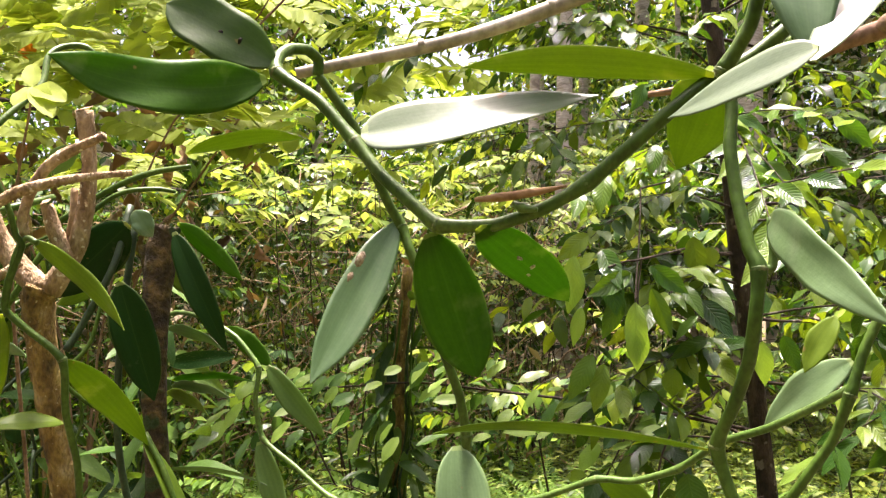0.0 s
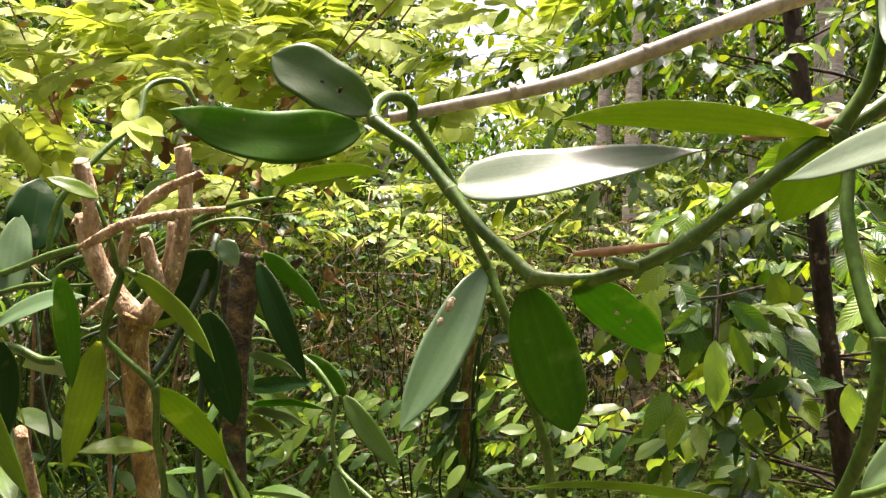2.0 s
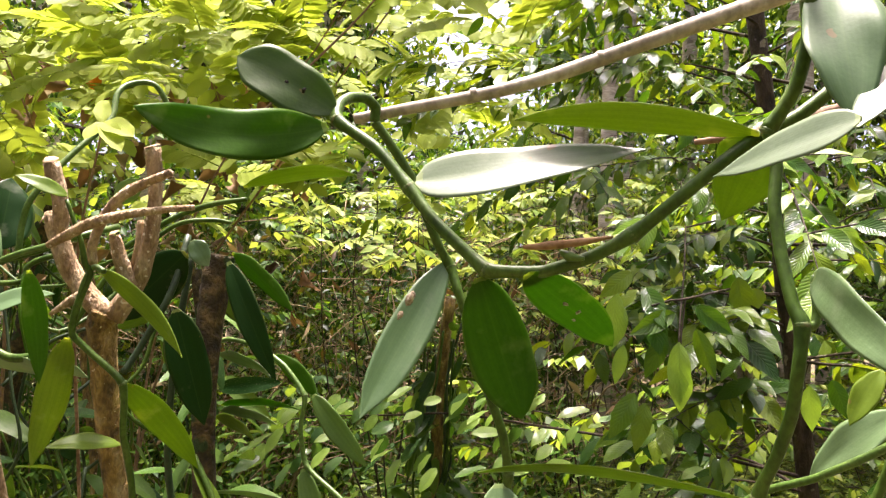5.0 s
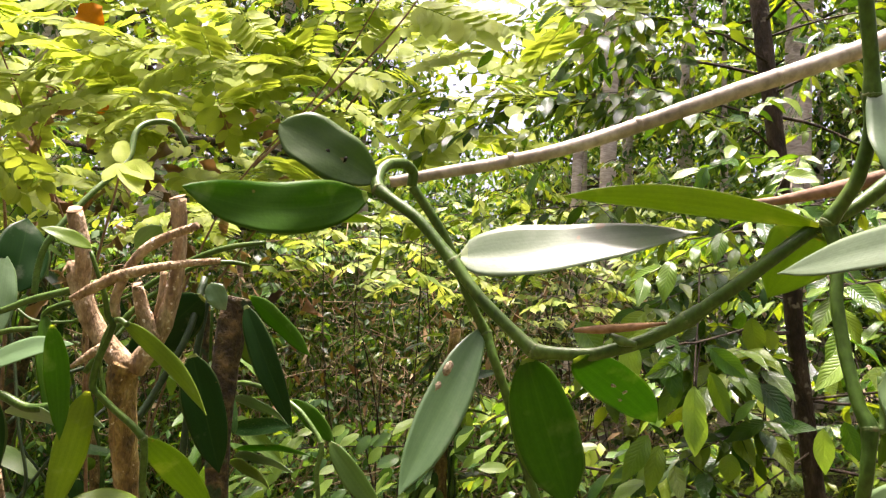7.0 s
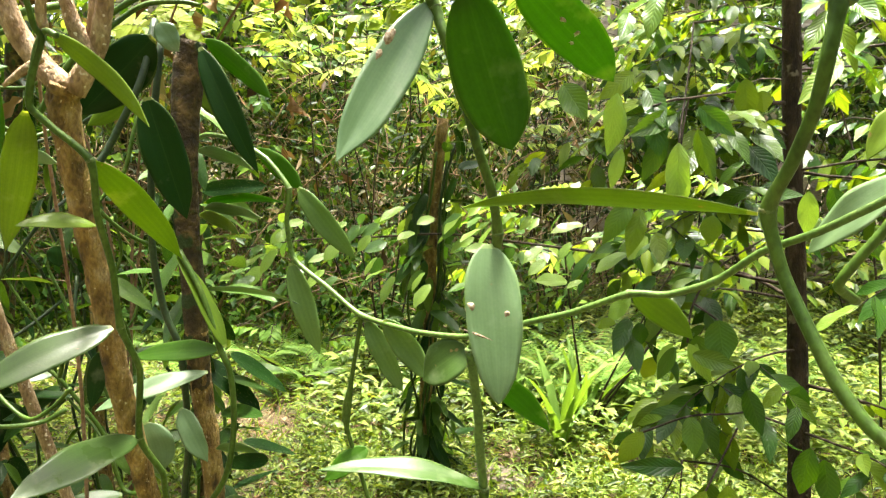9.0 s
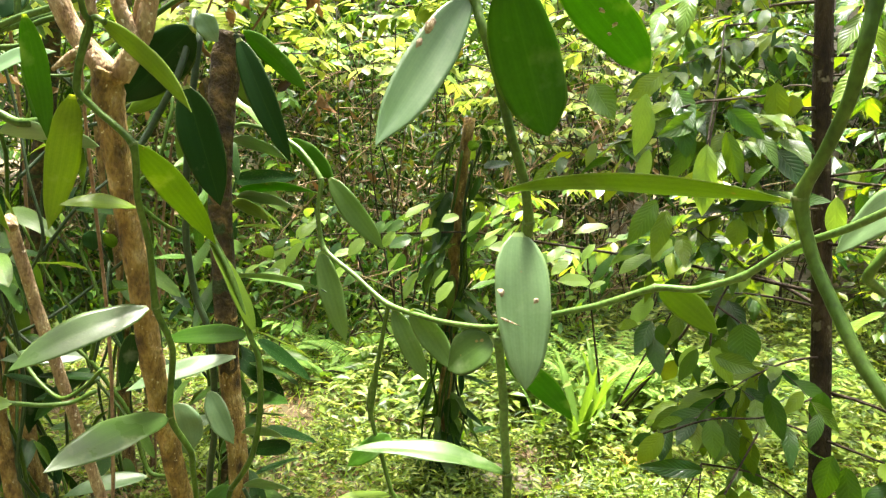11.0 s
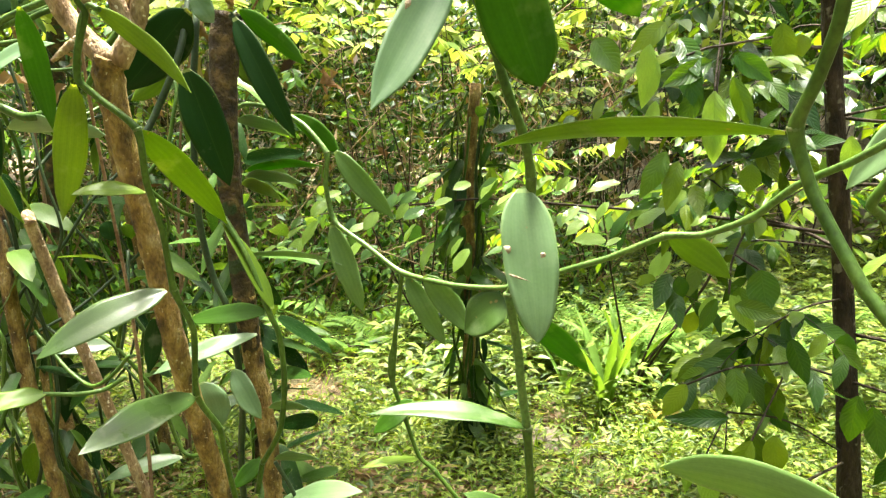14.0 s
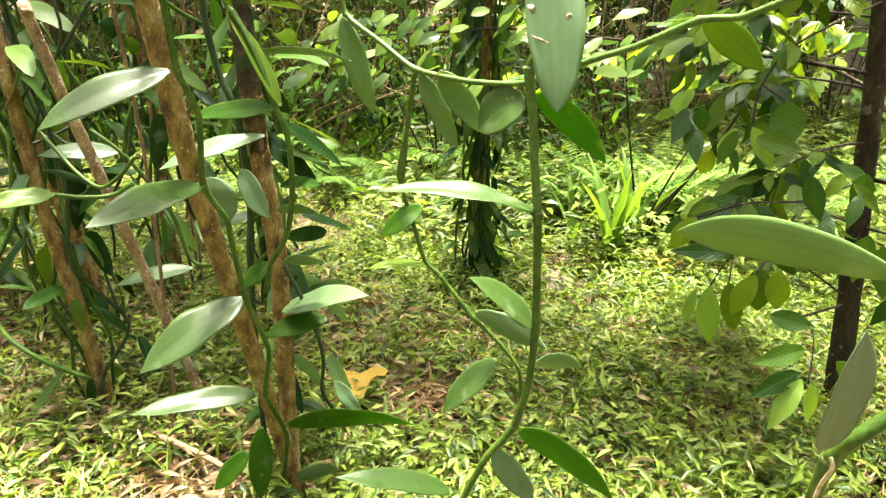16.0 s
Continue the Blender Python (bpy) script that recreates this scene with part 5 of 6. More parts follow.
leaf_copy(shrub, LEAF_NEW_BACKLIT, (0.549, 2.100, 0.907), (-0.030, 0.000, -0.087), (-0.248, -0.965, 0.084), 0.092, 0.044)
tube('twig', shrub, [(0.512, 2.000, 1.752), (0.499, 1.950, 1.628), (0.482, 1.900, 1.525), (0.468, 1.850, 1.450)], [0.0022] * 4, BARK_BLACK, sides=6, n=6)
tube('twig', shrub, [(0.720, 2.300, 1.829), (0.512, 2.000, 1.752)], [0.0030] * 2, BARK_BLACK, sides=6, n=6)
tube('twig', shrub, [(0.493, 1.900, 1.558), (0.478, 1.870, 1.465), (0.475, 1.850, 1.399)], [0.0022] * 3, BARK_BLACK, sides=6, n=6)
tube('twig', shrub, [(0.410, 1.900, 1.536), (0.455, 1.900, 1.552), (0.493, 1.900, 1.558), (0.733, 2.200, 1.616)], [0.0030] * 4, BARK_BLACK, sides=6, n=6)
tube('twig', shrub, [(0.751, 1.900, 0.472), (0.771, 1.850, 0.434), (0.764, 1.800, 0.331)], [0.0022] * 3, BARK_BLACK, sides=6, n=6)
tube('twig', shrub, [(0.605, 2.100, 0.573), (0.581, 2.000, 0.508)], [0.0022] * 2, BARK_BLACK, sides=6, n=6)
tube('twig', shrub, [(0.605, 2.100, 0.573), (0.532, 2.000, 0.489)], [0.0022] * 2, BARK_BLACK, sides=6, n=6)
tube('twig', shrub, [(0.974, 2.250, 0.409), (0.777, 2.150, 0.537), (0.605, 2.100, 0.573)], [0.0030] * 3, BARK_BLACK, sides=6, n=6)
tube('twig', shrub, [(0.982, 2.250, 0.372), (0.751, 1.900, 0.472)], [0.0040] * 2, BARK_BLACK, sides=6, n=6)
tube('twig', shrub, [(0.932, 2.350, 1.243), (0.664, 2.100, 1.135), (0.585, 2.050, 1.034), (0.565, 2.000, 0.937)], [0.0030] * 4, BARK_BLACK, sides=6, n=6)
tube('twig', shrub, [(0.585, 2.050, 1.034), (0.638, 2.000, 1.002)], [0.0030] * 2, BARK_BLACK, sides=6, n=6)
tube('twig', shrub, [(0.962, 2.300, 0.741), (0.764, 2.100, 0.728), (0.603, 2.050, 0.721), (0.470, 2.000, 0.684)], [0.0030] * 4, BARK_BLACK, sides=6, n=6)
tube('twig', shrub, [(0.764, 2.100, 0.728), (0.671, 2.000, 0.599), (0.632, 1.950, 0.555)], [0.0030] * 3, BARK_BLACK, sides=6, n=6)
# the low limb with its pale glossy leaves
LOW_LIMB = [(0.959, 2.380, 1.046), (0.744, 2.500, 1.067), (0.540, 2.650, 1.074), (0.156, 2.800, 1.086), (-0.150, 2.900, 1.095), (-0.431, 2.950, 1.065), (-0.730, 3.000, 1.033), (-1.030, 3.000, 0.981)]
tube("limb", shrub, LOW_LIMB, [0.0065, 0.006, 0.0055, 0.005, 0.0045, 0.004, 0.003, 0.002], BARK_BLACK, 8, 6, (), 0.08)
lc, _ = spline(LOW_LIMB, [1] * len(LOW_LIMB), 10)
lt = unit(np.gradient(lc, axis=0))
GLOSSY = [shape_mesh("leaf", blade(6, 8, 0.55, 0.6, f, d, w, 0.45, 0.3), m) for f, d, w, m in ((0.2, 0.1, 0.1, BUSH_PALE), (0.15, 0.25, 0.15, BUSH_PALE), (0.2, 0.2, 0.1, BUSH_PALE), (0.2, 0.15, 0.1, COFFEE_NEW_BACKLIT))]
for k in range(150):
    i = int(len(lc) * (0.16 + 0.83 * ((k + rng.uniform(0, 1.2)) / 151)))
    side = unit(np.cross(lt[i], (0, 0, 1))) * (1 if k % 2 else -1)
    d = lt[i] * 0.5 + side * rng.uniform(0.3, 1.0) + np.array([0, 0, -rng.uniform(-0.1, 0.9)])
    q = lc[i] + side * rng.uniform(0, 0.3) + np.array([0, 0, rng.uniform(-0.16, 0.12)])
    L = rng.uniform(0.06, 0.125)
    leaf_copy(shrub, GLOSSY[3] if k % 4 == 0 else GLOSSY[k % 3], q, d, (rng.normal() * 0.4, rng.normal() * 0.4 - 0.35, 1.0), L, L * rng.uniform(0.42, 0.58), "glossy leaf" if k % 4 else "new yellow-green leaf")

# ---- the lime-green shrub with feathered leaves ----


def feather_mesh(name, pairs, mat, seed):
    """One compound leaf along y, of length 1: a thin midrib and paired oval leaflets."""
    r = np.random.RandomState(seed)
    base, along, nrm, L = [], [], [], []
    for k in range(pairs):
        y = 0.22 + 0.66 * k / (pairs - 1)
        size = 0.4 * math.sin(math.pi * (0.28 + 0.5 * k / (pairs - 1)))
        for s in (-1, 1):
            base.append((0.006 * s, y, -0.2 * y * y))
            along.append((s, 0.45 + 0.1 * r.normal(), -0.12 + 0.08 * r.normal()))
            nrm.append((0.08 * r.normal(), 0.06 * r.normal(), 1))
            L.append(size * r.uniform(0.85, 1.1))
    base.append((0, 0.9, -0.18))
    along.append((0, 1, -0.4))
    nrm.append((0, 0.2, 1))
    L.append(0.38)
    ob = leaf_mass(name, None, mat, np.array(base), np.array(along), np.array(nrm), np.array(L), np.array(L) * 0.54, blade(4, 5, 0.45, 0.5, 0.15, 0.1, 0.1))
    me = ob.data
    bpy.data.objects.remove(ob)
    v, f = tube_data([(0, 0, 0), (0, 0.5, -0.05), (0, 0.9, -0.17)], [0.012, 0.009, 0.005], 5, 3)
    bm = bmesh.new()
    bm.from_mesh(me)
    vs = [bm.verts.new(p) for p in v]
    for q in f:
        bm.faces.new([vs[i] for i in q])
    bm.to_mesh(me)
    bm.free()
    return me


FEATHERS = [feather_mesh("compound_leaf", n, LIME, 20 + n) for n in (5, 6, 7)]
rng = np.random.RandomState(5)


def lime_shrub(base, stems, count, box, label):
    ob = thing("shrub", base, label, "shrub", "lime shrubs")
    for pts, r in stems:
        tube("branch", ob, pts, [r * (1 - 0.18 * i) for i in range(len(pts))], BRANCH_BROWN, 6, 5, (), 0.06)
    (x0, x1), (y0, y1), (z0, z1) = box
    for k in range(count):
        p = np.array([rng.uniform(x0, x1), rng.uniform(y0, y1), rng.uniform(z0, z1)])
        d = unit(np.array([rng.normal() * 0.8, rng.normal() * 0.6 - 0.45, rng.normal() * 0.3 + 0.05]))
        s = rng.uniform(0.2, 0.3)
        leaf = part_mesh("compound_leaf", FEATHERS[k % 3], ob)
        leaf.matrix_basis = leaf_matrix(p, d, (rng.normal() * 0.2, rng.normal() * 0.2 - 1.0, 1.0), s, s)
    return ob


lime_shrub((-1.3, 2.6, 0.0), [([(-1.3, 2.6, -0.05), (-1.25, 2.55, 1.2), (-1.0, 2.4, 1.9), (-0.6, 2.2, 2.3), (-0.3, 2.0, 2.7)], 0.006), ([(-1.3, 2.6, -0.05), (-1.4, 2.6, 1.2), (-1.7, 2.5, 2.0), (-1.9, 2.3, 2.6)], 0.006)], 150, ((-2.2, -0.35), (2.1, 3.2), (2.0, 3.0)), "lime-green shrub with feathered leaves beyond the posts")
lime_shrub((-1.75, 3.3, 0.0), [([(-1.75, 3.3, -0.05), (-1.5, 3.2, 1.3), (-0.9, 3.0, 2.2), (-0.3, 2.7, 2.9)], 0.008), ([(-0.74, 2.0, 1.98), (-0.55, 2.0, 2.18), (-0.37, 2.0, 2.38), (-0.2, 1.95, 2.6)], 0.005)], 110, ((-1.6, 0.25), (2.2, 3.6), (2.25, 3.2)), "lime-green shrub with feathered leaves and thin stems")
tall_lime = lime_shrub((-2.4, 3.4, 0.0), [([(-2.4, 3.4, -0.05), (-2.4, 3.3, 1.5), (-2.5, 3.2, 2.5)], 0.01)], 125, ((-3.4, -1.5), (2.8, 4.0), (1.9, 3.6)), "tall lime-green shrub with feathered leaves")

LEAFLET = shape_mesh("leaflet", blade(4, 8, 0.5, 0.55, 0.2, 0.12, 0.12, 0.5), LIME)
sapling = thing("shrub", (-0.95, 1.75, 0.0), "thin lime-green seedling with a few broad leaflets", "shrub", "lime shrubs")
tube("branch", sapling, [(-0.95, 1.75, -0.05), (-0.93, 1.7, 0.8), (-0.88, 1.5, 1.5), (-0.756, 1.350, 1.836)], [0.005, 0.0045, 0.0035, 0.002], BRANCH_BROWN, 6, 5, (), 0.06)
for tip, w in (((-0.762, 1.300, 1.796), 0.030), ((-0.668, 1.300, 1.808), 0.045), ((-0.783, 1.380, 1.896), 0.034), ((-0.678, 1.280, 1.776), 0.040)):
    d = np.array(tip) - np.array((-0.756, 1.350, 1.836))
    leaf = part_mesh("leaflet", LEAFLET, sapling)
    leaf.matrix_basis = leaf_matrix((-0.756, 1.350, 1.836), d, (0.1, -0.9, 0.7), float(np.linalg.norm(d)), w)
n = 90
B = np.stack([rng.uniform(-2.5, -0.9, n), rng.uniform(2.9, 3.6, n), rng.uniform(1.5, 2.6, n)], 1)
L = rng.uniform(0.07, 0.17, n)
leaf_mass("dead_leaves", tall_lime, DRY, B, rand_dirs(rng, n, 1.6), rng.normal(size=(n, 3)) + (0, -1, 0), L, L * 0.4, blade(4, 6, 0.5, 0.6, 0.9, 0.25, 0.9), "curled brown dead leaves")

# ---- posts further back, clothed in vines ----
STRAPS = [shape_mesh("leaf", blade(6, 10, 0.42, 0.6, f, d, w, 0.3), VAN_MANY) for f, d, w in ((0.15, 0.1, 0.05), (0.25, 0.22, 0.1), (0.1, 0.3, 0.1))]
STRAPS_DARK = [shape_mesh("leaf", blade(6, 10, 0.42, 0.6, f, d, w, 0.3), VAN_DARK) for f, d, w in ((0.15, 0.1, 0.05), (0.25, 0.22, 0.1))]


def clothed_post(x, y, top, radius, lean, leaves, seed, label, leaf_len=0.14, low=0.15, thick=1.25, stems=5):
    r = np.random.RandomState(seed)
    z0 = ground_z(x, y) - 0.05
    post = thing("support_post", (x, y, z0), label, "post", "support posts")
    pts = [(x + lean[0] * s + 0.015 * r.normal(), y + lean[1] * s, z0 + (top - z0) * s) for s in (0, 0.25, 0.5, 0.75, 1)]
    tube("trunk", post, pts, [radius * (1.1 - 0.25 * s) for s in (0, 0.25, 0.5, 0.75, 1)], BARK_A if seed % 2 else BARK_B, 12, 8, (), 0.07)
    vine = thing("vanilla_vine", (x, y - radius, z0), "dark vanilla vines and leaves hung on a post", "vine", "vanilla vines")
    c, _ = spline(pts, [1] * 5, 12)
    for k in range(stems):
        a0 = r.uniform(0, 6.28)
        line = []
        for s in np.linspace(0.02, r.uniform(0.75, 1.0), 9):
            p = c[int(s * (len(c) - 1))]
            a = a0 + 2.0 * s + r.normal() * 0.3
            q = radius * 1.15 + abs(r.normal()) * (0.035 if k < 5 else 0.06)
            line.append((p[0] + q * math.cos(a), p[1] + q * math.sin(a), p[2]))
        tube("stem", vine, line, [0.0055] * 9, STEM_DARK if k % 2 else STEM, 7, 4)
    for k in range(leaves):
        s = low + (1 - low) * r.uniform() ** thick
        p = c[int(s * (len(c) - 1))]
        a = r.uniform(0, 6.28)
        out_ = np.array([math.cos(a), math.sin(a), 0])
        b = p + out_ * (radius + 0.015 + abs(r.normal()) * 0.035)
        d = unit(out_ * r.uniform(0.3, 1.0) + np.array([0, 0, -r.uniform(-0.1, 1.3)]) + r.normal(size=3) * 0.3)
        L = leaf_len * r.uniform(0.7, 1.2)
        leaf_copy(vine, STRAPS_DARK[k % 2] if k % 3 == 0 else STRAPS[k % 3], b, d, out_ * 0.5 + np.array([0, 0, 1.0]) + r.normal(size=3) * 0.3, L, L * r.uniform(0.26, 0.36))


clothed_post(-0.22, 3.05, 1.55, 0.027, (0.0, 0.0), 165, 1, "brown support post hidden by hanging vanilla leaves", 0.14, 0.12, 1.15, 8)
clothed_post(-1.5, 2.25, 1.5, 0.032, (-0.35, 0.05), 60, 3, "leaning tan support post clothed in vines")
clothed_post(-1.35, 2.55, 1.7, 0.022, (-0.25, 0.1), 36, 5, "thin tan support post among vines")
clothed_post(-2.0, 2.3, 1.7, 0.035, (-0.1, 0.05), 64, 7, "tan support post clothed in vines")
clothed_post(-0.95, 2.5, 1.6, 0.024, (-0.12, 0.05), 32, 2, "dark support post with vines")
clothed_post(-1.15, 1.75, 1.45, 0.02, (-0.2, -0.05), 34, 9, "tan support stick with vines")
clothed_post(-2.6, 3.6, 2.2, 0.05, (0.1, 0.1), 80, 4, "dark support post far back with vines")

# ---- more leaves in the tangle round the two near posts ----
rng = np.random.RandomState(64)
for k in range(60):
    z = rng.uniform(0.15, 1.5)
    b = np.array([-0.62 + 0.09 * (1.5 - z) + rng.normal() * 0.045, 1.58 + abs(rng.normal()) * 0.08, z])
    a = rng.uniform(0, 6.28)
    d = unit(np.array([math.cos(a), math.sin(a) * 0.6, -rng.uniform(-0.3, 0.9)]))
    L = rng.uniform(0.11, 0.19)
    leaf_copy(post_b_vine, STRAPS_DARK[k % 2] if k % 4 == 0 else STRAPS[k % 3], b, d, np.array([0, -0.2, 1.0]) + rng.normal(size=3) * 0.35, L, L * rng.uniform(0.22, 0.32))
for k in range(32):
    z = rng.uniform(0.1, 1.75)
    b = np.array([-1.02 - 0.12 * z + rng.normal() * 0.16, 1.75 + abs(rng.normal()) * 0.25, z])
    a = rng.uniform(0, 6.28)
    d = unit(np.array([math.cos(a), math.sin(a) * 0.6, -rng.uniform(-0.4, 0.8)]))
    L = rng.uniform(0.1, 0.18)
    leaf_copy(left_vine, STRAPS_DARK[k % 2] if k % 3 == 0 else STRAPS[k % 3], b, d, np.array([0, -0.2, 1.0]) + rng.normal(size=3) * 0.35, L, L * rng.uniform(0.22, 0.34))

# slack loops of vine hung between the posts
rng = np.random.RandomState(71)
hung = thing("vanilla_vine", (-1.0, 1.9, 0.0), "many slack dark vine stems hung between the posts", "vine", "vanilla vines")
for k in range(34):
    x, y = rng.uniform(-1.75, -0.8), rng.uniform(1.62, 2.3)
    z = rng.uniform(0.6, 1.65)
    L = rng.uniform(0.35, 0.9)
    pts = [np.array([x, y, z])]
    way = unit(np.array([rng.normal() * 0.5 - 0.2, rng.normal() * 0.3, -1.0]))
    for j in range(5):
        way = unit(way + rng.normal(size=3) * (0.45, 0.25, 0.3) + (0, 0, -0.1 + 0.14 * j * (k % 3 == 0)))
        pts.append(pts[-1] + way * L / 5)
    tube("stem", hung, pts, [rng.uniform(0.0038, 0.0062)] * 6, (STEM, STEM_DARK, STEM_PALE)[(0, 1, 0, 1, 2)[k % 5]], 8, 6, (2, 4) if k % 2 else ())
    for j in (1, 2, 4):
        if rng.uniform() < 0.35:
            a = rng.uniform(0, 6.28)
            d = unit(np.array([math.cos(a), math.sin(a) * 0.5 - 0.3, -rng.uniform(-0.2, 0.8)]))
            q = rng.uniform(0.11, 0.18)
            leaf_copy(hung, STRAPS_DARK[k % 2] if k % 3 == 0 else STRAPS[k % 3], pts[j], d, np.array([0, -0.3, 1.0]) + rng.normal(size=3) * 0.3, q, q * rng.uniform(0.25, 0.34))

# ---- herbs, grass and litter on the ground ----
rng = np.random.RandomState(8)


def scatter(n, x0, x1, y0, y1, power=1.0):
    y = y0 + (y1 - y0) * rng.uniform(size=n) ** power
    x = rng.uniform(x0, x1, n) * (0.4 + 0.6 * y / y1) if power != 1 else rng.uniform(x0, x1, n)
    return x, y


herbs = thing("herbs", (0, 3, 0), "low green herbs covering the ground", "undergrowth", "", "stuff")
x, y = scatter(23000, -4.5, 4.5, 0.7, 7.5, 1.35)
keep = np.array([noise.noise((a * 1.3, b * 1.3, 9)) > (-0.6 if b > 2.7 else 0.15 if a < -0.6 and b < 2.1 else -0.75 + 0.9 * max(0.0, 1.7 - b)) and math.hypot(a + 0.26, b - 2.0) > 0.17 for a, b in zip(x, y)])
xn, yn = rng.uniform(-2.2, 2.2, 9000), 1.25 + 2.1 * rng.uniform(size=9000)
thin = np.array([noise.noise((a * 2.1, b * 2.1, 4)) > (-0.12 if a > -0.55 else 0.3) and math.hypot(a + 0.26, b - 2.0) > 0.15 for a, b in zip(xn, yn)])
x, y = np.concatenate([x[keep], xn[thin]]), np.concatenate([y[keep], yn[thin]])
z = ground_zs(x, y)
B, A, N, L, W = [], [], [], [], []
for a, b, c in zip(x, y, z):
    h = rng.uniform(0.03, 0.17)
    broad = rng.uniform(0.2, 0.34) if rng.uniform() < 0.75 else rng.uniform(0.4, 0.6)
    size = rng.uniform(0.03, 0.065) if broad < 0.4 else rng.uniform(0.015, 0.035)
    for k in range(rng.randint(5, 9)):
        t = rng.uniform(0, 6.28)
        B.append((a + 0.02 * math.cos(t), b + 0.02 * math.sin(t), c + h * rng.uniform(0.3, 1)))
        A.append((math.cos(t), math.sin(t), rng.uniform(-0.2, 0.8)))
        N.append((rng.normal() * 0.6, rng.normal() * 0.6, 1))
        L.append(size * rng.uniform(0.7, 1.15))
        W.append(broad)
L = np.array(L)
leaf_mass("leaf_cover", herbs, HERB, np.array(B), np.array(A), np.array(N), L, L * np.array(W), HERBLET)
# taller herbs in the open beyond the small tree
n = 3400
x, y = rng.uniform(-0.9, 4.4, n), 3.3 + 4.2 * rng.uniform(size=n)
z = ground_zs(x, y)
B, A, N, L = [], [], [], []
for a, b, c in zip(x, y, z):
    h = rng.uniform(0.15, 0.42)
    for k in range(9):
        t = k * 2.4 + rng.uniform(-0.4, 0.4)
        B.append((a + 0.015 * math.cos(t), b + 0.015 * math.sin(t), c + h * (0.3 + 0.08 * k)))
        A.append((math.cos(t), math.sin(t), rng.uniform(-0.1, 0.7)))
        N.append((rng.normal() * 0.3, rng.normal() * 0.3 - 0.2, 1))
        L.append(rng.uniform(0.04, 0.1))
L = np.array(L)
leaf_mass("tall_leaves", herbs, HERB, np.array(B), np.array(A), np.array(N), L, L * rng.uniform(0.22, 0.45, len(L)), HERBLET)
n = 5200
x, y = rng.uniform(-7, 8, n), rng.uniform(7.0, 15.0, n)
B = np.stack([x, y, ground_zs(x, y) + rng.uniform(0.05, 0.6, n)], 1)
t = rng.uniform(0, 6.28, n)
L = rng.uniform(0.12, 0.26, n)
leaf_mass("far_leaves", herbs, HERB, B, np.stack([np.cos(t), np.sin(t), rng.uniform(-0.3, 0.7, n)], 1), rng.normal(size=(n, 3)) * 0.4 + (0, -0.3, 1), L, L * 0.4, HERBLET)
grass = thing("grass", (0, 3, 0), "thin green grass between the herbs", "grass", "", "stuff")
x, y = scatter(8000, -4.5, 4.5, 0.8, 7.5, 1.35)
n = len(x)
B = np.stack([x, y, ground_zs(x, y)], 1)
A = np.stack([rng.normal(size=n) * 0.5, rng.normal(size=n) * 0.5, np.ones(n)], 1)
L = rng.uniform(0.06, 0.2, n)
leaf_mass("blades", grass, GRASS, B, A, rng.normal(size=(n, 3)), L, rng.uniform(0.004, 0.009, n), BLADE)
litter = thing("leaf_litter", (0, 2, 0), "dry brown fallen leaves on the soil", "litter", "", "stuff")
x, y = scatter(14000, -3.2, 3.2, 0.8, 5.5, 1.4)
n = len(x)
B = np.stack([x, y, ground_zs(x, y) + rng.uniform(0.006, 0.03, n)], 1)
t = rng.uniform(0, 6.28, n)
A = np.stack([np.cos(t), np.sin(t), rng.normal(size=n) * 0.15], 1)
L = rng.uniform(0.02, 0.075, n)
leaf_mass("dry_leaves", litter, DRY, B, A, rng.normal(size=(n, 3)) * 0.25 + (0, 0, 1), L, L * rng.uniform(0.12, 0.45, n), blade(2, 2, 0.6, 0.6, 0.6, 0.2, 0.6))
n = 1500
x, y = rng.uniform(-2.4, 1.8, n), 1.0 + 1.6 * rng.uniform(size=n)
t = rng.uniform(0, 6.28, n)
L = rng.uniform(0.03, 0.08, n)
leaf_mass("large_dry_leaves", litter, DRY, np.stack([x, y, ground_zs(x, y) + rng.uniform(0.012, 0.05, n)], 1), np.stack([np.cos(t), np.sin(t), rng.normal(size=n) * 0.3], 1), rng.normal(size=(n, 3)) * 0.45 + (0, 0, 1), L, L * rng.uniform(0.3, 0.55, n), blade(4, 5, 0.5, 0.6, 0.9, 0.25, 0.9))
n = 9500
x, y = rng.uniform(-2.3, 1.9, n), 0.9 + 1.8 * rng.uniform(size=n)
B = np.stack([x, y, ground_zs(x, y) + 0.01 + 0.09 * rng.uniform(size=n) ** 2], 1)
t = rng.uniform(0, 6.28, n)
L = rng.uniform(0.05, 0.16, n)
leaf_mass("straw", litter, STRAW, B, np.stack([np.cos(t), np.sin(t), rng.normal(size=n) * 0.12], 1), rng.normal(size=(n, 3)) * 0.3 + (0, 0, 1), L, rng.uniform(0.0025, 0.007, n), blade(1, 4, 0.3, 0.5, 0.3, 0.1, 0.3))
sticks = thing("fallen_twigs", (0, 2, 0), "thin dry twigs lying on the soil", "twigs", "", "stuff")
pieces = []
for k in range(700):
    a, b, t = rng.uniform(-2.5, 2.5), rng.uniform(0.9, 5), rng.uniform(0, 6.28)
    q = rng.uniform(0.08, 0.3)
    p0, p1 = (a, b), (a + q * math.cos(t), b + q * math.sin(t))
    m = ((p0[0] + p1[0]) / 2 + rng.normal() * 0.01, (p0[1] + p1[1]) / 2)
    pieces.append(tube_data([(p0[0], p0[1], ground_z(*p0) + 0.008), (m[0], m[1], ground_z(*m) + 0.02), (p1[0], p1[1], ground_z(*p1) + 0.008)], [0.0022, 0.002, 0.0012], 4, 2))
v, f = join_data(pieces)
part_mesh("twigs", mesh_of("twigs", v, f, [TWIGS]), sticks, "", "stuff")


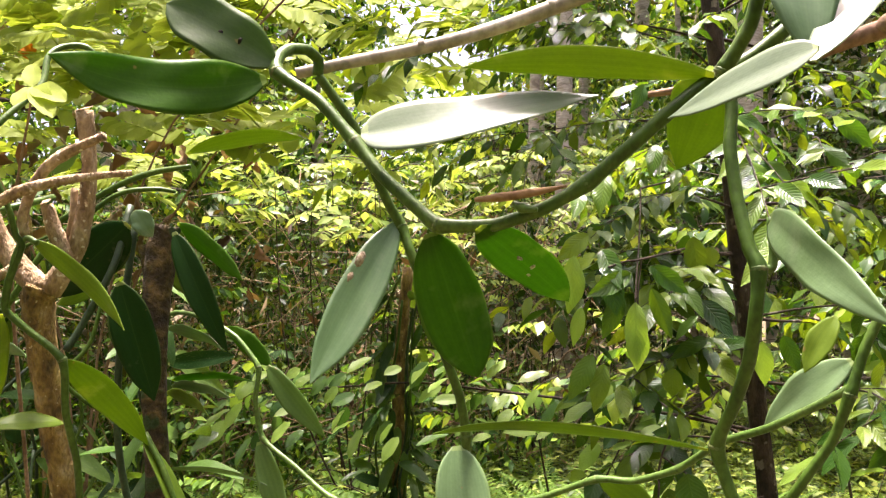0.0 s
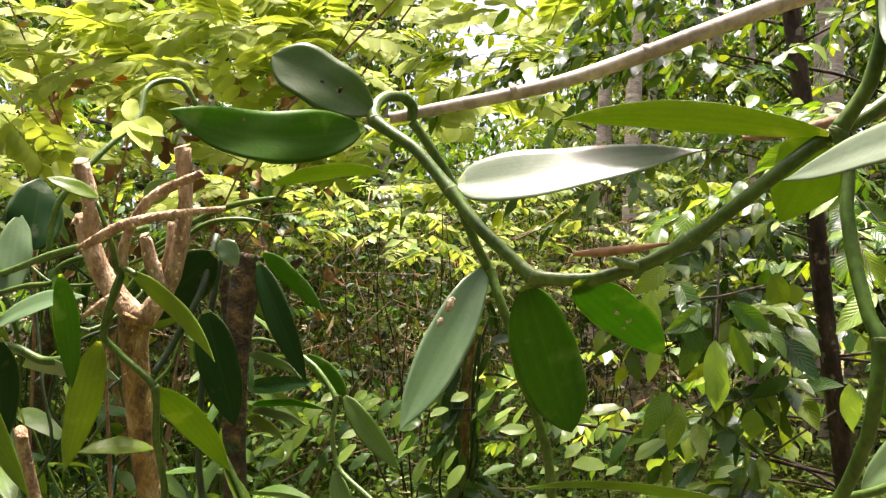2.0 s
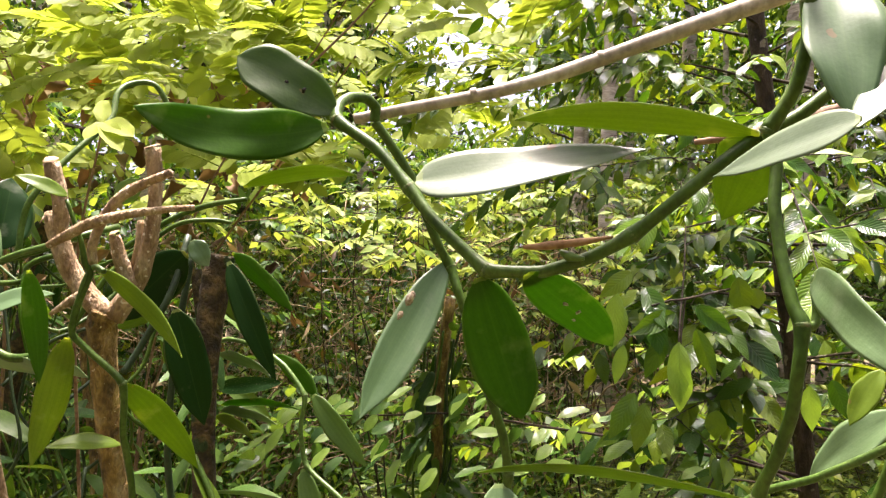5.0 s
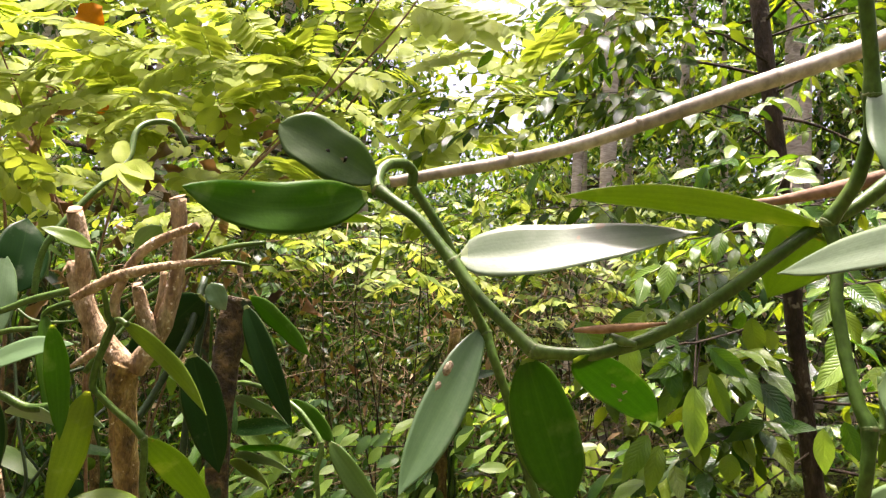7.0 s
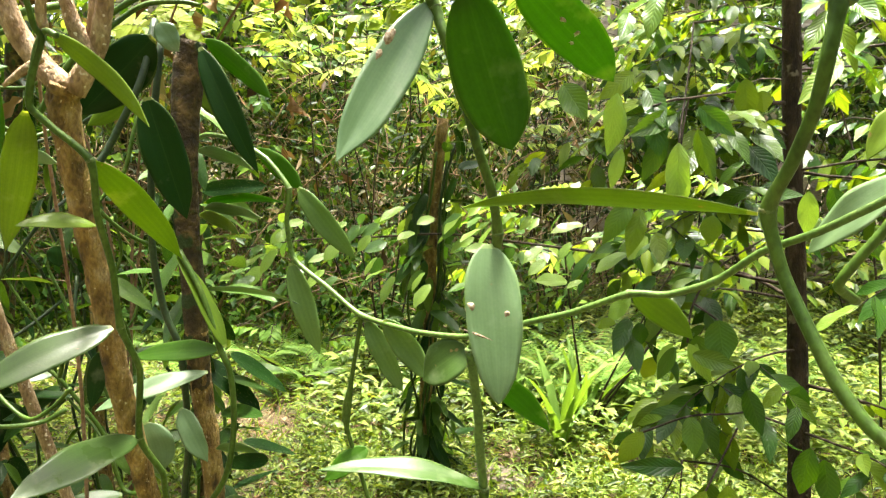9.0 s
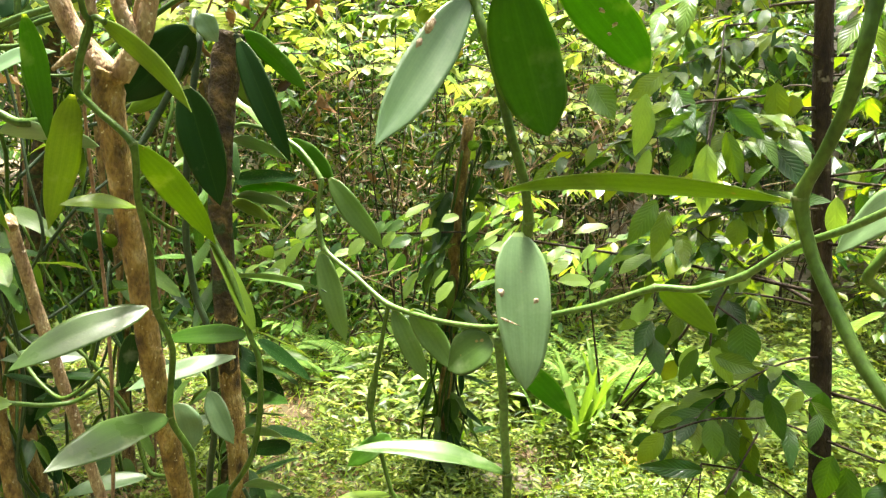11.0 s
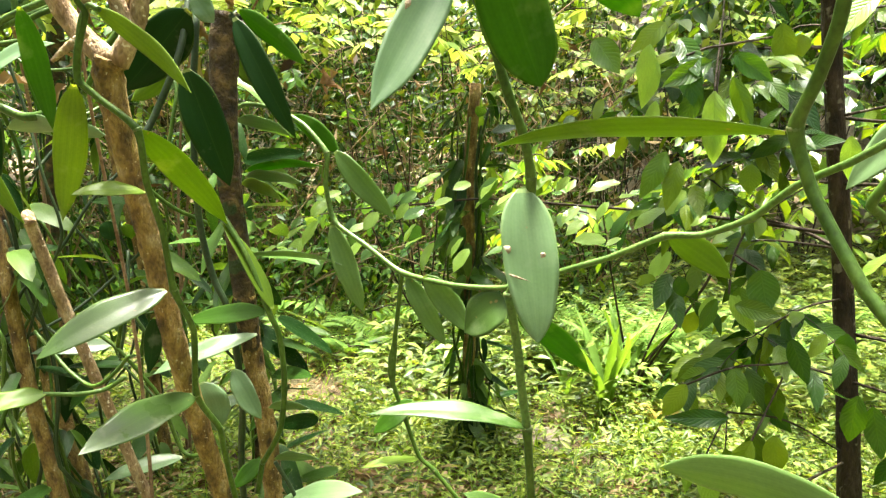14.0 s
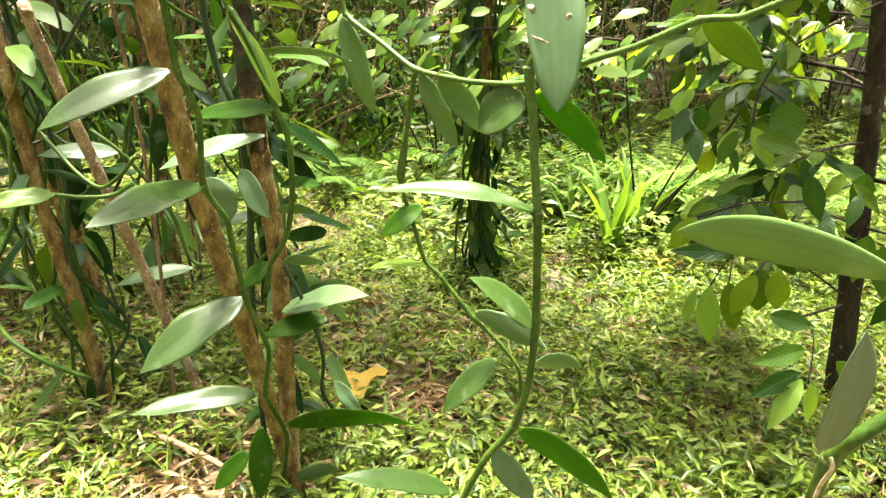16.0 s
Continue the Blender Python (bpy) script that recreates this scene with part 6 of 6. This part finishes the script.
def fern(x, y, size, n, seed, label="green fern with arching fronds", mat=None, up=0.9):
    r = np.random.RandomState(seed)
    z = ground_z(x, y)
    ob = thing("fern", (x, y, z), label, "fern", "ferns")
    for k in range(n):
        a = 2 * math.pi * k / n + r.uniform(-0.3, 0.3)
        L = size * r.uniform(0.7, 1.1)
        pts = np.array([(x + math.cos(a) * L * s * 0.75, y + math.sin(a) * L * s * 0.75, z - 0.01 + L * (up * s - 0.55 * s * s)) for s in (0, 0.2, 0.4, 0.6, 0.8, 1)])
        c, _ = spline(pts, [1] * 6, 5)
        tan = unit(np.gradient(c, axis=0))
        base, along, nrm, ln = [], [], [], []
        for i in range(4, len(c)):
            s = i / (len(c) - 1)
            side = unit(np.cross(tan[i], (0, 0, 1)))
            for q in (-1, 1):
                base.append(c[i])
                along.append(side * q + tan[i] * 0.35 + (0, 0, -0.12))
                nrm.append((0, 0, 1))
                ln.append(0.26 * L * (1 - s) ** 0.7 * min(1, s * 3) + 0.006)
        ln = np.array(ln)
        frond = leaf_mass("frond", ob, mat or FERN, np.array(base), np.array(along), np.array(nrm), ln, np.full(len(ln), L * 0.032), FERNLET, "", "")
        tube("midrib", frond, pts, [0.0025, 0.002, 0.002, 0.0016, 0.0012, 0.0006], FERN, 5, 3)


for k, (x, y, s) in enumerate(((-1.12, 4.2, 0.52), (-1.45, 4.5, 0.55), (-0.85, 4.4, 0.52), (-1.7, 4.0, 0.35), (-0.55, 4.1, 0.38), (0.2, 4.2, 0.5), (0.75, 4.0, 0.45), (-2.2, 4.6, 0.45), (1.1, 4.6, 0.45), (-0.2, 4.9, 0.4), (0.85, 4.4, 0.5), (0.3, 4.7, 0.5), (1.5, 4.2, 0.45), (1.9, 4.7, 0.5), (-0.3, 4.3, 0.36), (0.48, 3.95, 0.6), (0.66, 4.2, 0.66), (0.2, 3.95, 0.5), (0.95, 3.9, 0.5))):
    fern(x, y, s, 9, 40 + k, up=1.3 if x > 0 else 0.9)
fern(0.62, 3.35, 0.17, 9, 60, "small yellowing fern in the herbs", YELLOW, 1.5)


def blade_plant(x, y, size, n, seed):
    r = np.random.RandomState(seed)
    z = ground_z(x, y)
    ob = thing("broad_grass", (x, y, z), "clump of broad bright green pleated blades", "plant", "broad grasses")
    for k in range(n):
        a = 2 * math.pi * k / n + r.uniform(-0.4, 0.4)
        L = size * r.uniform(0.6, 1.1)
        lean = r.uniform(0.05, 0.45)
        me = shape_mesh("blade", blade(4, 12, 0.5, 0.75, 0.5, r.uniform(0.15, 0.6), 0.3, 0.1), FERN)
        b = part_mesh("blade", me, ob)
        d = (math.cos(a) * lean, math.sin(a) * lean, 1)
        b.matrix_basis = leaf_matrix((x, y, z - 0.01), d, (-math.cos(a), -math.sin(a), 0.3), L, L * 0.085)


blade_plant(0.38, 3.4, 0.52, 8, 1)
blade_plant(0.5, 3.7, 0.6, 9, 2)
blade_plant(0.2, 3.6, 0.4, 4, 3)

# ---- stone, root clump and fallen yellow leaf ----
bm = bmesh.new()
bmesh.ops.create_icosphere(bm, subdivisions=3, radius=1)
for v in bm.verts:
    k = 1 + 0.22 * noise.noise(v.co * 1.7)
    v.co = Vector((v.co.x * 0.17 * k, v.co.y * 0.13 * k, max(v.co.z, -0.4) * 0.065 * k))
me = bpy.data.meshes.new("stone")
bm.to_mesh(me)
bm.free()
me.materials.append(STONE)
me.polygons.foreach_set("use_smooth", np.ones(len(me.polygons), dtype=bool))
stone = new("stone", me)
stone.location = (0.06, 3.12, ground_z(0.06, 3.12) + 0.015)
tagged(stone, "pale flat stone lying at a post", "stone")
clump = thing("root_clump", (-0.26, 2.02, ground_z(-0.26, 2.02)), "brown fibrous root clump on the soil", "roots")
pieces = []
rng = np.random.RandomState(31)
for k in range(130):
    a, q = rng.uniform(0, 6.28), rng.uniform(0.05, 0.16)
    x, y = -0.26 + rng.normal() * 0.03, 2.02 + rng.normal() * 0.03
    z = ground_z(x, y)
    pieces.append(tube_data([(x, y, z + 0.07 * rng.uniform(0.2, 1)), (x + 0.5 * q * math.cos(a), y + 0.5 * q * math.sin(a), z + 0.05 * rng.uniform(0.3, 1.2)), (x + q * math.cos(a), y + q * math.sin(a), z)], [0.004, 0.003, 0.0015], 5, 3))
v, f = join_data(pieces)
part_mesh("fibre", mesh_of("fibre", v, f, [HUSK]), clump, "", "stuff")
for name, base, tip, w, mat, label in (("fallen_leaf", (-0.5, 1.85, 0.07), (-0.37, 1.96, 0.15), 0.11, YELLOW, "large yellow dry leaf fallen on the herbs"), ("hanging_leaf", (-1.803, 2.900, 2.475), (-1.767, 2.880, 2.368), 0.07, ORANGE, "withered orange leaf hanging in the shrub"), ("hanging_leaf", (-1.745, 2.700, 2.783), (-1.740, 2.680, 2.643), 0.12, ORANGE, "large withered orange leaf hanging in the shrub")):
    me = shape_mesh(name, blade(6, 8, 0.45, 0.5, 0.5, 0.12, 0.6), mat)
    ob = new(name, me)
    d = np.array(tip) - np.array(base)
    ob.matrix_basis = leaf_matrix(base, d, (0.1, -1, 0.6) if mat is ORANGE else (0, 0, 1), float(np.linalg.norm(d)), w)
    tagged(ob, label, "leaf")

for k, (x, y, a) in enumerate(((-1.62, 2.42, 0.5), (-1.55, 2.5, 0.8), (-1.7, 2.5, 0.65), (-1.5, 2.38, 0.35), (-1.6, 2.56, 1.0), (-0.9, 1.6, -0.4))):
    ob = thing("fallen_branch", (x, y, ground_z(x, y)), "dry pale brown branch lying on the litter", "branch", "fallen branches")
    q = 0.22 + 0.03 * (k % 3)
    ends = [(x + q * s * math.cos(a), y + q * s * math.sin(a), ground_z(x, y) + 0.012 + 0.012 * k + 0.015 * (s > 0)) for s in (-1, -0.3, 0.4, 1)]
    tube("limb", ob, ends, [0.011, 0.01, 0.009, 0.006], TWIGS, 8, 5, (), 0.1)

# ---- thicket and bushes behind ----
rng = np.random.RandomState(77)
brush = thing("thicket", (-1.0, 5.6, 0.0), "brown thicket of thin dry stems and small leaves", "thicket", "", "stuff")
pieces = []
for k in range(210):
    x, y = rng.uniform(-4.5, 0.5), rng.uniform(4.9, 7.2)
    h = rng.uniform(0.6, 2.2)
    d = rng.normal(size=2) * 0.9
    z = ground_z(x, y)
    pieces.append(tube_data([(x, y, z - 0.02), (x + d[0] * 0.4, y + d[1] * 0.4, z + h * 0.5), (x + d[0] + rng.normal() * 0.15, y + d[1], z + h * rng.uniform(0.7, 1))], [rng.uniform(0.004, 0.012), 0.005, 0.002], 5, 3))
for k in range(700):
    c = np.array([rng.uniform(-4.5, 0.8), rng.uniform(4.7, 6.6), rng.uniform(0.3, 2.1)])
    d = unit(rng.normal(size=3)) * rng.uniform(0.12, 0.4)
    pieces.append(tube_data([c - d, c + rng.normal(size=3) * 0.04, c + d], [0.004, 0.003, 0.0015], 4, 3))
v, f = join_data(pieces)
part_mesh("stems", mesh_of("stems", v, f, [TWIGS]), brush, "", "stuff")
n = 17000
B = np.stack([rng.uniform(-4.8, 0.5, n), rng.uniform(4.8, 7.4, n), rng.uniform(0.1, 2.2, n)], 1)
L = rng.uniform(0.04, 0.1, n)
leaf_mass("leaves", brush, FOREST_DARK, B, rand_dirs(rng, n, 0.4), rng.normal(size=(n, 3)) * 0.6 + (0, -0.3, 1), L, L * 0.4, SMALL)
n = 11000
B = np.stack([rng.uniform(-4.6, 0.6, n), rng.uniform(4.5, 6.8, n), 0.12 + 0.75 * rng.uniform(size=n) ** 1.8], 1)
L = rng.uniform(0.04, 0.11, n)
leaf_mass("low_leaves", brush, FOREST, B, rand_dirs(rng, n, 0.3), rng.normal(size=(n, 3)) * 0.4 + (0, -0.3, 1), L, L * 0.4, SMALL)
n = 1000
B = np.stack([rng.uniform(-4.8, 1.2, n), rng.uniform(4.8, 6.5, n), rng.uniform(0.1, 2.0, n)], 1)
L = rng.uniform(0.06, 0.16, n)
leaf_mass("dead_leaves", brush, DRY, B, rand_dirs(rng, n, 1.2), rng.normal(size=(n, 3)), L, L * 0.3, SMALL)


def bush(x, y, w, d, z0, z1, leaves, size, mat, seed, label, stems=6, down=0.7, category="bush"):
    """A bush: bent stems from one foot, twigs, and leaves gathered in sprays with gaps between."""
    r = np.random.RandomState(seed)
    zg = ground_z(x, y)
    ob = thing("bush", (x, y, zg), label, category, "bushes")
    pieces, ends = [], []
    for k in range(stems):
        e = np.array([x + r.uniform(-w, w) * 0.8, y + r.uniform(-d, d) * 0.8, r.uniform((z0 + z1) / 2, z1)])
        m = np.array([x, y, zg]) * 0.5 + e * 0.5 + r.normal(size=3) * 0.12
        pieces.append(tube_data([(x + r.normal() * 0.03, y, zg - 0.05), m, e], [0.007, 0.005, 0.0025], 6, 6))
    sprays = max(12, leaves // 14)
    B, A, N = [], [], []
    for k in range(sprays):
        c = np.array([x + r.uniform(-w, w), y + r.uniform(-d, d), r.uniform(z0, z1)])
        t = unit(r.normal(size=3) * (1, 1, 0.3))
        q = size * 3.2
        pieces.append(tube_data([c - t * q * 0.5, c + (0, 0, 0.02), c + t * q * 0.5 - (0, 0, 0.06)], [0.004, 0.003, 0.0015], 4, 3))
        for j in range(14):
            s = (j + 0.5) / 14 - 0.5
            side = unit(np.cross(t, (0, 0, 1))) * (1 if j % 2 else -1)
            B.append(c + t * q * s)
            A.append(t * 0.5 + side * r.uniform(0.4, 1) + (0, 0, -down * r.uniform(0.2, 1.2)))
            N.append((r.normal() * 0.4, r.normal() * 0.4 - 0.3, 1))
    v, f = join_data(pieces)
    part_mesh("branch", mesh_of("branch", v, f, [BARK_BLACK]), ob, "", "stuff")
    L = size * r.uniform(0.7, 1.2, len(B))
    leaf_mass("foliage", ob, mat, np.array(B), np.array(A), np.array(N), L, L * r.uniform(0.42, 0.58, len(L)), SMALL)
    return ob


bush(-0.6, 4.4, 0.9, 0.5, 1.75, 2.25, 700, 0.1, BUSH_YELLOW, 1, "yellow-green bush with oval leaves", 6, 0.35)
bush(0.5, 5.4, 0.9, 0.6, 1.5, 2.5, 1000, 0.1, BUSH_YELLOW, 2, "green bush with oval leaves", 6, 0.35)
bush(0.55, 3.75, 0.75, 0.4, 0.85, 1.4, 330, 0.1, BUSH, 15, "leafy green bush behind the small tree", 4)
bush(1.1, 6.2, 1.0, 0.6, 1.0, 2.0, 600, 0.11, FOREST_DARK, 3, "leafy green bush behind the small tree")
bush(1.9, 3.5, 0.9, 0.6, 1.0, 2.2, 800, 0.12, COFFEE_MANY, 4, "dark green bush with glossy leaves", 2)
bush(1.9, 7.6, 1.6, 0.8, 0.05, 2.8, 2000, 0.11, FOREST_DARK, 5, "leafy green bush with oval leaves")
bush(3.9, 7.2, 1.3, 0.8, 0.05, 2.4, 1700, 0.11, BUSH, 13, "leafy green bush across the clearing")
bush(2.9, 5.6, 0.8, 0.5, 0.05, 1.1, 800, 0.09, BUSH, 14, "low leafy green bush across the clearing")
bush(-0.3, 6.6, 1.6, 0.8, 1.2, 3.0, 1500, 0.1, BUSH, 6, "yellow-green bush at the wood's edge")
bush(-2.6, 5.6, 1.5, 0.8, 0.4, 3.0, 1800, 0.1, FOREST, 7, "leafy bush at the wood's edge")
bush(-4.0, 4.2, 1.2, 1.2, 0.3, 3.2, 1800, 0.11, FOREST, 8, "leafy green bush with oval leaves")
bush(3.4, 4.2, 1.0, 1.2, 0.3, 3.0, 1600, 0.12, BUSH, 9, "leafy green bush with oval leaves")
bush(0.7, 7.0, 1.1, 0.5, 1.6, 3.3, 1500, 0.085, BUSH, 16, "fine-leaved yellow-green bush in the wood behind", 7)
bush(2.3, 6.6, 1.1, 0.5, 1.5, 3.6, 1500, 0.09, FOREST, 17, "fine-leaved green bush in the wood behind", 7)
bush(3.4, 6.0, 0.8, 0.5, 1.8, 3.6, 1000, 0.09, FOREST_DARK, 18, "dark leafy bush in the wood behind", 6)
bush(-1.4, 6.2, 1.0, 0.5, 1.9, 3.4, 1500, 0.075, FOREST, 19, "fine-leaved green bush in the wood behind", 7)
bush(-0.9, 4.3, 0.6, 0.4, 0.05, 0.4, 260, 0.08, FERN, 10, "low green plants before the thicket", 4)

# ---- the wood ----


def tree(x, y, height, radius, crown, leaves, size, mat, seed, label, bark=None, low=0.35):
    r = np.random.RandomState(seed)
    zg = ground_z(x, y)
    ob = thing("tree", (x, y, zg), label, "tree", "wood")
    lean = r.normal(size=2) * 0.02 * height
    pts = [(x + lean[0] * s, y + lean[1] * s, zg - 0.1 + height * s) for s in (0, 0.2, 0.4, 0.6, 0.8, 1)]
    tube("trunk", ob, pts, [radius * (1.15 - 0.9 * s) for s in (0, 0.2, 0.4, 0.6, 0.8, 1)], bark or BARK_FAR, 10, 5, (), 0.05)
    pieces, B, A, N = [], [], [], []
    limbs_n = 16
    for k in range(limbs_n):
        s = low + (1 - low) * k / limbs_n
        c = np.array(pts[0]) * (1 - s) + np.array(pts[-1]) * s
        a = k * 2.4 + r.uniform(-0.4, 0.4)
        reach = crown * r.uniform(0.6, 1.1) * (1 - 0.5 * max(0, s - 0.6))
        e = c + np.array([math.cos(a) * reach, math.sin(a) * reach, reach * r.uniform(-0.1, 0.5)])
        pieces.append(tube_data([c, c * 0.5 + e * 0.5 + (0, 0, 0.1), e], [radius * 0.35, radius * 0.2, radius * 0.06], 6, 4))
        per = leaves // limbs_n
        clumps = 9
        for j in range(clumps):
            q = c + (e - c) * r.uniform(0.3, 1.05) + r.normal(size=3) * crown * 0.16
            m = per // clumps
            B.append(q + r.normal(size=(m, 3)) * (crown * 0.13, crown * 0.13, crown * 0.09))
    v, f = join_data(pieces)
    part_mesh("limb", mesh_of("limb", v, f, [BARK_B]), ob, "", "stuff")
    B = np.vstack(B)
    n = len(B)
    L = size * r.uniform(0.7, 1.25, n)
    leaf_mass("crown", ob, mat, B, rand_dirs(r, n, 0.7), r.normal(size=(n, 3)) * 0.5 + (0, 0, 1), L, L * 0.45, TINY)
    return ob


rng = np.random.RandomState(123)
spots = [(0.4, 12.2, 4.0), (-3.4, 12.5, 9), (5.6, 11, 8), (-6.5, 9, 9), (-4.2, 8.6, 8), (-3.7, 10.5, 10), (-1.9, 9.2, 3.8), (1.6, 11.5, 6.5), (3.8, 12.5, 7), (6.4, 8.4, 7), (6.5, 9.5, 9), (5.2, 12, 10), (-0.8, 13, 4.6), (-5.0, 13, 12), (2.2, 14.5, 8.5), (8.5, 13, 11), (-8.5, 12, 11), (-3.6, 6.8, 6), (-6.0, 5.4, 7), (6.0, 4.5, 7)]
for k, (x, y, h) in enumerate(spots):
    tree(x, y, h, 0.1 + 0.01 * h, 1.5 + 0.08 * h, 3600, 0.16, (FOREST, FOREST_DARK, BUSH)[k % 3], 200 + k, "broadleaf forest tree with dense green crown", None, 0.12)
first = tree(0, 30, 12, 0.22, 3.2, 1700, 0.4, FOREST, 300, "tall forest tree in the wood behind", None, 0.1)
for k in range(60):
    a = 2 * math.pi * k / 60 + rng.uniform(-0.05, 0.05)
    q = rng.uniform(17, 26)
    x, y = q * math.sin(a), 2 + q * math.cos(a)
    h = rng.uniform(0.7, 1.2)
    if a < 0.03 or abs(a - 2 * math.pi) < 0.13:
        h = 0.5
    if math.cos(a) < 0:
        h *= 0.7
    t = copy_thing(first, Matrix.Translation((x, y, ground_z(x, y))) @ Matrix.Rotation(rng.uniform(0, 6.28), 4, "Z") @ Matrix.Scale(h, 4))
first.location = (3.0, 24.0, ground_z(3, 24))


def palm(x, y, height, radius, seed):
    r = np.random.RandomState(seed)
    zg = ground_z(x, y)
    ob = thing("palm", (x, y, zg), "tall palm with pale ringed grey trunk", "palm", "palms")
    lean = r.normal(size=2) * 0.012 * height
    pts = [(x + lean[0] * s * s, y + lean[1] * s * s, zg - 0.1 + height * s) for s in np.linspace(0, 1, 7)]
    tube("trunk", ob, pts, [radius * (1.2 - 0.4 * s) for s in np.linspace(0, 1, 7)], BARK_FAR, 14, 10, (), 0.035)
    top = np.array(pts[-1])
    for k in range(13):
        a = 2 * math.pi * k / 13 + r.uniform(-0.2, 0.2)
        L = 2.4 * r.uniform(0.8, 1.1)
        up = r.uniform(0.1, 0.9)
        line = np.array([top + np.array([math.cos(a) * L * s, math.sin(a) * L * s, L * (up * s - (0.5 + up * 0.5) * s * s)]) for s in np.linspace(0, 1, 6)])
        c, _ = spline(line, [1] * 6, 8)
        tan = unit(np.gradient(c, axis=0))
        side = unit(np.cross(tan, (0, 0, 1)))
        i = np.repeat(np.arange(4, len(c)), 2)
        q = np.tile([-1, 1], len(c) - 4)[:, None]
        A = side[i] * q + tan[i] * 0.7 + (0, 0, -0.3)
        frond = leaf_mass("frond", ob, PALM, c[i], A, np.tile((0, 0, 1.0), (len(i), 1)), np.full(len(i), 0.55), np.full(len(i), 0.04), BLADE, "", "")
        tube("midrib", frond, line, [0.02, 0.018, 0.014, 0.01, 0.007, 0.004], PALM, 5, 3)


for k, (x, y, h, m) in enumerate(((1.0, 10.2, 6.0, BUSH), (2.6, 9.0, 6.5, FOREST), (3.9, 9.6, 7.0, FOREST), (-2.4, 10.6, 7.0, FOREST), (4.9, 8.0, 6.0, FOREST_DARK))):
    tree(x, y, h, 0.07, 1.6, 5200, 0.11, m, 250 + k, "slender fine-leaved tree at the wood's edge", None, 0.2)
palm(0.72, 8.8, 12.0, 0.06, 1)
palm(1.05, 8.3, 12.0, 0.085, 2)
palm(3.1, 8.3, 12.0, 0.14, 3)
palm(1.42, 9.4, 12.0, 0.06, 4)
palm(2.4, 10.5, 12.0, 0.1, 5)
palm(5.2, 10.0, 12.0, 0.14, 6)
palm(-3.3, 11.0, 12.0, 0.14, 7)

# ---- unseen bushes added on the other sides, closing the place to cut front light ----
screen = bush(-4.6, -0.5, 1.3, 1.3, 0.1, 3.0, 1500, 0.14, FOREST_DARK, 21, "unseen dark leafy bush added to cut front light")
rng = np.random.RandomState(9)
for x, y in ((-4.0, -3.2), (-1.8, -4.6), (0.8, -4.8), (3.2, -3.6), (4.6, -0.8), (4.9, 1.8), (-4.9, 2.0), (-3.0, -6.5), (2.4, -7.0), (0.0, -8.0), (6.5, -4.0), (-6.8, -3.5)):
    copy_thing(screen, Matrix.Translation((x, y, ground_z(x, y))) @ Matrix.Rotation(rng.uniform(0, 6.28), 4, "Z") @ Matrix.Scale(rng.uniform(0.95, 1.35), 4))
n = 24000
x, y = rng.uniform(-9, 9, n), rng.uniform(-8, 9, n)
keep = ((y < 1.1) | (abs(x) > 1.5 + 0.3 * y)) & (np.array([noise.noise((a * 0.9, b * 0.9, 3)) for a, b in zip(x, y)]) > -0.25)
x, y = x[keep], y[keep]
n = len(x)
B = np.stack([x, y, ground_zs(x, y) + rng.uniform(0.01, 0.14, n)], 1)
t = rng.uniform(0, 6.28, n)
L = rng.uniform(0.05, 0.12, n)
leaf_mass("leaf_cover", herbs, HERB, B, np.stack([np.cos(t), np.sin(t), rng.uniform(-0.2, 0.6, n)], 1), rng.normal(size=(n, 3)) * 0.3 + (0, 0, 1), L, L * rng.uniform(0.25, 0.5, n), SMALL)
n = 7000
x, y = rng.uniform(-7, 7, n), rng.uniform(-7, 5, n)
keep = (y < 0.9) | (abs(x) > 1.8 + 0.3 * y)
x, y = x[keep], y[keep]
n = len(x)
t = rng.uniform(0, 6.28, n)
L = rng.uniform(0.04, 0.1, n)
leaf_mass("dry_leaves", litter, DRY, np.stack([x, y, ground_zs(x, y) + 0.02], 1), np.stack([np.cos(t), np.sin(t), rng.normal(size=n) * 0.15], 1), rng.normal(size=(n, 3)) * 0.25 + (0, 0, 1), L, L * 0.35, SMALL)
# Out-of-view trees, added near the camera to block sky fill from behind it.
for x, y, s in ((-6.5, -1.5, 0.7), (-5.0, -5.5, 0.75), (-1.5, -7.5, 0.8), (2.5, -7.0, 0.8), (5.5, -5.0, 0.75), (7.0, -1.0, 0.7), (7.5, 2.5, 0.65), (-7.5, 2.5, 0.65), (0.5, -10.5, 0.9), (-8.5, -7.5, 0.9), (8.5, -7.5, 0.9)):
    copy_thing(first, Matrix.Translation((x, y, ground_z(x, y))) @ Matrix.Rotation(rng.uniform(0, 6.28), 4, "Z") @ Matrix.Scale(s, 4))
